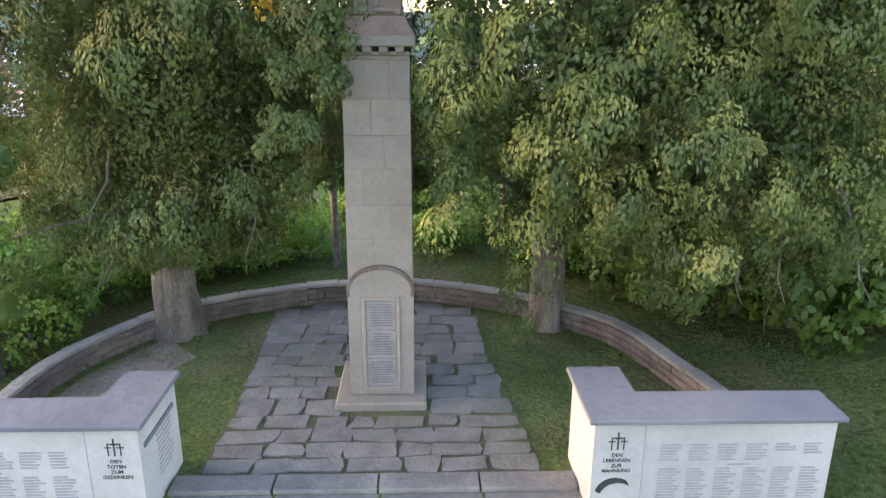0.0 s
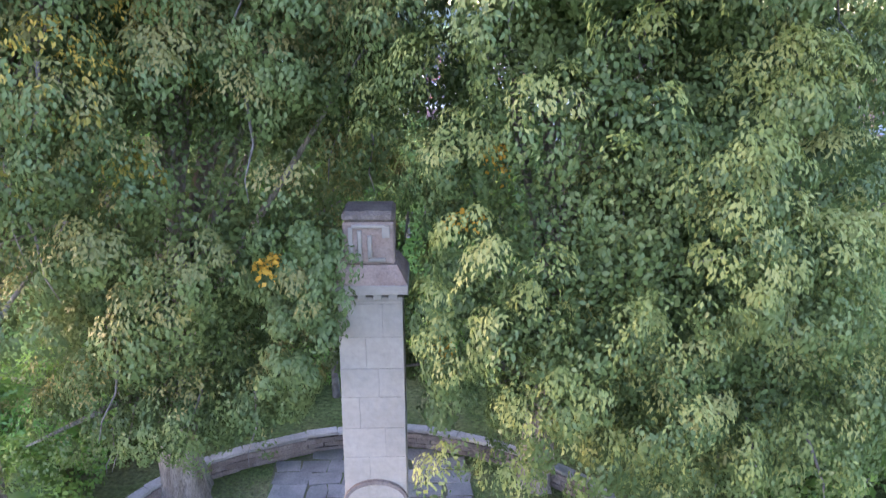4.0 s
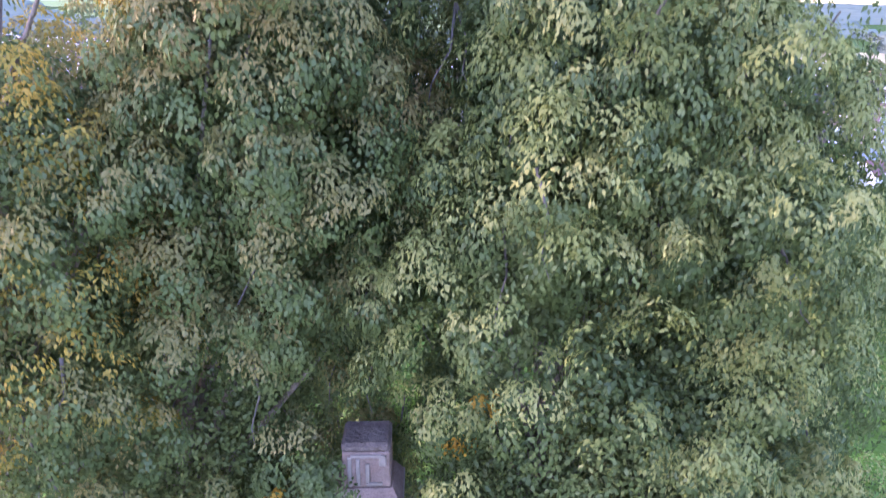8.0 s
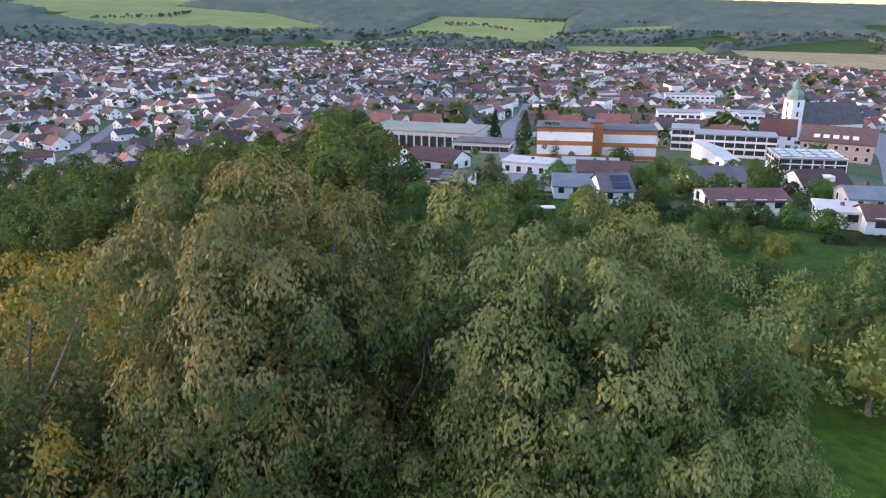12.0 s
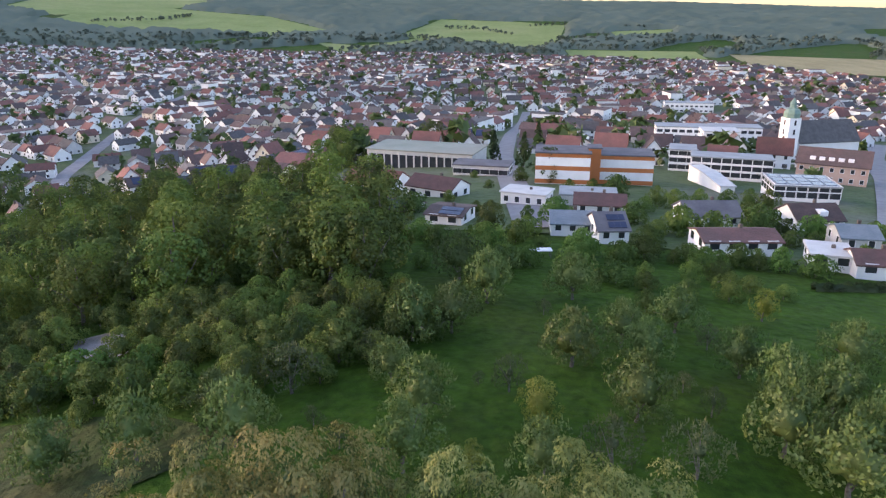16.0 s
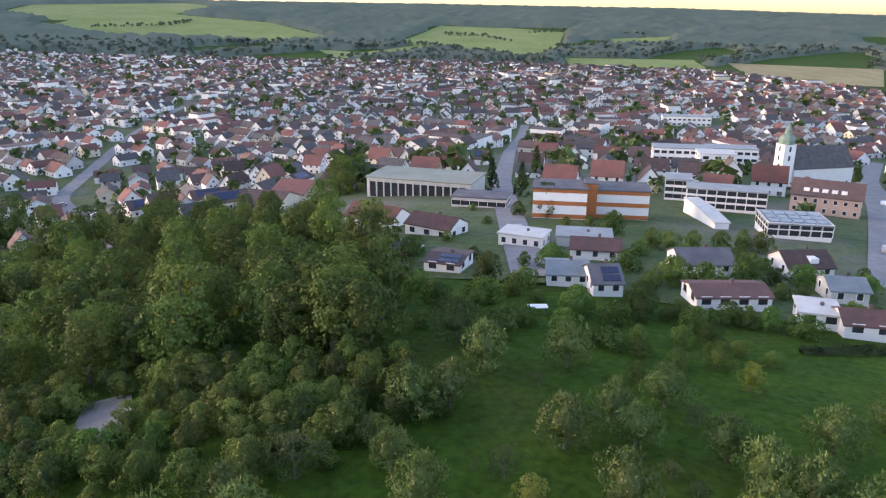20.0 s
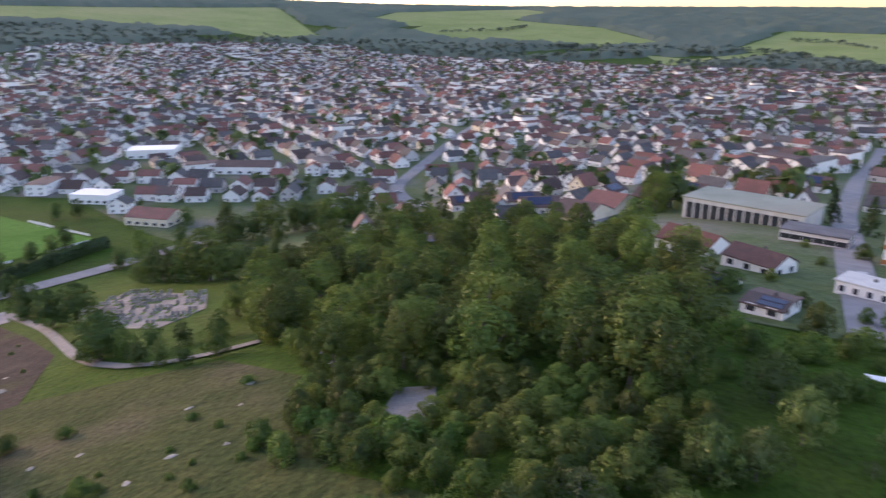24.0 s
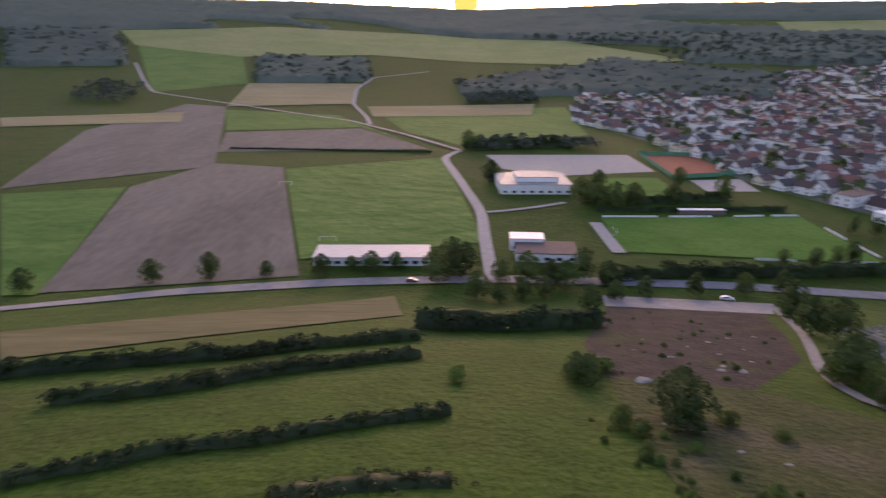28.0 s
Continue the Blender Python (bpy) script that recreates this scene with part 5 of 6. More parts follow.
for a in range(5):
    for b in range(3):
        part("solar_panel", block(0.6 + a * 2.6, 2.8 + a * 2.6, 1.2 + b * 3.4, 4.0 + b * 3.4, 3.76, 3.84), M["solar"], solar_hall)
old_school = hall("old_school", "pink plastered school with a red hipped tile roof", 89.5, 194.0, -27, 18, 10, 5.6, "pink", "tile_brown", 2, 7, (1.1, 1.3), rise=3.6, over=0.5)
for j in range(5):
    part("dormer", block(3 + j * 2.4, 4.5 + j * 2.4, 0.9, 3.2, 6.1, 7.3, 0.03), M["frame"], old_school)
church = hall("church", "white church with dark nave roof and green copper tower dome", 113.0, 250.0, 16, 25, 12, 8.0, "wall_white", "tile_grey", 1, 6, (1.0, 2.0), "church", rise=7.0)
part("tower", block(-5.7, -0.9, -0.2, 4.6, -3, 17.0, 0.05), M["wall_white"], church, "white plastered tower")
for z in (6.0, 11.0, 14.3):
    window(church, (1.0, 2.0), pose(-3.3, -0.23, z))
    window(church, (1.0, 2.0), pose(-5.73, 2.2, z, 0, 0, -90))
bm = bmesh.new()
prev = None
for r, z in ((2.9, 17.0), (2.8, 17.4), (2.9, 18.6), (2.4, 19.8), (1.3, 20.5), (1.1, 21.6), (1.3, 21.8), (0.8, 22.8), (0.1, 24.0)):
    ring = [bm.verts.new((-3.3 + r * math.cos(a), 2.2 + r * math.sin(a), z)) for a in np.arange(8) * math.pi / 4 + math.pi / 8]
    if prev:
        for i in range(8):
            bm.faces.new((prev[i], prev[(i + 1) % 8], ring[(i + 1) % 8], ring[i]))
    prev = ring
bm.faces.new(prev)
part("dome", bm, M["copper"], church, "green copper onion dome")
hall("apartment_block", "white flat-roofed apartment block", 77.0, 318.0, -8, 26, 12, 9.0, "wall_white", "metal", 3, 8)
hall("apartment_block", "white flat-roofed apartment block", 103.0, 322.0, -8, 22, 12, 9.5, "wall_white", "metal", 3, 7)
hall("apartment_block", "white cube-like apartment block", 92.0, 296.0, -6, 15, 12, 8.5, "wall_white", "concrete", 3, 3)
hall("apartment_block", "long white flat-roofed block", 148.0, 610.0, -6, 40, 14, 8.0, "wall_white", "metal", 2, 10)
W = "wall_white"
for nm, lab, x, y, rot, w, dd, h, wl, rf, cols, win, rs_ in (
        ("bungalow", "slate-blue roofed house with white walls at the meadow edge", 12.2, 95.7, -2, 6.7, 8, 1.9, W, "slate", 3, (1.1, 1.3), 1.1),
        ("bungalow", "dark-roofed house with solar panels and a porch", 18.9, 90.7, 6, 4.6, 8, 2.0, W, "bitumen", 2, (1.1, 1.3), 1.8),
        ("bungalow", "white flat-roofed house with red side walls", 4.5, 125.7, -20, 9.1, 6, 2.6, W, "concrete", 4, (1.1, 1.3), 0),
        ("bungalow", "low house with a brown roof and rows of solar panels", -8.5, 102.9, -15, 6.5, 8, 1.9, W, "tile_brown", 2, (1.6, 1.4), 0.6),
        ("house", "white house with a maroon tiled roof", 17.9, 115.1, -7, 9.2, 7, 2.1, W, "maroon", 3, (1.1, 1.3), 1.4),
        ("shed", "long grey metal-roofed shed", 16.3, 126.0, -6, 11, 7, 2.2, "concrete", "metal", 0, (1.1, 1.3), 0),
        ("house", "house with a very dark navy roof among trees", 36.1, 106.5, 4, 9.4, 8, 2.0, W, "bitumen", 3, (1.1, 1.3), 1.8),
        ("house", "long low house with a brown tiled roof behind shrubs", 33.3, 86.4, 4, 11.0, 7, 1.9, W, "maroon", 4, (1.6, 1.4), 0.9),
        ("house", "white house with a brown roof and white dormer", 55.5, 109.1, 6, 8.2, 8, 2.0, W, "tile_brown", 3, (1.1, 1.3), 2.0),
        ("villa", "white flat-roofed villa with a terrace", 46.2, 82.0, -14, 5.2, 6, 2.0, W, "concrete", 2, (1.6, 1.4), 0),
        ("villa", "white house with a maroon roof and grey shutters", 50.6, 78.5, -8, 6.5, 6, 1.9, W, "maroon", 2, (1.6, 1.4), 1.2),
        ("villa", "grey-roofed house behind a hedge", 56.2, 94.8, -6, 5.6, 7, 2.2, "concrete", "slate", 2, (1.1, 1.3), 1.2),
        ("house", "white house with a red-brown gable roof above the gardens", -32.4, 150.6, -26, 13.5, 9, 3.2, W, "tile_red", 4, (1.1, 1.3), 2.6),
        ("house", "white house with a maroon roof and a loggia", -16.1, 137.8, -28, 11.5, 8, 2.6, W, "maroon", 3, (1.6, 1.4), 1.9),
        ("house", "long white house with a brown roof and blue solar panels", -27.3, 120.8, -24, 15.0, 8, 2.2, W, "tile_brown", 4, (1.6, 1.4), 1.3)):
    one = hall(nm, lab, x, y, rot, w, dd, h, wl, rf, 1 if cols else 0, cols, win, nm, rise=rs_)
    if "solar" in lab:
        lean = math.atan2(rs_, dd / 2)
        for q in range(3):
            for z in range(2):
                part("solar_panel", block(0, w * 0.19, 0, dd * 0.17, 0, 0.05), M["solar"], one).matrix_basis = Matrix.Translation((w * (0.35 + 0.2 * q), 0.25 + 0.2 * dd * z, h + 0.34 + (0.25 + 0.2 * dd * z) * rs_ / (dd / 2))) @ Matrix.Rotation(lean, 4, "X")
    if "dormer" in lab:
        part("dormer", block(w * 0.5, w * 0.68, 0.8, 3.4, h + 0.4, h + 1.5, 0.03), M["frame"], one)
    part("chimney", block(w * 0.55, w * 0.55 + 0.5, dd * 0.5, dd * 0.5 + 0.5, h, h + rs_ + 0.8, 0.03), M["rubble"], one)
hall("barn", "large shed with a red-brown roof", -74.0, 190.0, -12, 13, 18, 3.6, "wall_cream", "tile_brown", rise=3.4)
hall("barn", "long shed with a red-brown roof", -70.0, 208.0, -12, 12, 20, 4.0, "wall_cream", "tile_red", rise=3.2)
hall("club_house", "white club house with a flat pale roof", -274.0, 21.0, 87, 25, 18, 3.6, "wall_white", "tile_brown", 1, 5)
hall("club_house", "green-edged white hall on the club house", -290.0, 20.0, 87, 14, 10, 5.2, "wall_white", "frame", 1, 3)
hall("long_hall", "long low white flat-roofed hall beside the road", -266.0, -60.0, 92, 46, 17, 3.4, "wall_white", "board_white", 1, 12)
hall("sports_hall", "wide low white sports hall with grey raised roof", -402.0, 24.0, 92, 42, 38, 5.5, "wall_white", "metal", 1, 8)
hall("hall_roof", "raised grey middle of the sports hall", -410.0, 34.0, 92, 24, 20, 8.4, "wall_white", "metal")
hall("workshop", "long workshop with a red-brown roof", -336.0, 298.0, 26, 38, 14, 5.0, "wall_white", "tile_brown", 1, 6, rise=3.0)
hall("workshop", "pale flat-roofed store in the town", -429.0, 305.0, 38, 32, 20, 6.0, "wall_white", "frame", 1, 5)
hall("workshop", "orange-roofed low hall by the pitch", -285.0, 194.0, 14, 23, 16, 4.2, "wall_cream", "tile_red", 1, 5, rise=3.0)
hall("workshop", "white flat commercial hall", -346.0, 207.0, 22, 22, 14, 5.0, "wall_white", "frame", 1, 5)

# ---- the rest of the town, in streets ----
rng = random.Random(404)
districts = [(rng.uniform(-1300, 600), rng.uniform(100, 1450), rng.uniform(-35, 35)) for _ in range(26)]
districts += [(-130, 220, 38), (-230, 330, 28), (60, 150, -14), (0, 260, -10), (-60, 260, -14), (200, 330, 18)]


def street_gaps(x, y):
    best = np.full(x.shape, 1e9)
    for line in STREETS:
        for (x0, y0), (x1, y1) in zip(line, line[1:]):
            t = np.clip(((x - x0) * (x1 - x0) + (y - y0) * (y1 - y0)) / ((x1 - x0) ** 2 + (y1 - y0) ** 2), 0, 1)
            best = np.minimum(best, np.hypot(x - x0 - t * (x1 - x0), y - y0 - t * (y1 - y0)))
    return best


def free_of_things(x, y, more):
    ok = inside(town, x, y) & ~((x > -60) & (x < 75) & (y < 205))
    for a, b, r in TAKEN:
        ok &= (x - a) ** 2 + (y - b) ** 2 > (r + more) ** 2
    return ok


near, far = [], []
hubs = np.array(districts)
rs = np.random.RandomState(17)
for di, (dx, dy, da) in enumerate(districts):
    c, s = math.cos(radians(da)), math.sin(radians(da))
    i, j = (q.ravel() for q in np.meshgrid(np.arange(-40, 41), np.arange(-40, 41)))
    lx, ly = i * 15.5 + rs.uniform(-2.2, 2.2, i.size), j * 19.0 + (j // 2) * 7.0 + rs.uniform(-2, 2, i.size)
    x, y = dx + c * lx - s * ly, dy + s * lx + c * ly
    mine = np.argmin((hubs[:, 0, None] - x) ** 2 + (hubs[:, 1, None] - y) ** 2, axis=0) == di
    x, y = x[mine], y[mine]
    ok = free_of_things(x, y, 4) & (street_gaps(x, y) > 9.5) & (rs.random(len(x)) > 0.14)
    for u, v in zip(x[ok], y[ok]):
        rot = da + (90 if rs.random() < 0.5 else 0) + rs.uniform(-5, 5)
        (near if math.hypot(u * 0.9, v) < 345 and len(near) < 92 else far).append((float(u), float(v), rot))
for x, y, rot in near:
    put_house(rng.choices(range(6), (4, 3, 2, 1, 2, 3))[0], x, y, rot, rng.uniform(0.85, 1.1))

HV, HF, HW = [], [], []


def far_house(x, y, rot, r):
    """Eight wall corners, two gable tops, a roof with eaves, dark windows proud of the walls."""
    w, d, h, p = r.uniform(9, 14), r.uniform(8, 10), r.uniform(3.0, 5.6), math.tan(radians(r.uniform(26, 42)))
    if r.random() < 0.04:
        w, d, h, p = r.uniform(14, 26), r.uniform(10, 13), r.uniform(6, 10), 0.03
    z, rise, o = float(land(x, y)), d / 2 * p, 0.45
    c, s = math.cos(radians(rot)), math.sin(radians(rot))
    wall = r.choices((0, 1, 6), (8, 1.2, 0.8))[0]
    roof = r.choices((2, 3, 4), (3.2, 4, 3.2))[0]

    def face(pts, mat):
        n = len(HV)
        HV.extend((x + c * a - s * b, y + s * a + c * b, z + e) for a, b, e in pts)
        HF.append((n, n + 1, n + 2, n + 3)), HW.append(mat)

    W, D = w / 2, d / 2
    for sy in (-1, 1):
        face([(-W, sy * D, -3), (W, sy * D, -3), (W, sy * D, h), (-W, sy * D, h)], wall)
        e, t = h - o * p, 0.25
        face([(-W - o, sy * (D + o), e + t), (W + o, sy * (D + o), e + t), (W + o, 0, h + rise + t), (-W - o, 0, h + rise + t)], roof)
        face([(-W - o, sy * (D + o), e), (W + o, sy * (D + o), e), (W + o, sy * (D + o), e + t), (-W - o, sy * (D + o), e + t)], roof)
        for q in range(2 if h > 4.6 else 1):
            for k in (-0.3, 0.25):
                a = k * w
                face([(a - 0.6, sy * (D + 0.03), 0.9 + 2.7 * q), (a + 0.6, sy * (D + 0.03), 0.9 + 2.7 * q), (a + 0.6, sy * (D + 0.03), 2.2 + 2.7 * q), (a - 0.6, sy * (D + 0.03), 2.2 + 2.7 * q)], 5)
    for sx in (-1, 1):
        face([(sx * W, -D, -3), (sx * W, D, -3), (sx * W, D, h), (sx * W, -D, h)], wall)
        face([(sx * W, -D, h), (sx * W, D, h), (sx * W, 0.05, h + rise), (sx * W, -0.05, h + rise)], wall)
        for q in range(2 if h > 4.6 else 1):
            for k in (-0.25, 0.25):
                a = k * d
                face([(sx * (W + 0.03), a - 0.6, 0.9 + 2.7 * q), (sx * (W + 0.03), a + 0.6, 0.9 + 2.7 * q), (sx * (W + 0.03), a + 0.6, 2.2 + 2.7 * q), (sx * (W + 0.03), a - 0.6, 2.2 + 2.7 * q)], 5)
    b, top = 0.35, h + rise
    ch = [(-b, -b), (b, -b), (b, b), (-b, b)]
    for i in range(4):
        (a0, b0), (a1, b1) = ch[i], ch[(i + 1) % 4]
        face([(W * 0.4 + a0, 0.8 + b0, top - 1), (W * 0.4 + a1, 0.8 + b1, top - 1), (W * 0.4 + a1, 0.8 + b1, top + 0.8), (W * 0.4 + a0, 0.8 + b0, top + 0.8)], roof)


for x, y, rot in far:
    far_house(x, y, rot, rng)
me = sheet_mesh("town_houses", HV, HF, HW)
tagged(link_mesh("town_houses", me, [M[k] for k in ("wall_white", "wall_cream", "tile_red", "tile_brown", "tile_grey", "glass", "wall_grey")]), "many far white houses with red, brown and grey roofs", "houses", kind="stuff")

# ---- woods on the hills, trees in the town, hedges ----


def clump_mesh(name, pts, sizes, mat, label, per=9, category="wood", seed=1, lift=0.55, blade=1.0):
    """Leafy clumps, each a handful of broad leaves round a hub, for woods that stay far off."""
    rs = np.random.RandomState(seed)
    p = np.repeat(np.asarray(pts, float), per, 0)
    s = np.repeat(np.asarray(sizes, float), per)
    d = unit(rs.normal(size=p.shape) + np.array([0, 0, 0.7]))
    base = p + d * (s * 0.35)[:, None] + np.array([0, 0, 1.0]) * (s * lift)[:, None]
    tip = unit(rs.normal(size=p.shape) + d * 0.5)
    me = leaf_mesh(name, base - tip * (blade * s * 0.35)[:, None], tip, blade * s * rs.uniform(0.6, 0.95, len(s)), blade * s * rs.uniform(0.45, 0.75, len(s)), rs, d + np.array([0, 0, 0.8]))
    return tagged(link_mesh(name, me, mat), label, category, kind="stuff")


BARE = [
    [(-1185, 1881), (-1262, 2285), (-1076, 2367), (-704, 2270), (-441, 1969), (-578, 1853), (-810, 1869), (-974, 1802)], [(-1434, 2040), (-1516, 2330), (-1240, 2892), (-1037, 2694), (-1059, 2329), (-1231, 1982)],
    [(-173, 2325), (75, 2279), (206, 2191), (148, 1755), (66, 1545), (6, 1685), (-257, 1879)], [(314, 2028), (492, 2079), (438, 1899), (312, 1913)], [(153, 1589), (416, 1539), (362, 1132), (342, 1217), (147, 1400)],
    [(-426, 1714), (-307, 1661), (-170, 1887), (-177, 1675), (-329, 1517)], [(-2064, 908), (-1863, 2061), (-1246, 1536), (-1246, 1398), (-1503, 1379), (-1781, 1018), (-1828, 837)],
    [(-1783, -799), (-1992, -484), (-1985, -56), (-1822, 285), (-1420, 464), (-1369, 321), (-1535, -164), (-1435, -410), (-1543, -666)], [(464, 1470), (693, 1329), (525, 994), (394, 1080)], [(-1546, -661), (-1479, -422), (-1099, -310), (-980, -409)], town]
rs = np.random.RandomState(9)
n = 90000
a = rs.uniform(radians(-42), radians(128), n)          # from east of north round to the south-west
r = np.sqrt(rs.uniform(1250 ** 2, 3900 ** 2, n))
x, y = -r * np.sin(a), r * np.cos(a)
patchy = np.sin(x * 0.006 + 1.3) * np.sin(y * 0.005 + 0.4) + 0.5 * np.sin(x * 0.017 - y * 0.013)
near_w = 1450 + 500 * ease(1.3, 1.7, a)
ok = (r > near_w) & (r < 1900) & ((patchy > -0.55) | (r > 2300))
for poly in BARE:
    ok &= ~inside(poly, x, y)
x, y, r = x[ok][:2600], y[ok][:2600], r[ok][:2600]
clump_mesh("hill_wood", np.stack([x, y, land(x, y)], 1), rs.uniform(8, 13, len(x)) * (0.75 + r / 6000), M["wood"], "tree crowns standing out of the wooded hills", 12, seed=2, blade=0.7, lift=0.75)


def canopy(name, az0, az1, da, r0, r1, dr, woody, high, label, seed):
    """The closed, lumpy roof of a far wood, with steep edges down to the fields."""
    rs = np.random.RandomState(seed)
    aa, rr = np.meshgrid(np.arange(az0, az1, da), np.arange(r0, r1, dr), indexing="ij")
    shape = aa.shape
    aa, rr = (aa + rs.uniform(-0.35, 0.35, shape) * da).ravel(), (rr + rs.uniform(-0.35, 0.35, shape) * dr).ravel()
    x, y = -rr * np.sin(np.radians(aa)), rr * np.cos(np.radians(aa))
    grown = woody(x, y, rr, np.radians(aa))
    g = grown.reshape(shape)
    core = g.copy()
    core[1:] &= g[:-1]
    core[:-1] &= g[1:]
    core[:, 1:] &= g[:, :-1]
    core[:, :-1] &= g[:, 1:]
    z = land(x, y) + np.where(core.ravel(), high * rs.uniform(0.4, 1.15, len(x)), -1.0)
    i, j = (q.ravel() for q in np.meshgrid(np.arange(shape[0] - 1), np.arange(shape[1] - 1), indexing="ij"))
    q = np.stack([i * shape[1] + j, i * shape[1] + j + 1, (i + 1) * shape[1] + j + 1, (i + 1) * shape[1] + j], 1)
    q = q[grown[q].sum(1) >= 2]
    me = sheet_mesh(name, np.stack([x, y, z], 1), q[:, ::-1])
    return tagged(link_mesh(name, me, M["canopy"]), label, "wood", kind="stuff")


def hill_grown(x, y, r, a):
    ok = (r > 1450 + 500 * ease(1.3, 1.7, a)) & ((np.sin(x * 0.006 + 1.3) * np.sin(y * 0.005 + 0.4) + 0.5 * np.sin(x * 0.017 - y * 0.013) > -0.55) | (r > 2300))
    for poly in BARE:
        ok &= ~inside(poly, x, y)
    return ok


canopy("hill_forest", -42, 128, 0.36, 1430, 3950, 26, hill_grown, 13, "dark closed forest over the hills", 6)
woods = [([(-1649, -1013), (-1783, -799), (-1259, -553), (-1172, -731)], 700, 13), ([(-1441, -389), (-1443, -155), (-1142, -125), (-1100, -302)], 420, 13), ([(-1140, 1), (-1456, 318), (-1188, 556), (-921, 419), (-1013, 222), (-977, 15)], 900, 13),
         ([(-560, 20), (-575, 120), (-600, 120), (-590, 15)], 60, 8), ([(-980, 15), (-1000, 120), (-930, 110), (-910, 20)], 90, 9), ([(-1000, -420), (-1060, -520), (-880, -480), (-860, -400)], 60, 10)]
pts, sz = [], []
for poly, count, size in [(p, c // 4, s * 0.8) for p, c, s in woods[:3]] + woods[3:]:
    q = np.array(poly, float)
    xx, yy = rs.uniform(q[:, 0].min(), q[:, 0].max(), count * 3), rs.uniform(q[:, 1].min(), q[:, 1].max(), count * 3)
    k = inside(poly, xx, yy)
    for u, v in zip(xx[k][:count], yy[k][:count]):
        pts.append((u, v, float(land(u, v)))), sz.append(rs.uniform(0.7, 1.3) * size)
for k, (poly, count, size) in enumerate(woods[:3]):
    q = np.array(poly, float)
    far_r, az_q = np.hypot(q[:, 0], q[:, 1]), np.degrees(np.arctan2(-q[:, 0], q[:, 1]))
    canopy("valley_forest", az_q.min() - 1, az_q.max() + 1, 0.4, far_r.min() - 20, far_r.max() + 20, 13, lambda x, y, r, a, poly=poly: inside(poly, x, y), 10, "dark closed wood between the fields", 40 + k)
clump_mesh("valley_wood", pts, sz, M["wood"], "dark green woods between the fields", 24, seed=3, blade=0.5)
# hedgerows across the hill meadows
pts, sz = [], []
for row in ([(-739, 1769), (-598, 1779), (-474, 1915)],
            [(-1091, 1909), (-945, 2073), (-927, 2195)],
            [(-138, 2083), (-24, 2048), (38, 1957)],
            [(-1006, 1586), (-929, 1718)],
            [(-283, 1856), (-163, 1820)],
            [(340, 2081), (491, 2133)],
            [(106, 2156), (211, 2224)]):
    for (x0, y0), (x1, y1) in zip(row, row[1:]):
        for t in np.arange(0, 1, 11.0 / max(math.hypot(x1 - x0, y1 - y0), 11.0)):
            u, v = x0 + (x1 - x0) * t + rs.normal() * 4, y0 + (y1 - y0) * t + rs.normal() * 4
            pts.append((u, v, float(land(u, v)))), sz.append(rs.uniform(6, 13))
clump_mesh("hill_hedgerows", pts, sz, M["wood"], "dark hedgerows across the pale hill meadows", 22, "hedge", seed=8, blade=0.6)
# garden trees between the houses
x, y = rs.uniform(-1350, 600, 16000), rs.uniform(100, 1470, 16000)
ok = free_of_things(x, y, 0) & (street_gaps(x, y) > 6)
x, y = x[ok][:4300], y[ok][:4300]
pts, sz = np.stack([x, y, land(x, y)], 1), rs.uniform(3.5, 8.0, len(x)) * np.where(rs.random(len(x)) < 0.15, 1.6, 1)
clump_mesh("garden_trees", pts, sz, M["garden"], "green garden trees between the town houses", 22, "trees", 4, blade=0.62)


def hedge_core(a, b, high, wide, off, r, sides=7):
    """The closed, uneven inside of a stretch of hedge."""
    a, b = np.array(a, float), np.array(b, float)
    n = max(3, int(np.hypot(*(b - a)) / (0.5 * high)))
    u = (b - a) / np.hypot(*(b - a))
    v = []
    for i in range(n + 1):
        x, y = a + (b - a) * i / n
        z, k = float(land(x, y)), r.uniform(0.75, 1.05)
        for q in np.linspace(0, math.pi, sides):
            w, h = wide * 0.5 * k * math.cos(q) * r.uniform(0.9, 1.1), high * 0.7 * k * math.sin(q) * r.uniform(0.85, 1.1)
            v.append((x - u[1] * w, y + u[0] * w, z + h - 0.1))
    i, j = (q.ravel() for q in np.meshgrid(np.arange(n), np.arange(sides - 1), indexing="ij"))
    f = np.stack([i * sides + j, i * sides + j + 1, (i + 1) * sides + j + 1, (i + 1) * sides + j], 1)
    return np.array(v) - off, f[:, ::-1]


def hedge(line, high, wide, label, seed):
    """A run of overlapping leafy clumps in sections, uneven along the top."""
    r = np.random.RandomState(seed)
    whole = tagged(empty("hedge", Matrix.Translation((line[0][0], line[0][1], float(land(*line[0]))))), label, "hedge", "field hedges")
    off = np.array(whole.matrix_basis.translation)
    for (x0, y0), (x1, y1) in zip(line, line[1:]):
        m = int(math.hypot(x1 - x0, y1 - y0) / (0.16 * high))
        t = (np.arange(m) + 0.5) / m
        u, v = x0 + (x1 - x0) * t + r.normal(size=m) * wide * 0.28, y0 + (y1 - y0) * t + r.normal(size=m) * wide * 0.28
        top = 0.75 + 0.25 * np.sin(0.11 * (u + 2 * v)) * np.sin(0.23 * v + seed)
        q = np.stack([u, v, land(u, v) + high * r.uniform(0.12, 0.72, m) * top], 1)
        p, tip, ln, wd, face = puffs_to_leaves(q, high * r.uniform(0.26, 0.4, m), q - np.array([0, 0, 2.0]), 52, 0.15 * high, r, 0.2)
        link_mesh("hedge_section", leaf_mesh("hedge_section", p - off, tip, ln, wd, r, face, hedge_core((x0, y0), (x1, y1), high, wide, off, r)), M["hedge"], whole)


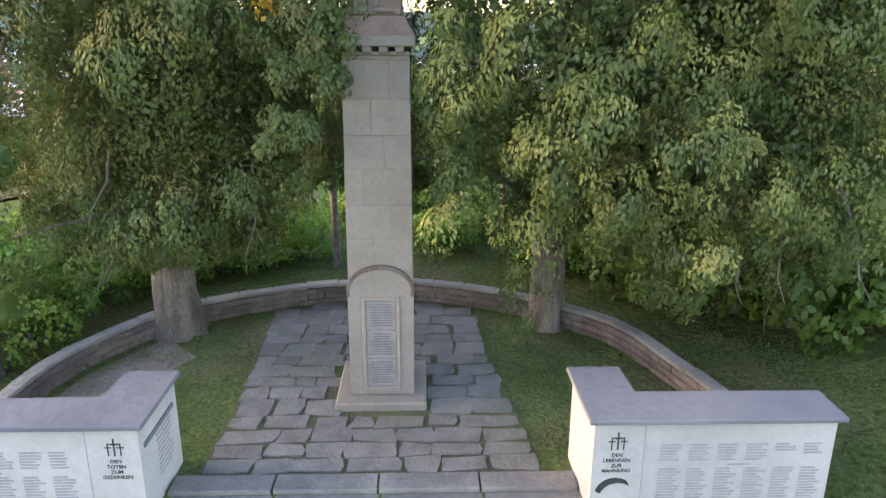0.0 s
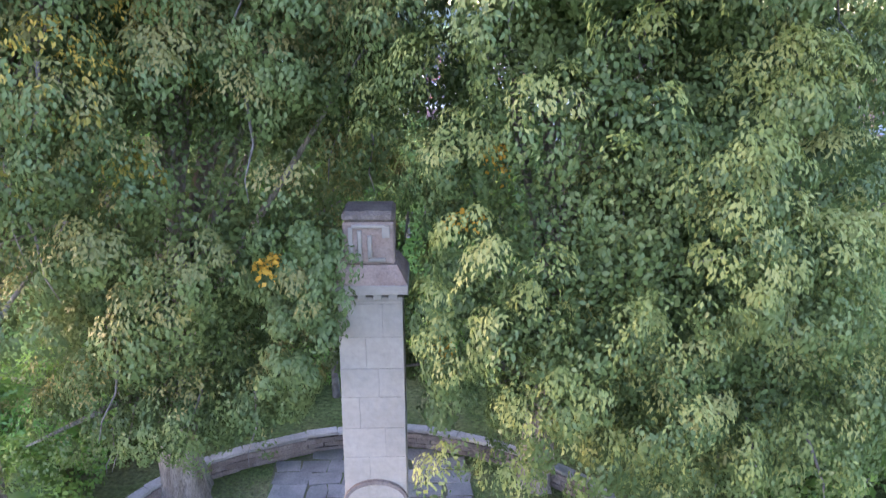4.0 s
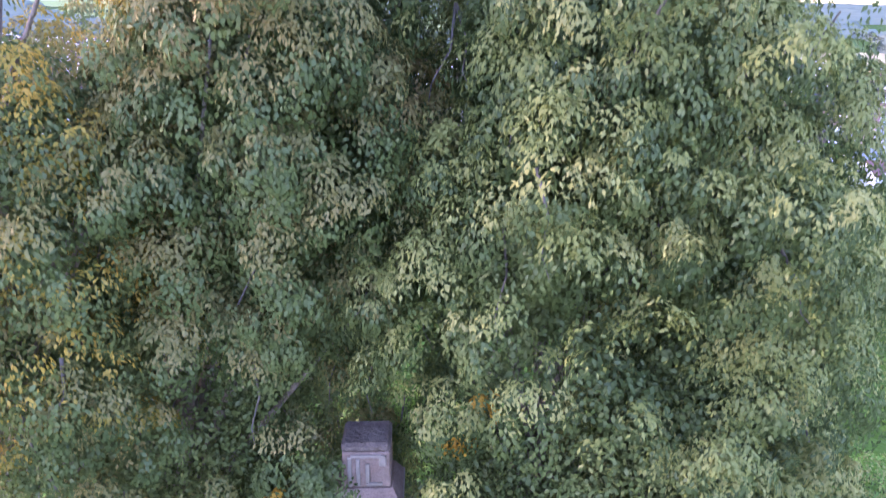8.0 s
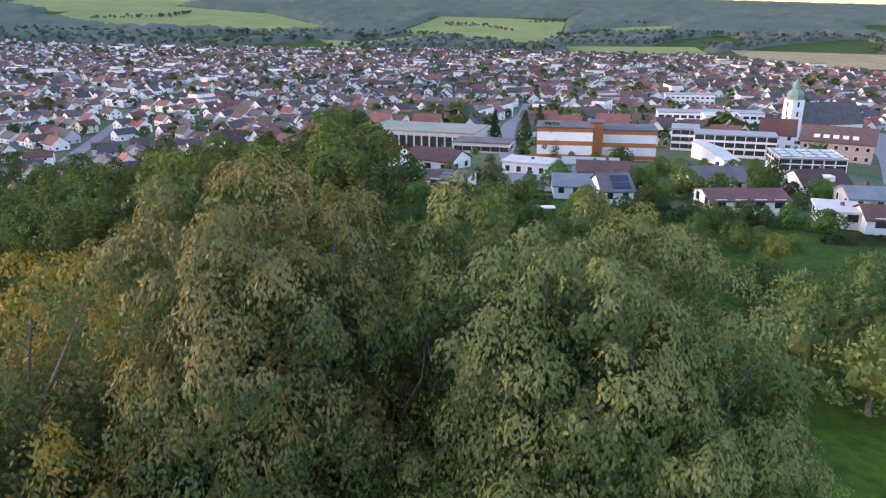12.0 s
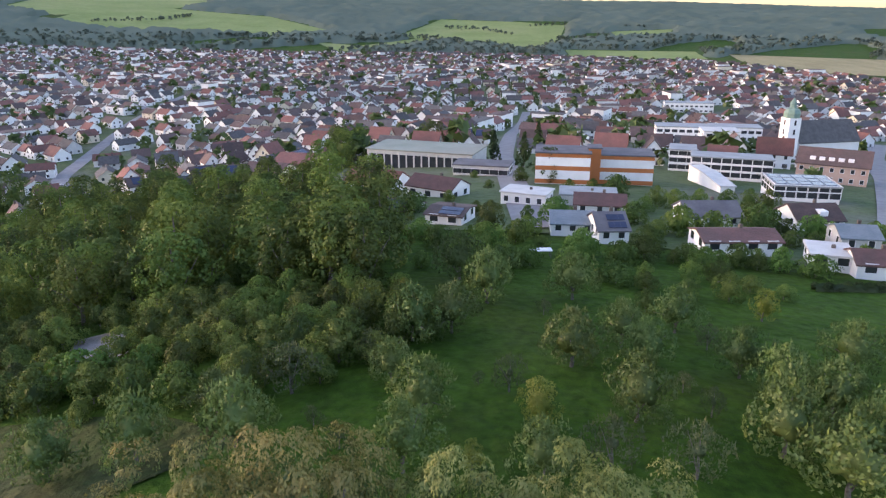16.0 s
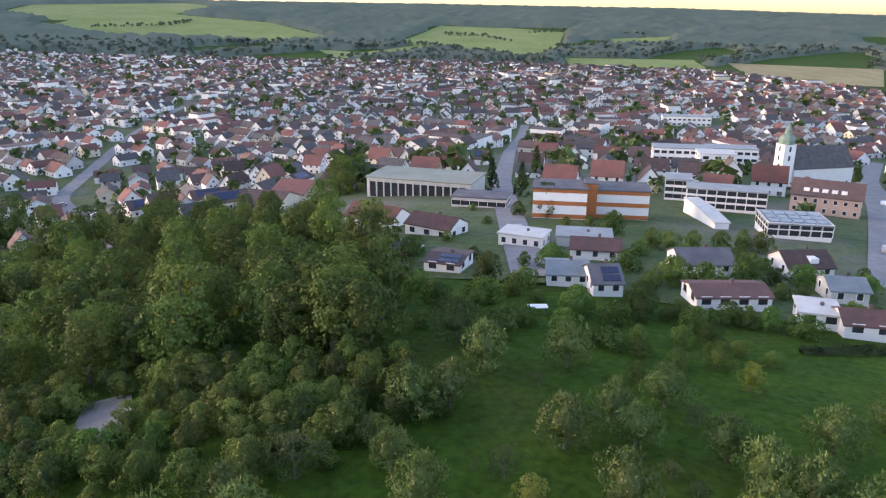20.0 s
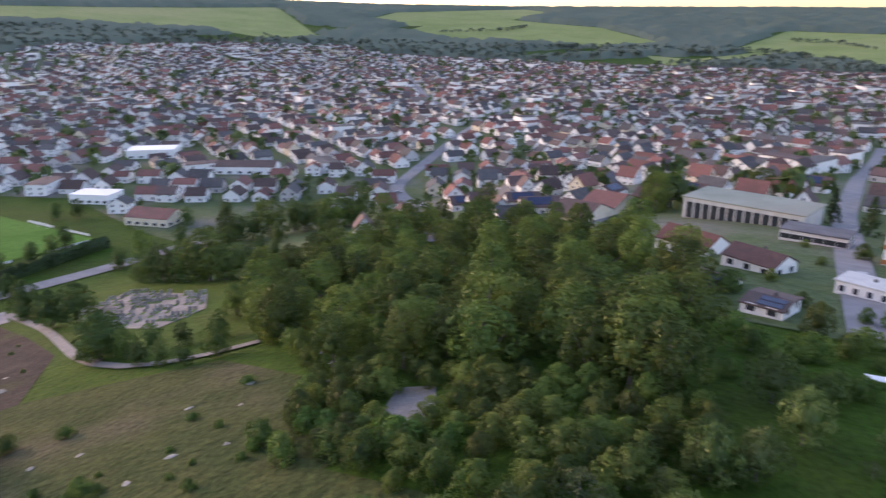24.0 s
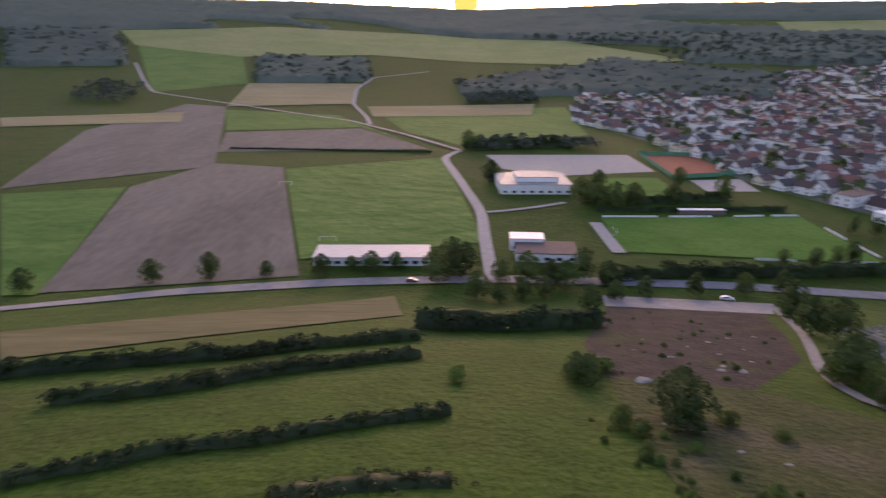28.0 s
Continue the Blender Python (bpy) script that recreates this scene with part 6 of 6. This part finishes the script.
for k, (line, hi, wd) in enumerate((
        ([(-118, -90), (-126, -74), (-133, -53), (-145, -36), (-156, -14)], 4.2, 3.4), ([(-101, -70), (-107, -54), (-121, -38), (-135, -13)], 3.4, 3.0), ([(-69, -57), (-73, -50), (-79, -42), (-82, -32), (-88, -22), (-95, -7)], 2.6, 2.4),
        ([(-171, -15), (-169, 8), (-174, 25), (-177, 33)], 8.0, 6.0), ([(-249, 50), (-257, 81), (-258, 125), (-263, 168)], 7.0, 4.0), ([(-65, -26), (-68, -17), (-69, -7)], 1.6, 4.0),
        ([(-385, 70), (-383, 105), (-391, 150)], 7.0, 5.0), ([(-560, -180), (-552, -20)], 2.5, 1.5), ([(-362, 72), (-366, 172)], 4.0, 2.5), ([(42, 71), (52, 73), (62, 76)], 1.6, 1.2), ([(-568, 8), (-580, 50), (-590, 95)], 11, 9), ([(-440, 20), (-436, 30)], 9, 5))):
    hedge(line, hi, wd, "dense dark green field hedge", 100 + k)
rng = random.Random(55)
for x, y, s in ((-244, -115, 1.25), (-248, -95, 1.15), (-252, -75, 0.7), (-231, -155, 1.1), (-256, -55, 1.0), (-262, -44, 0.7), (-259, -36, 1.1), (-264, -27, 0.8), (-247, -11, 1.5), (-254, -4, 1.4), (-262, 0, 1.5), (-268, -5, 1.4), (-225, 3, 1.2), (-248, 13, 1.1), (-245, 22, 1.3), (-220, 10, 0.8), (-225, 18, 0.9), (-226, 26, 0.9), (-242, 36, 1.2), (-245, 31, 1.1),
                (-252, 44, 1.3), (-245, 52, 1.1), (-225, 50, 0.8), (-232, 62, 0.9), (-234, 80, 0.9), (-236, 98, 0.9), (-237, 112, 1.0), (-442, 21, 1.5), (-381, 67, 1.6), (-369, 83, 1.6), (-378, 95, 1.5), (-428, 86, 1.3), (-430, 136, 1.3), (-391, 149, 1.5), (-383, 118, 1.4), (-375, 75, 1.5),
                (-89, 26, 1.0), (-119, 66, 1.2), (-124, 70, 1.1), (-167, 92, 1.2), (-172, 88, 1.1), (-204, 99, 1.2), (-114, 17, 0.7), (-118, 16, 0.6), (-200, 36, 1.0), (-572, 10, 1.8), (-575, 20, 1.4)):
    plant("darkround", x, y, s * 0.95)
for x, y, s in ((-198, 135, 1.2), (-191, 134, 1.3), (-184, 133, 1.4), (-177, 132, 1.3), (-170, 131, 1.45), (-164, 130, 1.3), (-159, 130, 1.4), (-152, 130, 1.2), (-147, 131, 1.25), (-141, 132, 1.1), (-219, 194, 1.4), (-215, 197, 1.3), (-210, 201, 1.5), (-204, 205, 1.4), (-198, 213, 1.5), (-192, 213, 1.4), (-187, 215, 1.5), (-181, 214, 1.4), (-175, 214, 1.5), (-170, 216, 1.4), (-165, 217, 1.3),
                (-135, 137, 0.8), (-120, 134, 0.9), (-106, 131, 0.8), (-199, 95, 0.7), (-103, 63, 0.5), (-97, 63, 0.5), (-92, 64, 0.5), (-88, 68, 0.5), (-112, 67, 0.55), (-108, 70, 0.6), (-104, 74, 0.6), (-98, 78, 0.6), (-100, 90, 0.7), (-108, 92, 0.7), (-258, 207, 1.0), (-249, 223, 1.0), (-242, 238, 0.9), (-161, 228, 0.9), (-136, 206, 0.9), (-271, 128, 0.8), (-273, 142, 0.9), (-275, 158, 1.0), (-272, 150, 0.9),
                (-322, 184, 0.9), (-317, 192, 1.0), (-230, 150, 1.0), (-236, 165, 1.0), (-228, 178, 1.1), (-210, 150, 0.9), (-213, 168, 1.0), (-205, 182, 1.1), (-190, 160, 0.8), (-178, 172, 0.8), (-160, 160, 0.8), (-150, 178, 0.9), (-186, 190, 0.9), (-168, 196, 0.9), (-142, 165, 0.8)):
    plant("dark" if rng.random() < 0.8 else "tall", x, y, s)
for x, y in ((-89, 84), (-88, 90), (-127, 72), (-51, 50), (-66, 81), (-81, 74), (-79, 80), (-76, 78), (-121, 65), (-41, 155), (31.2, 57.9)):
    plant("yellow", x, y, rng.uniform(0.7, 1.0))
for x, y, k, z in ((-60.2, 25.2, "round", 0.52), (-96.4, 27.4, "darkround", 0.95), (-89.9, 17.3, "bush", 1.0), (-86.2, 19.1, "bush", 0.7), (-114.8, -5.7, "bush", 1.1), (-121.6, 19.1, "bush", 1.4), (-119, 16, "bush", 1.0), (-124, 23, "bush", 1.0), (-51.4, 41.2, "bush", 1.0), (-51.4, 46.4, "round", 0.45), (-48, 45, "bush", 1.0), (-67.9, 45.2, "bush", 0.4), (-85, 37.8, "bush", 0.6), (-90.6, 32.7, "bush", 0.8), (-45.8, 38.3, "bush", 1.0),
                   (-40.9, 40.4, "bush", 1.2), (-43.4, 48.3, "round", 0.5), (-124.6, 70, "yellow", 1.0), (-35.8, 43.1, "bush", 1.2), (-61.5, 43.9, "bush", 0.35), (-51, 27.7, "bush", 0.35), (-79.5, 24.1, "bush", 0.5), (-58, 60, "round", 0.4), (-62.8, 37.2, "bush", 0.3), (-64.4, 66.5, "round", 0.45), (-69.6, 57.1, "bush", 0.5), (-39.5, 44.1, "bush", 1.1), (-34.1, 42.7, "bush", 1.2), (-65.2, 69.7, "yellow", 0.5), (-47, 41, "yellow", 0.35), (-184, 31, "yellow", 0.95)):
    plant(k, x, y, z)
for j in range(30):       # low brush along the edge of the dry slope
    t = rng.random()
    plant("bush", -92 + 44 * t + rng.gauss(0, 3), 18 + 18 * t * t + rng.gauss(0, 3), rng.uniform(0.18, 0.5))
for x, y in ((-50, 225), (-72, 340), (-47, 215), (-52, 235), (-44, 228), (20, 262), (-20, 250), (3, 215), (12, 200)):
    plant("cone" if rng.random() < 0.5 else "tall", x, y, rng.uniform(0.9, 1.2))

# trees and shrubs round the houses at the foot of the meadow
for x, y, k, s in ((2.6, 97.5, "round", 1.0), (24.5, 84.5, "round", 0.95), (16.6, 163, "tall", 0.75), (9.7, 162, "round", 0.8), (35.9, 129, "round", 0.75), (38.8, 126.5, "round", 0.8), (44.8, 131, "round", 0.78), (50.7, 131.5, "round", 0.75), (55.5, 132.5, "round", 0.75), (58.2, 130, "round", 0.8),
                   (32, 121, "round", 0.6), (41, 122, "round", 0.55), (49.8, 117.3, "round", 0.7), (53, 113.7, "round", 0.5), (51, 103, "round", 0.6), (56.3, 104, "bush", 1.2), (48.8, 95, "round", 0.6), (52.2, 95, "round", 0.55), (45, 93, "round", 0.5), (67.7, 121, "yellow", 0.5),
                   (30, 82.5, "bush", 1.0), (33.6, 80.6, "round", 0.5), (36.6, 81.5, "bush", 1.1), (39.6, 83, "round", 0.6), (43, 84, "round", 0.5), (41.5, 80, "bush", 1.1), (27.5, 80.5, "round", 0.5), (31, 78, "bush", 1.2), (24, 79, "round", 0.5), (20, 78, "bush", 1.2), (-16, 84, "round", 0.8),
                   (-4.8, 85, "bush", 1.3), (1.9, 85.5, "bush", 1.4), (10.2, 87, "round", 0.5), (15.5, 83, "bush", 1.3), (6.5, 90, "bush", 1.1), (-8, 92, "bush", 1.2), (-12, 97, "round", 0.6), (8.5, 95, "bush", 0.9), (9, 108, "round", 0.5), (27, 108, "bush", 1.2), (14, 108, "bush", 1.2), (0, 112, "round", 0.5),
                   (29, 98, "round", 0.6), (33, 100, "bush", 1.3), (47, 104, "bush", 1.3), (38, 98, "bush", 1.2), (43, 100, "round", 0.5), (-20, 112, "round", 0.7), (-6, 128, "round", 0.5), (-21, 133, "round", 0.55), (-38, 146, "round", 0.8), (60, 88, "round", 0.5), (45, 77.5, "bush", 1.2), (55, 86, "bush", 1.0),
                   (27, 92, "bush", 1.0), (-12, 116, "bush", 1.2), (64, 100, "bush", 1.2), (20, 145, "round", 0.55), (26, 150, "round", 0.6), (30, 142, "bush", 1.3), (2, 150, "round", 0.5), (-2, 170, "round", 0.5), (33, 158, "round", 0.6), (70, 112, "round", 0.5), (8, 76, "bush", 1.0), (-1, 77, "bush", 1.2), (4, 71, "bush", 1.3), (13, 73, "bush", 1.2), (18, 69, "bush", 1.1), (22, 72, "round", 0.5)):
    plant(k, x, y, s * (1.25 if y > 92 else 0.95))

# ---- small things of the grounds ----
M.update(
    carpaint=material("car_paint", (0.35, 0.36, 0.38), (0.4, 0.41, 0.43), 2, 0.3, spec=0.6, each=0.9),
    white_paint=material("white_car_paint", (0.75, 0.75, 0.76), (0.8, 0.8, 0.8), 2, 0.3, spec=0.6),
    rubber=material("tyre_rubber", (0.02, 0.02, 0.02), (0.03, 0.03, 0.03), 5, 0.9),
    board=material("white_board", (0.7, 0.7, 0.7), (0.78, 0.78, 0.77), 0.5, 0.6, fine=0.05),
    netting=material("green_fence_netting", (0.05, 0.2, 0.12), (0.07, 0.25, 0.15), 0.5, 0.8),
    limestone=material("pale_limestone", (0.24, 0.225, 0.2), (0.33, 0.315, 0.285), 1.0, 0.9, 0.5, fine=0.15, each=0.15),
    granite=material("gravestone_granite", (0.17, 0.17, 0.175), (0.27, 0.27, 0.265), 2.0, 0.5, fine=0.1, each=0.4),
)


def car_proto(paint, label):
    car = tagged(empty("car"), label, "car")
    bm = bmesh.new()
    side = [(-2.1, 0.3), (2.1, 0.3), (2.15, 0.65), (1.95, 0.85), (1.05, 0.95), (0.5, 1.42), (-1.2, 1.45), (-1.9, 0.98), (-2.15, 0.9)]
    prism(bm, side, -0.86, 0.86)
    bmesh.ops.transform(bm, matrix=Matrix.Rotation(radians(90), 4, "X"), verts=bm.verts)
    bmesh.ops.bevel(bm, geom=list(bm.edges), offset=0.07, segments=2, affect="EDGES")
    part("body", bm, M[paint], car)
    for s in (-1, 1):
        bm = bmesh.new()
        prism(bm, [(-1.6, 1.0), (0.85, 1.0), (0.42, 1.36), (-1.15, 1.38)], 0.85, 0.875)
        bmesh.ops.transform(bm, matrix=Matrix.Rotation(radians(90), 4, "X") @ Matrix.Diagonal((1, 1, s, 1)), verts=bm.verts)
        part("side_window", bm, M["glass"], car)
        for x in (-1.3, 1.3):
            bm = bmesh.new()
            bmesh.ops.create_cone(bm, cap_ends=True, segments=14, radius1=0.32, radius2=0.32, depth=0.22, matrix=Matrix.Translation((x, s * 0.78, 0.32)) @ Matrix.Rotation(radians(90), 4, "X"))
            wheel = part("wheel", bm, M["rubber"], car)
    return car


white_car, grey_car = car_proto("white_paint", "white parked car on the car park"), car_proto("carpaint", "parked car beside a town street")


def on_land(x, y, rot, up=0.0):
    return Matrix.Translation((x, y, float(land(x, y)) + up)) @ Matrix.Rotation(radians(rot), 4, "Z")


white_car.matrix_basis = on_land(-228, 89, 80, 0.27)
grey_car.matrix_basis = on_land(-104, 178, 55, 0.5)
for x, y, rot, c in ((-112, 186, 55, 0), (-121, 203, 58, 1), (-150, 246, 57, 0), (-162, 262, 50, 1), (-205, 306, 45, 0), (78, 118, 62, 1), (88, 139, 60, 0), (103, 165, 62, 0), (130, 220, 65, 1), (-63, 230, 88, 0), (-61, 262, 90, 1), (9, 140, 90, 0), (-246, -20, 85, 0), (-250, 60, 92, 0)):
    copy_thing(white_car if c else grey_car, on_land(x, y, rot, 0.5))["label"] = "parked car beside a town street"
# boards round the pitch, goals, shelter
boards = [((-349, 72), (-350, 100)), ((-350, 106), (-351, 128)), ((-352, 140), (-354, 156)), ((-354, 160), (-355, 174)), ((-283, 174), (-300, 174)), ((-310, 174.5), (-330, 175)), ((-276, 150), (-275, 168)), ((-279, 120), (-277, 136))]
for (x0, y0), (x1, y1) in boards:
    n = math.hypot(x1 - x0, y1 - y0)
    ob = tagged(link_mesh("pitch_board", bm_mesh("pitch_board", block(0, n, -0.06, 0.06, 0.05, 1.0, 0.01)), M["board"]), "white advertising board beside the football pitch", "board", "pitch boards")
    ob.matrix_basis = on_land(x0, y0, math.degrees(math.atan2(y1 - y0, x1 - x0)), 0.2)


def goal(x, y, rot):
    g = tagged(empty("goal", on_land(x, y, rot, 0.3)), "white football goal on the pitch", "goal", "goals")
    for px in (-3.66, 3.66):
        part("post", tube(bmesh.new(), [(px, 0, 0), (px, 0, 2.44)], [0.07, 0.07], 6), M["board"], g)
        part("stay", tube(bmesh.new(), [(px, 0, 2.44), (px, 1.6, 0)], [0.04, 0.04], 5), M["board"], g)
    part("crossbar", tube(bmesh.new(), [(-3.7, 0, 2.44), (3.7, 0, 2.44)], [0.07, 0.07], 6), M["board"], g)


goal(-318, 71, 180), goal(-314, 172, 0), goal(-420, -105, 90), goal(-300, -60, 100)
shelter = tagged(empty("shelter", on_land(-358, 125, 91)), "low dugout shelter with a pale roof beside the pitch", "shelter")
part("roof", block(-12, 12, -2, 2, 2.6, 2.8, 0.03), M["board"], shelter)
part("back_wall", block(-12, 12, -1.9, -1.75, 0, 2.6), M["rubble"], shelter)
for x in (-11, -4, 4, 11):
    part("post", block(x - 0.08, x + 0.08, 1.7, 1.86, 0, 2.6), M["board"], shelter)
# tennis court fence
court = [(-548, 142), (-542, 188), (-465, 184), (-451, 139)]
fence = tagged(empty("court_fence"), "green netting fence round the tennis courts", "fence")
for (x0, y0), (x1, y1) in zip(court, court[1:] + court[:1]):
    n = math.hypot(x1 - x0, y1 - y0)
    part("netting", block(0, n, -0.03, 0.03, 0.3, 3.2), M["netting"], fence).matrix_basis = on_land(x0, y0, math.degrees(math.atan2(y1 - y0, x1 - x0)))
# cemetery plots
yard = [(-188, 122), (-141, 113), (-126, 99), (-125, 84), (-150, 86), (-178, 98)]
draped("cemetery_ground", yard, M["grit"], 0.2, 6, "pale gravel ground of the cemetery", "cemetery")
stone = tagged(empty("grave"), "grey gravestone with a kerbed planted plot", "grave", "graves")
part("headstone", block(-0.4, 0.4, 0.8, 1.0, 0, 1.1, 0.04), M["granite"], stone)
part("kerb", block(-0.5, 0.5, -1.0, 0.8, 0, 0.18, 0.03), M["limestone"], stone)
part("planting", block(-0.38, 0.38, -0.85, 0.7, 0.18, 0.32, 0.05), M["bush"], stone)
made = 0
for i in range(40):
    for j in range(18):
        x, y = -190 + i * 1.9 + 0.4 * j, 80 + j * 3.3
        if made < 150 and i % 7 and inside(yard, x, y) and rng.random() < 0.62:
            m = on_land(x, y, 20 + rng.uniform(-3, 3), 0.18)
            if made:
                copy_thing(stone, m)
            else:
                stone.matrix_basis = m
            made += 1
# low scrub on the cleared slope
scrub_at = [(-212, 44), (-209, 92), (-170, 80), (-138, 68), (-112, 46), (-120, 22), (-150, 24)]
made = 0
while made < 34:
    x, y = rng.uniform(-205, -115), rng.uniform(25, 88)
    if inside(scrub_at, x, y) and rng.random() < 0.3 + 0.7 * (x + 205) / 90:
        plant("bush", x, y, rng.uniform(0.12, 0.4))
        made += 1
# pale rocks and rubble on the bare slope
def rock(x, y, s):
    bm = bmesh.new()
    bmesh.ops.create_icosphere(bm, subdivisions=2, radius=s)
    for v in bm.verts:
        k = 1 + 0.45 * noise.noise(v.co * (1.3 / s) + Vector((x, y, 0)))
        v.co = Vector((v.co.x * k * 1.4, v.co.y * k, v.co.z * k * 0.5))
    ob = tagged(link_mesh("rock", bm_mesh("rock", bm), M["limestone"]), "pale limestone block lying on the slope", "rock", "slope rocks")
    ob.matrix_basis = on_land(x, y, rng.uniform(0, 180), 0.1 * s)


for x, y, s in ((-66, 70, 0.9), (-61, 66, 0.8), (-58, 63, 1.0), (-56, 59, 0.8), (-51, 55, 0.9), (-116, 28, 2.0), (-125, 50, 1.4), (-138, 40, 1.1), (-61, 36, 0.9), (-69, 57, 1.0), (-61, 30, 0.8), (-91, 24, 0.9), (-126, 46, 1.2), (-130, 48, 0.9), (-80, 30, 0.8), (-76, 34, 0.7), (-103, 27, 1.0), (-108, 30, 0.8), (-72, 48, 0.7), (-64, 50, 0.6), (-56, 40, 0.7), (-88, 28, 0.6), (-150, 48, 0.7), (-156, 55, 0.9), (-148, 60, 0.6), (-162, 62, 0.8), (-170, 58, 0.6), (-142, 52, 0.8), (-135, 56, 0.7), (-165, 70, 0.7), (-158, 40, 0.6), (-145, 34, 0.7)):
    rock(x, y, s * 0.6)
# white trestle shelter in the orchard
tent = tagged(empty("garden_table", on_land(9.7, 81, 6)), "white covered garden table standing in the orchard grass", "table")
part("cover", block(-1.5, 1.5, -0.7, 0.7, 1.0, 1.14, 0.04), M["board"], tent)
for x in (-1.3, 1.3):
    for y in (-0.55, 0.55):
        part("leg", block(x - 0.05, x + 0.05, y - 0.05, y + 0.05, -0.2, 1.0), M["twig"], tent)

# the setting sun itself, on the western skyline
bm = bmesh.new()
bmesh.ops.create_icosphere(bm, subdivisions=3, radius=75)
glow = bpy.data.materials.new("sun_fire")
glow.use_nodes = True
gn = glow.node_tree.nodes
fire = gn.new("ShaderNodeEmission")
fire.inputs[0].default_value, fire.inputs[1].default_value = (1.0, 0.46, 0.09, 1), 0.8
glow.node_tree.links.new(fire.outputs[0], gn["Material Output"].inputs[0])
disc = tagged(link_mesh("setting_sun", bm_mesh("setting_sun", bm), glow), "glowing orange setting sun on the skyline", "sun", kind="structure")
disc.location = (-4300, 97, 35 + 4300 * math.tan(radians(2.4)))
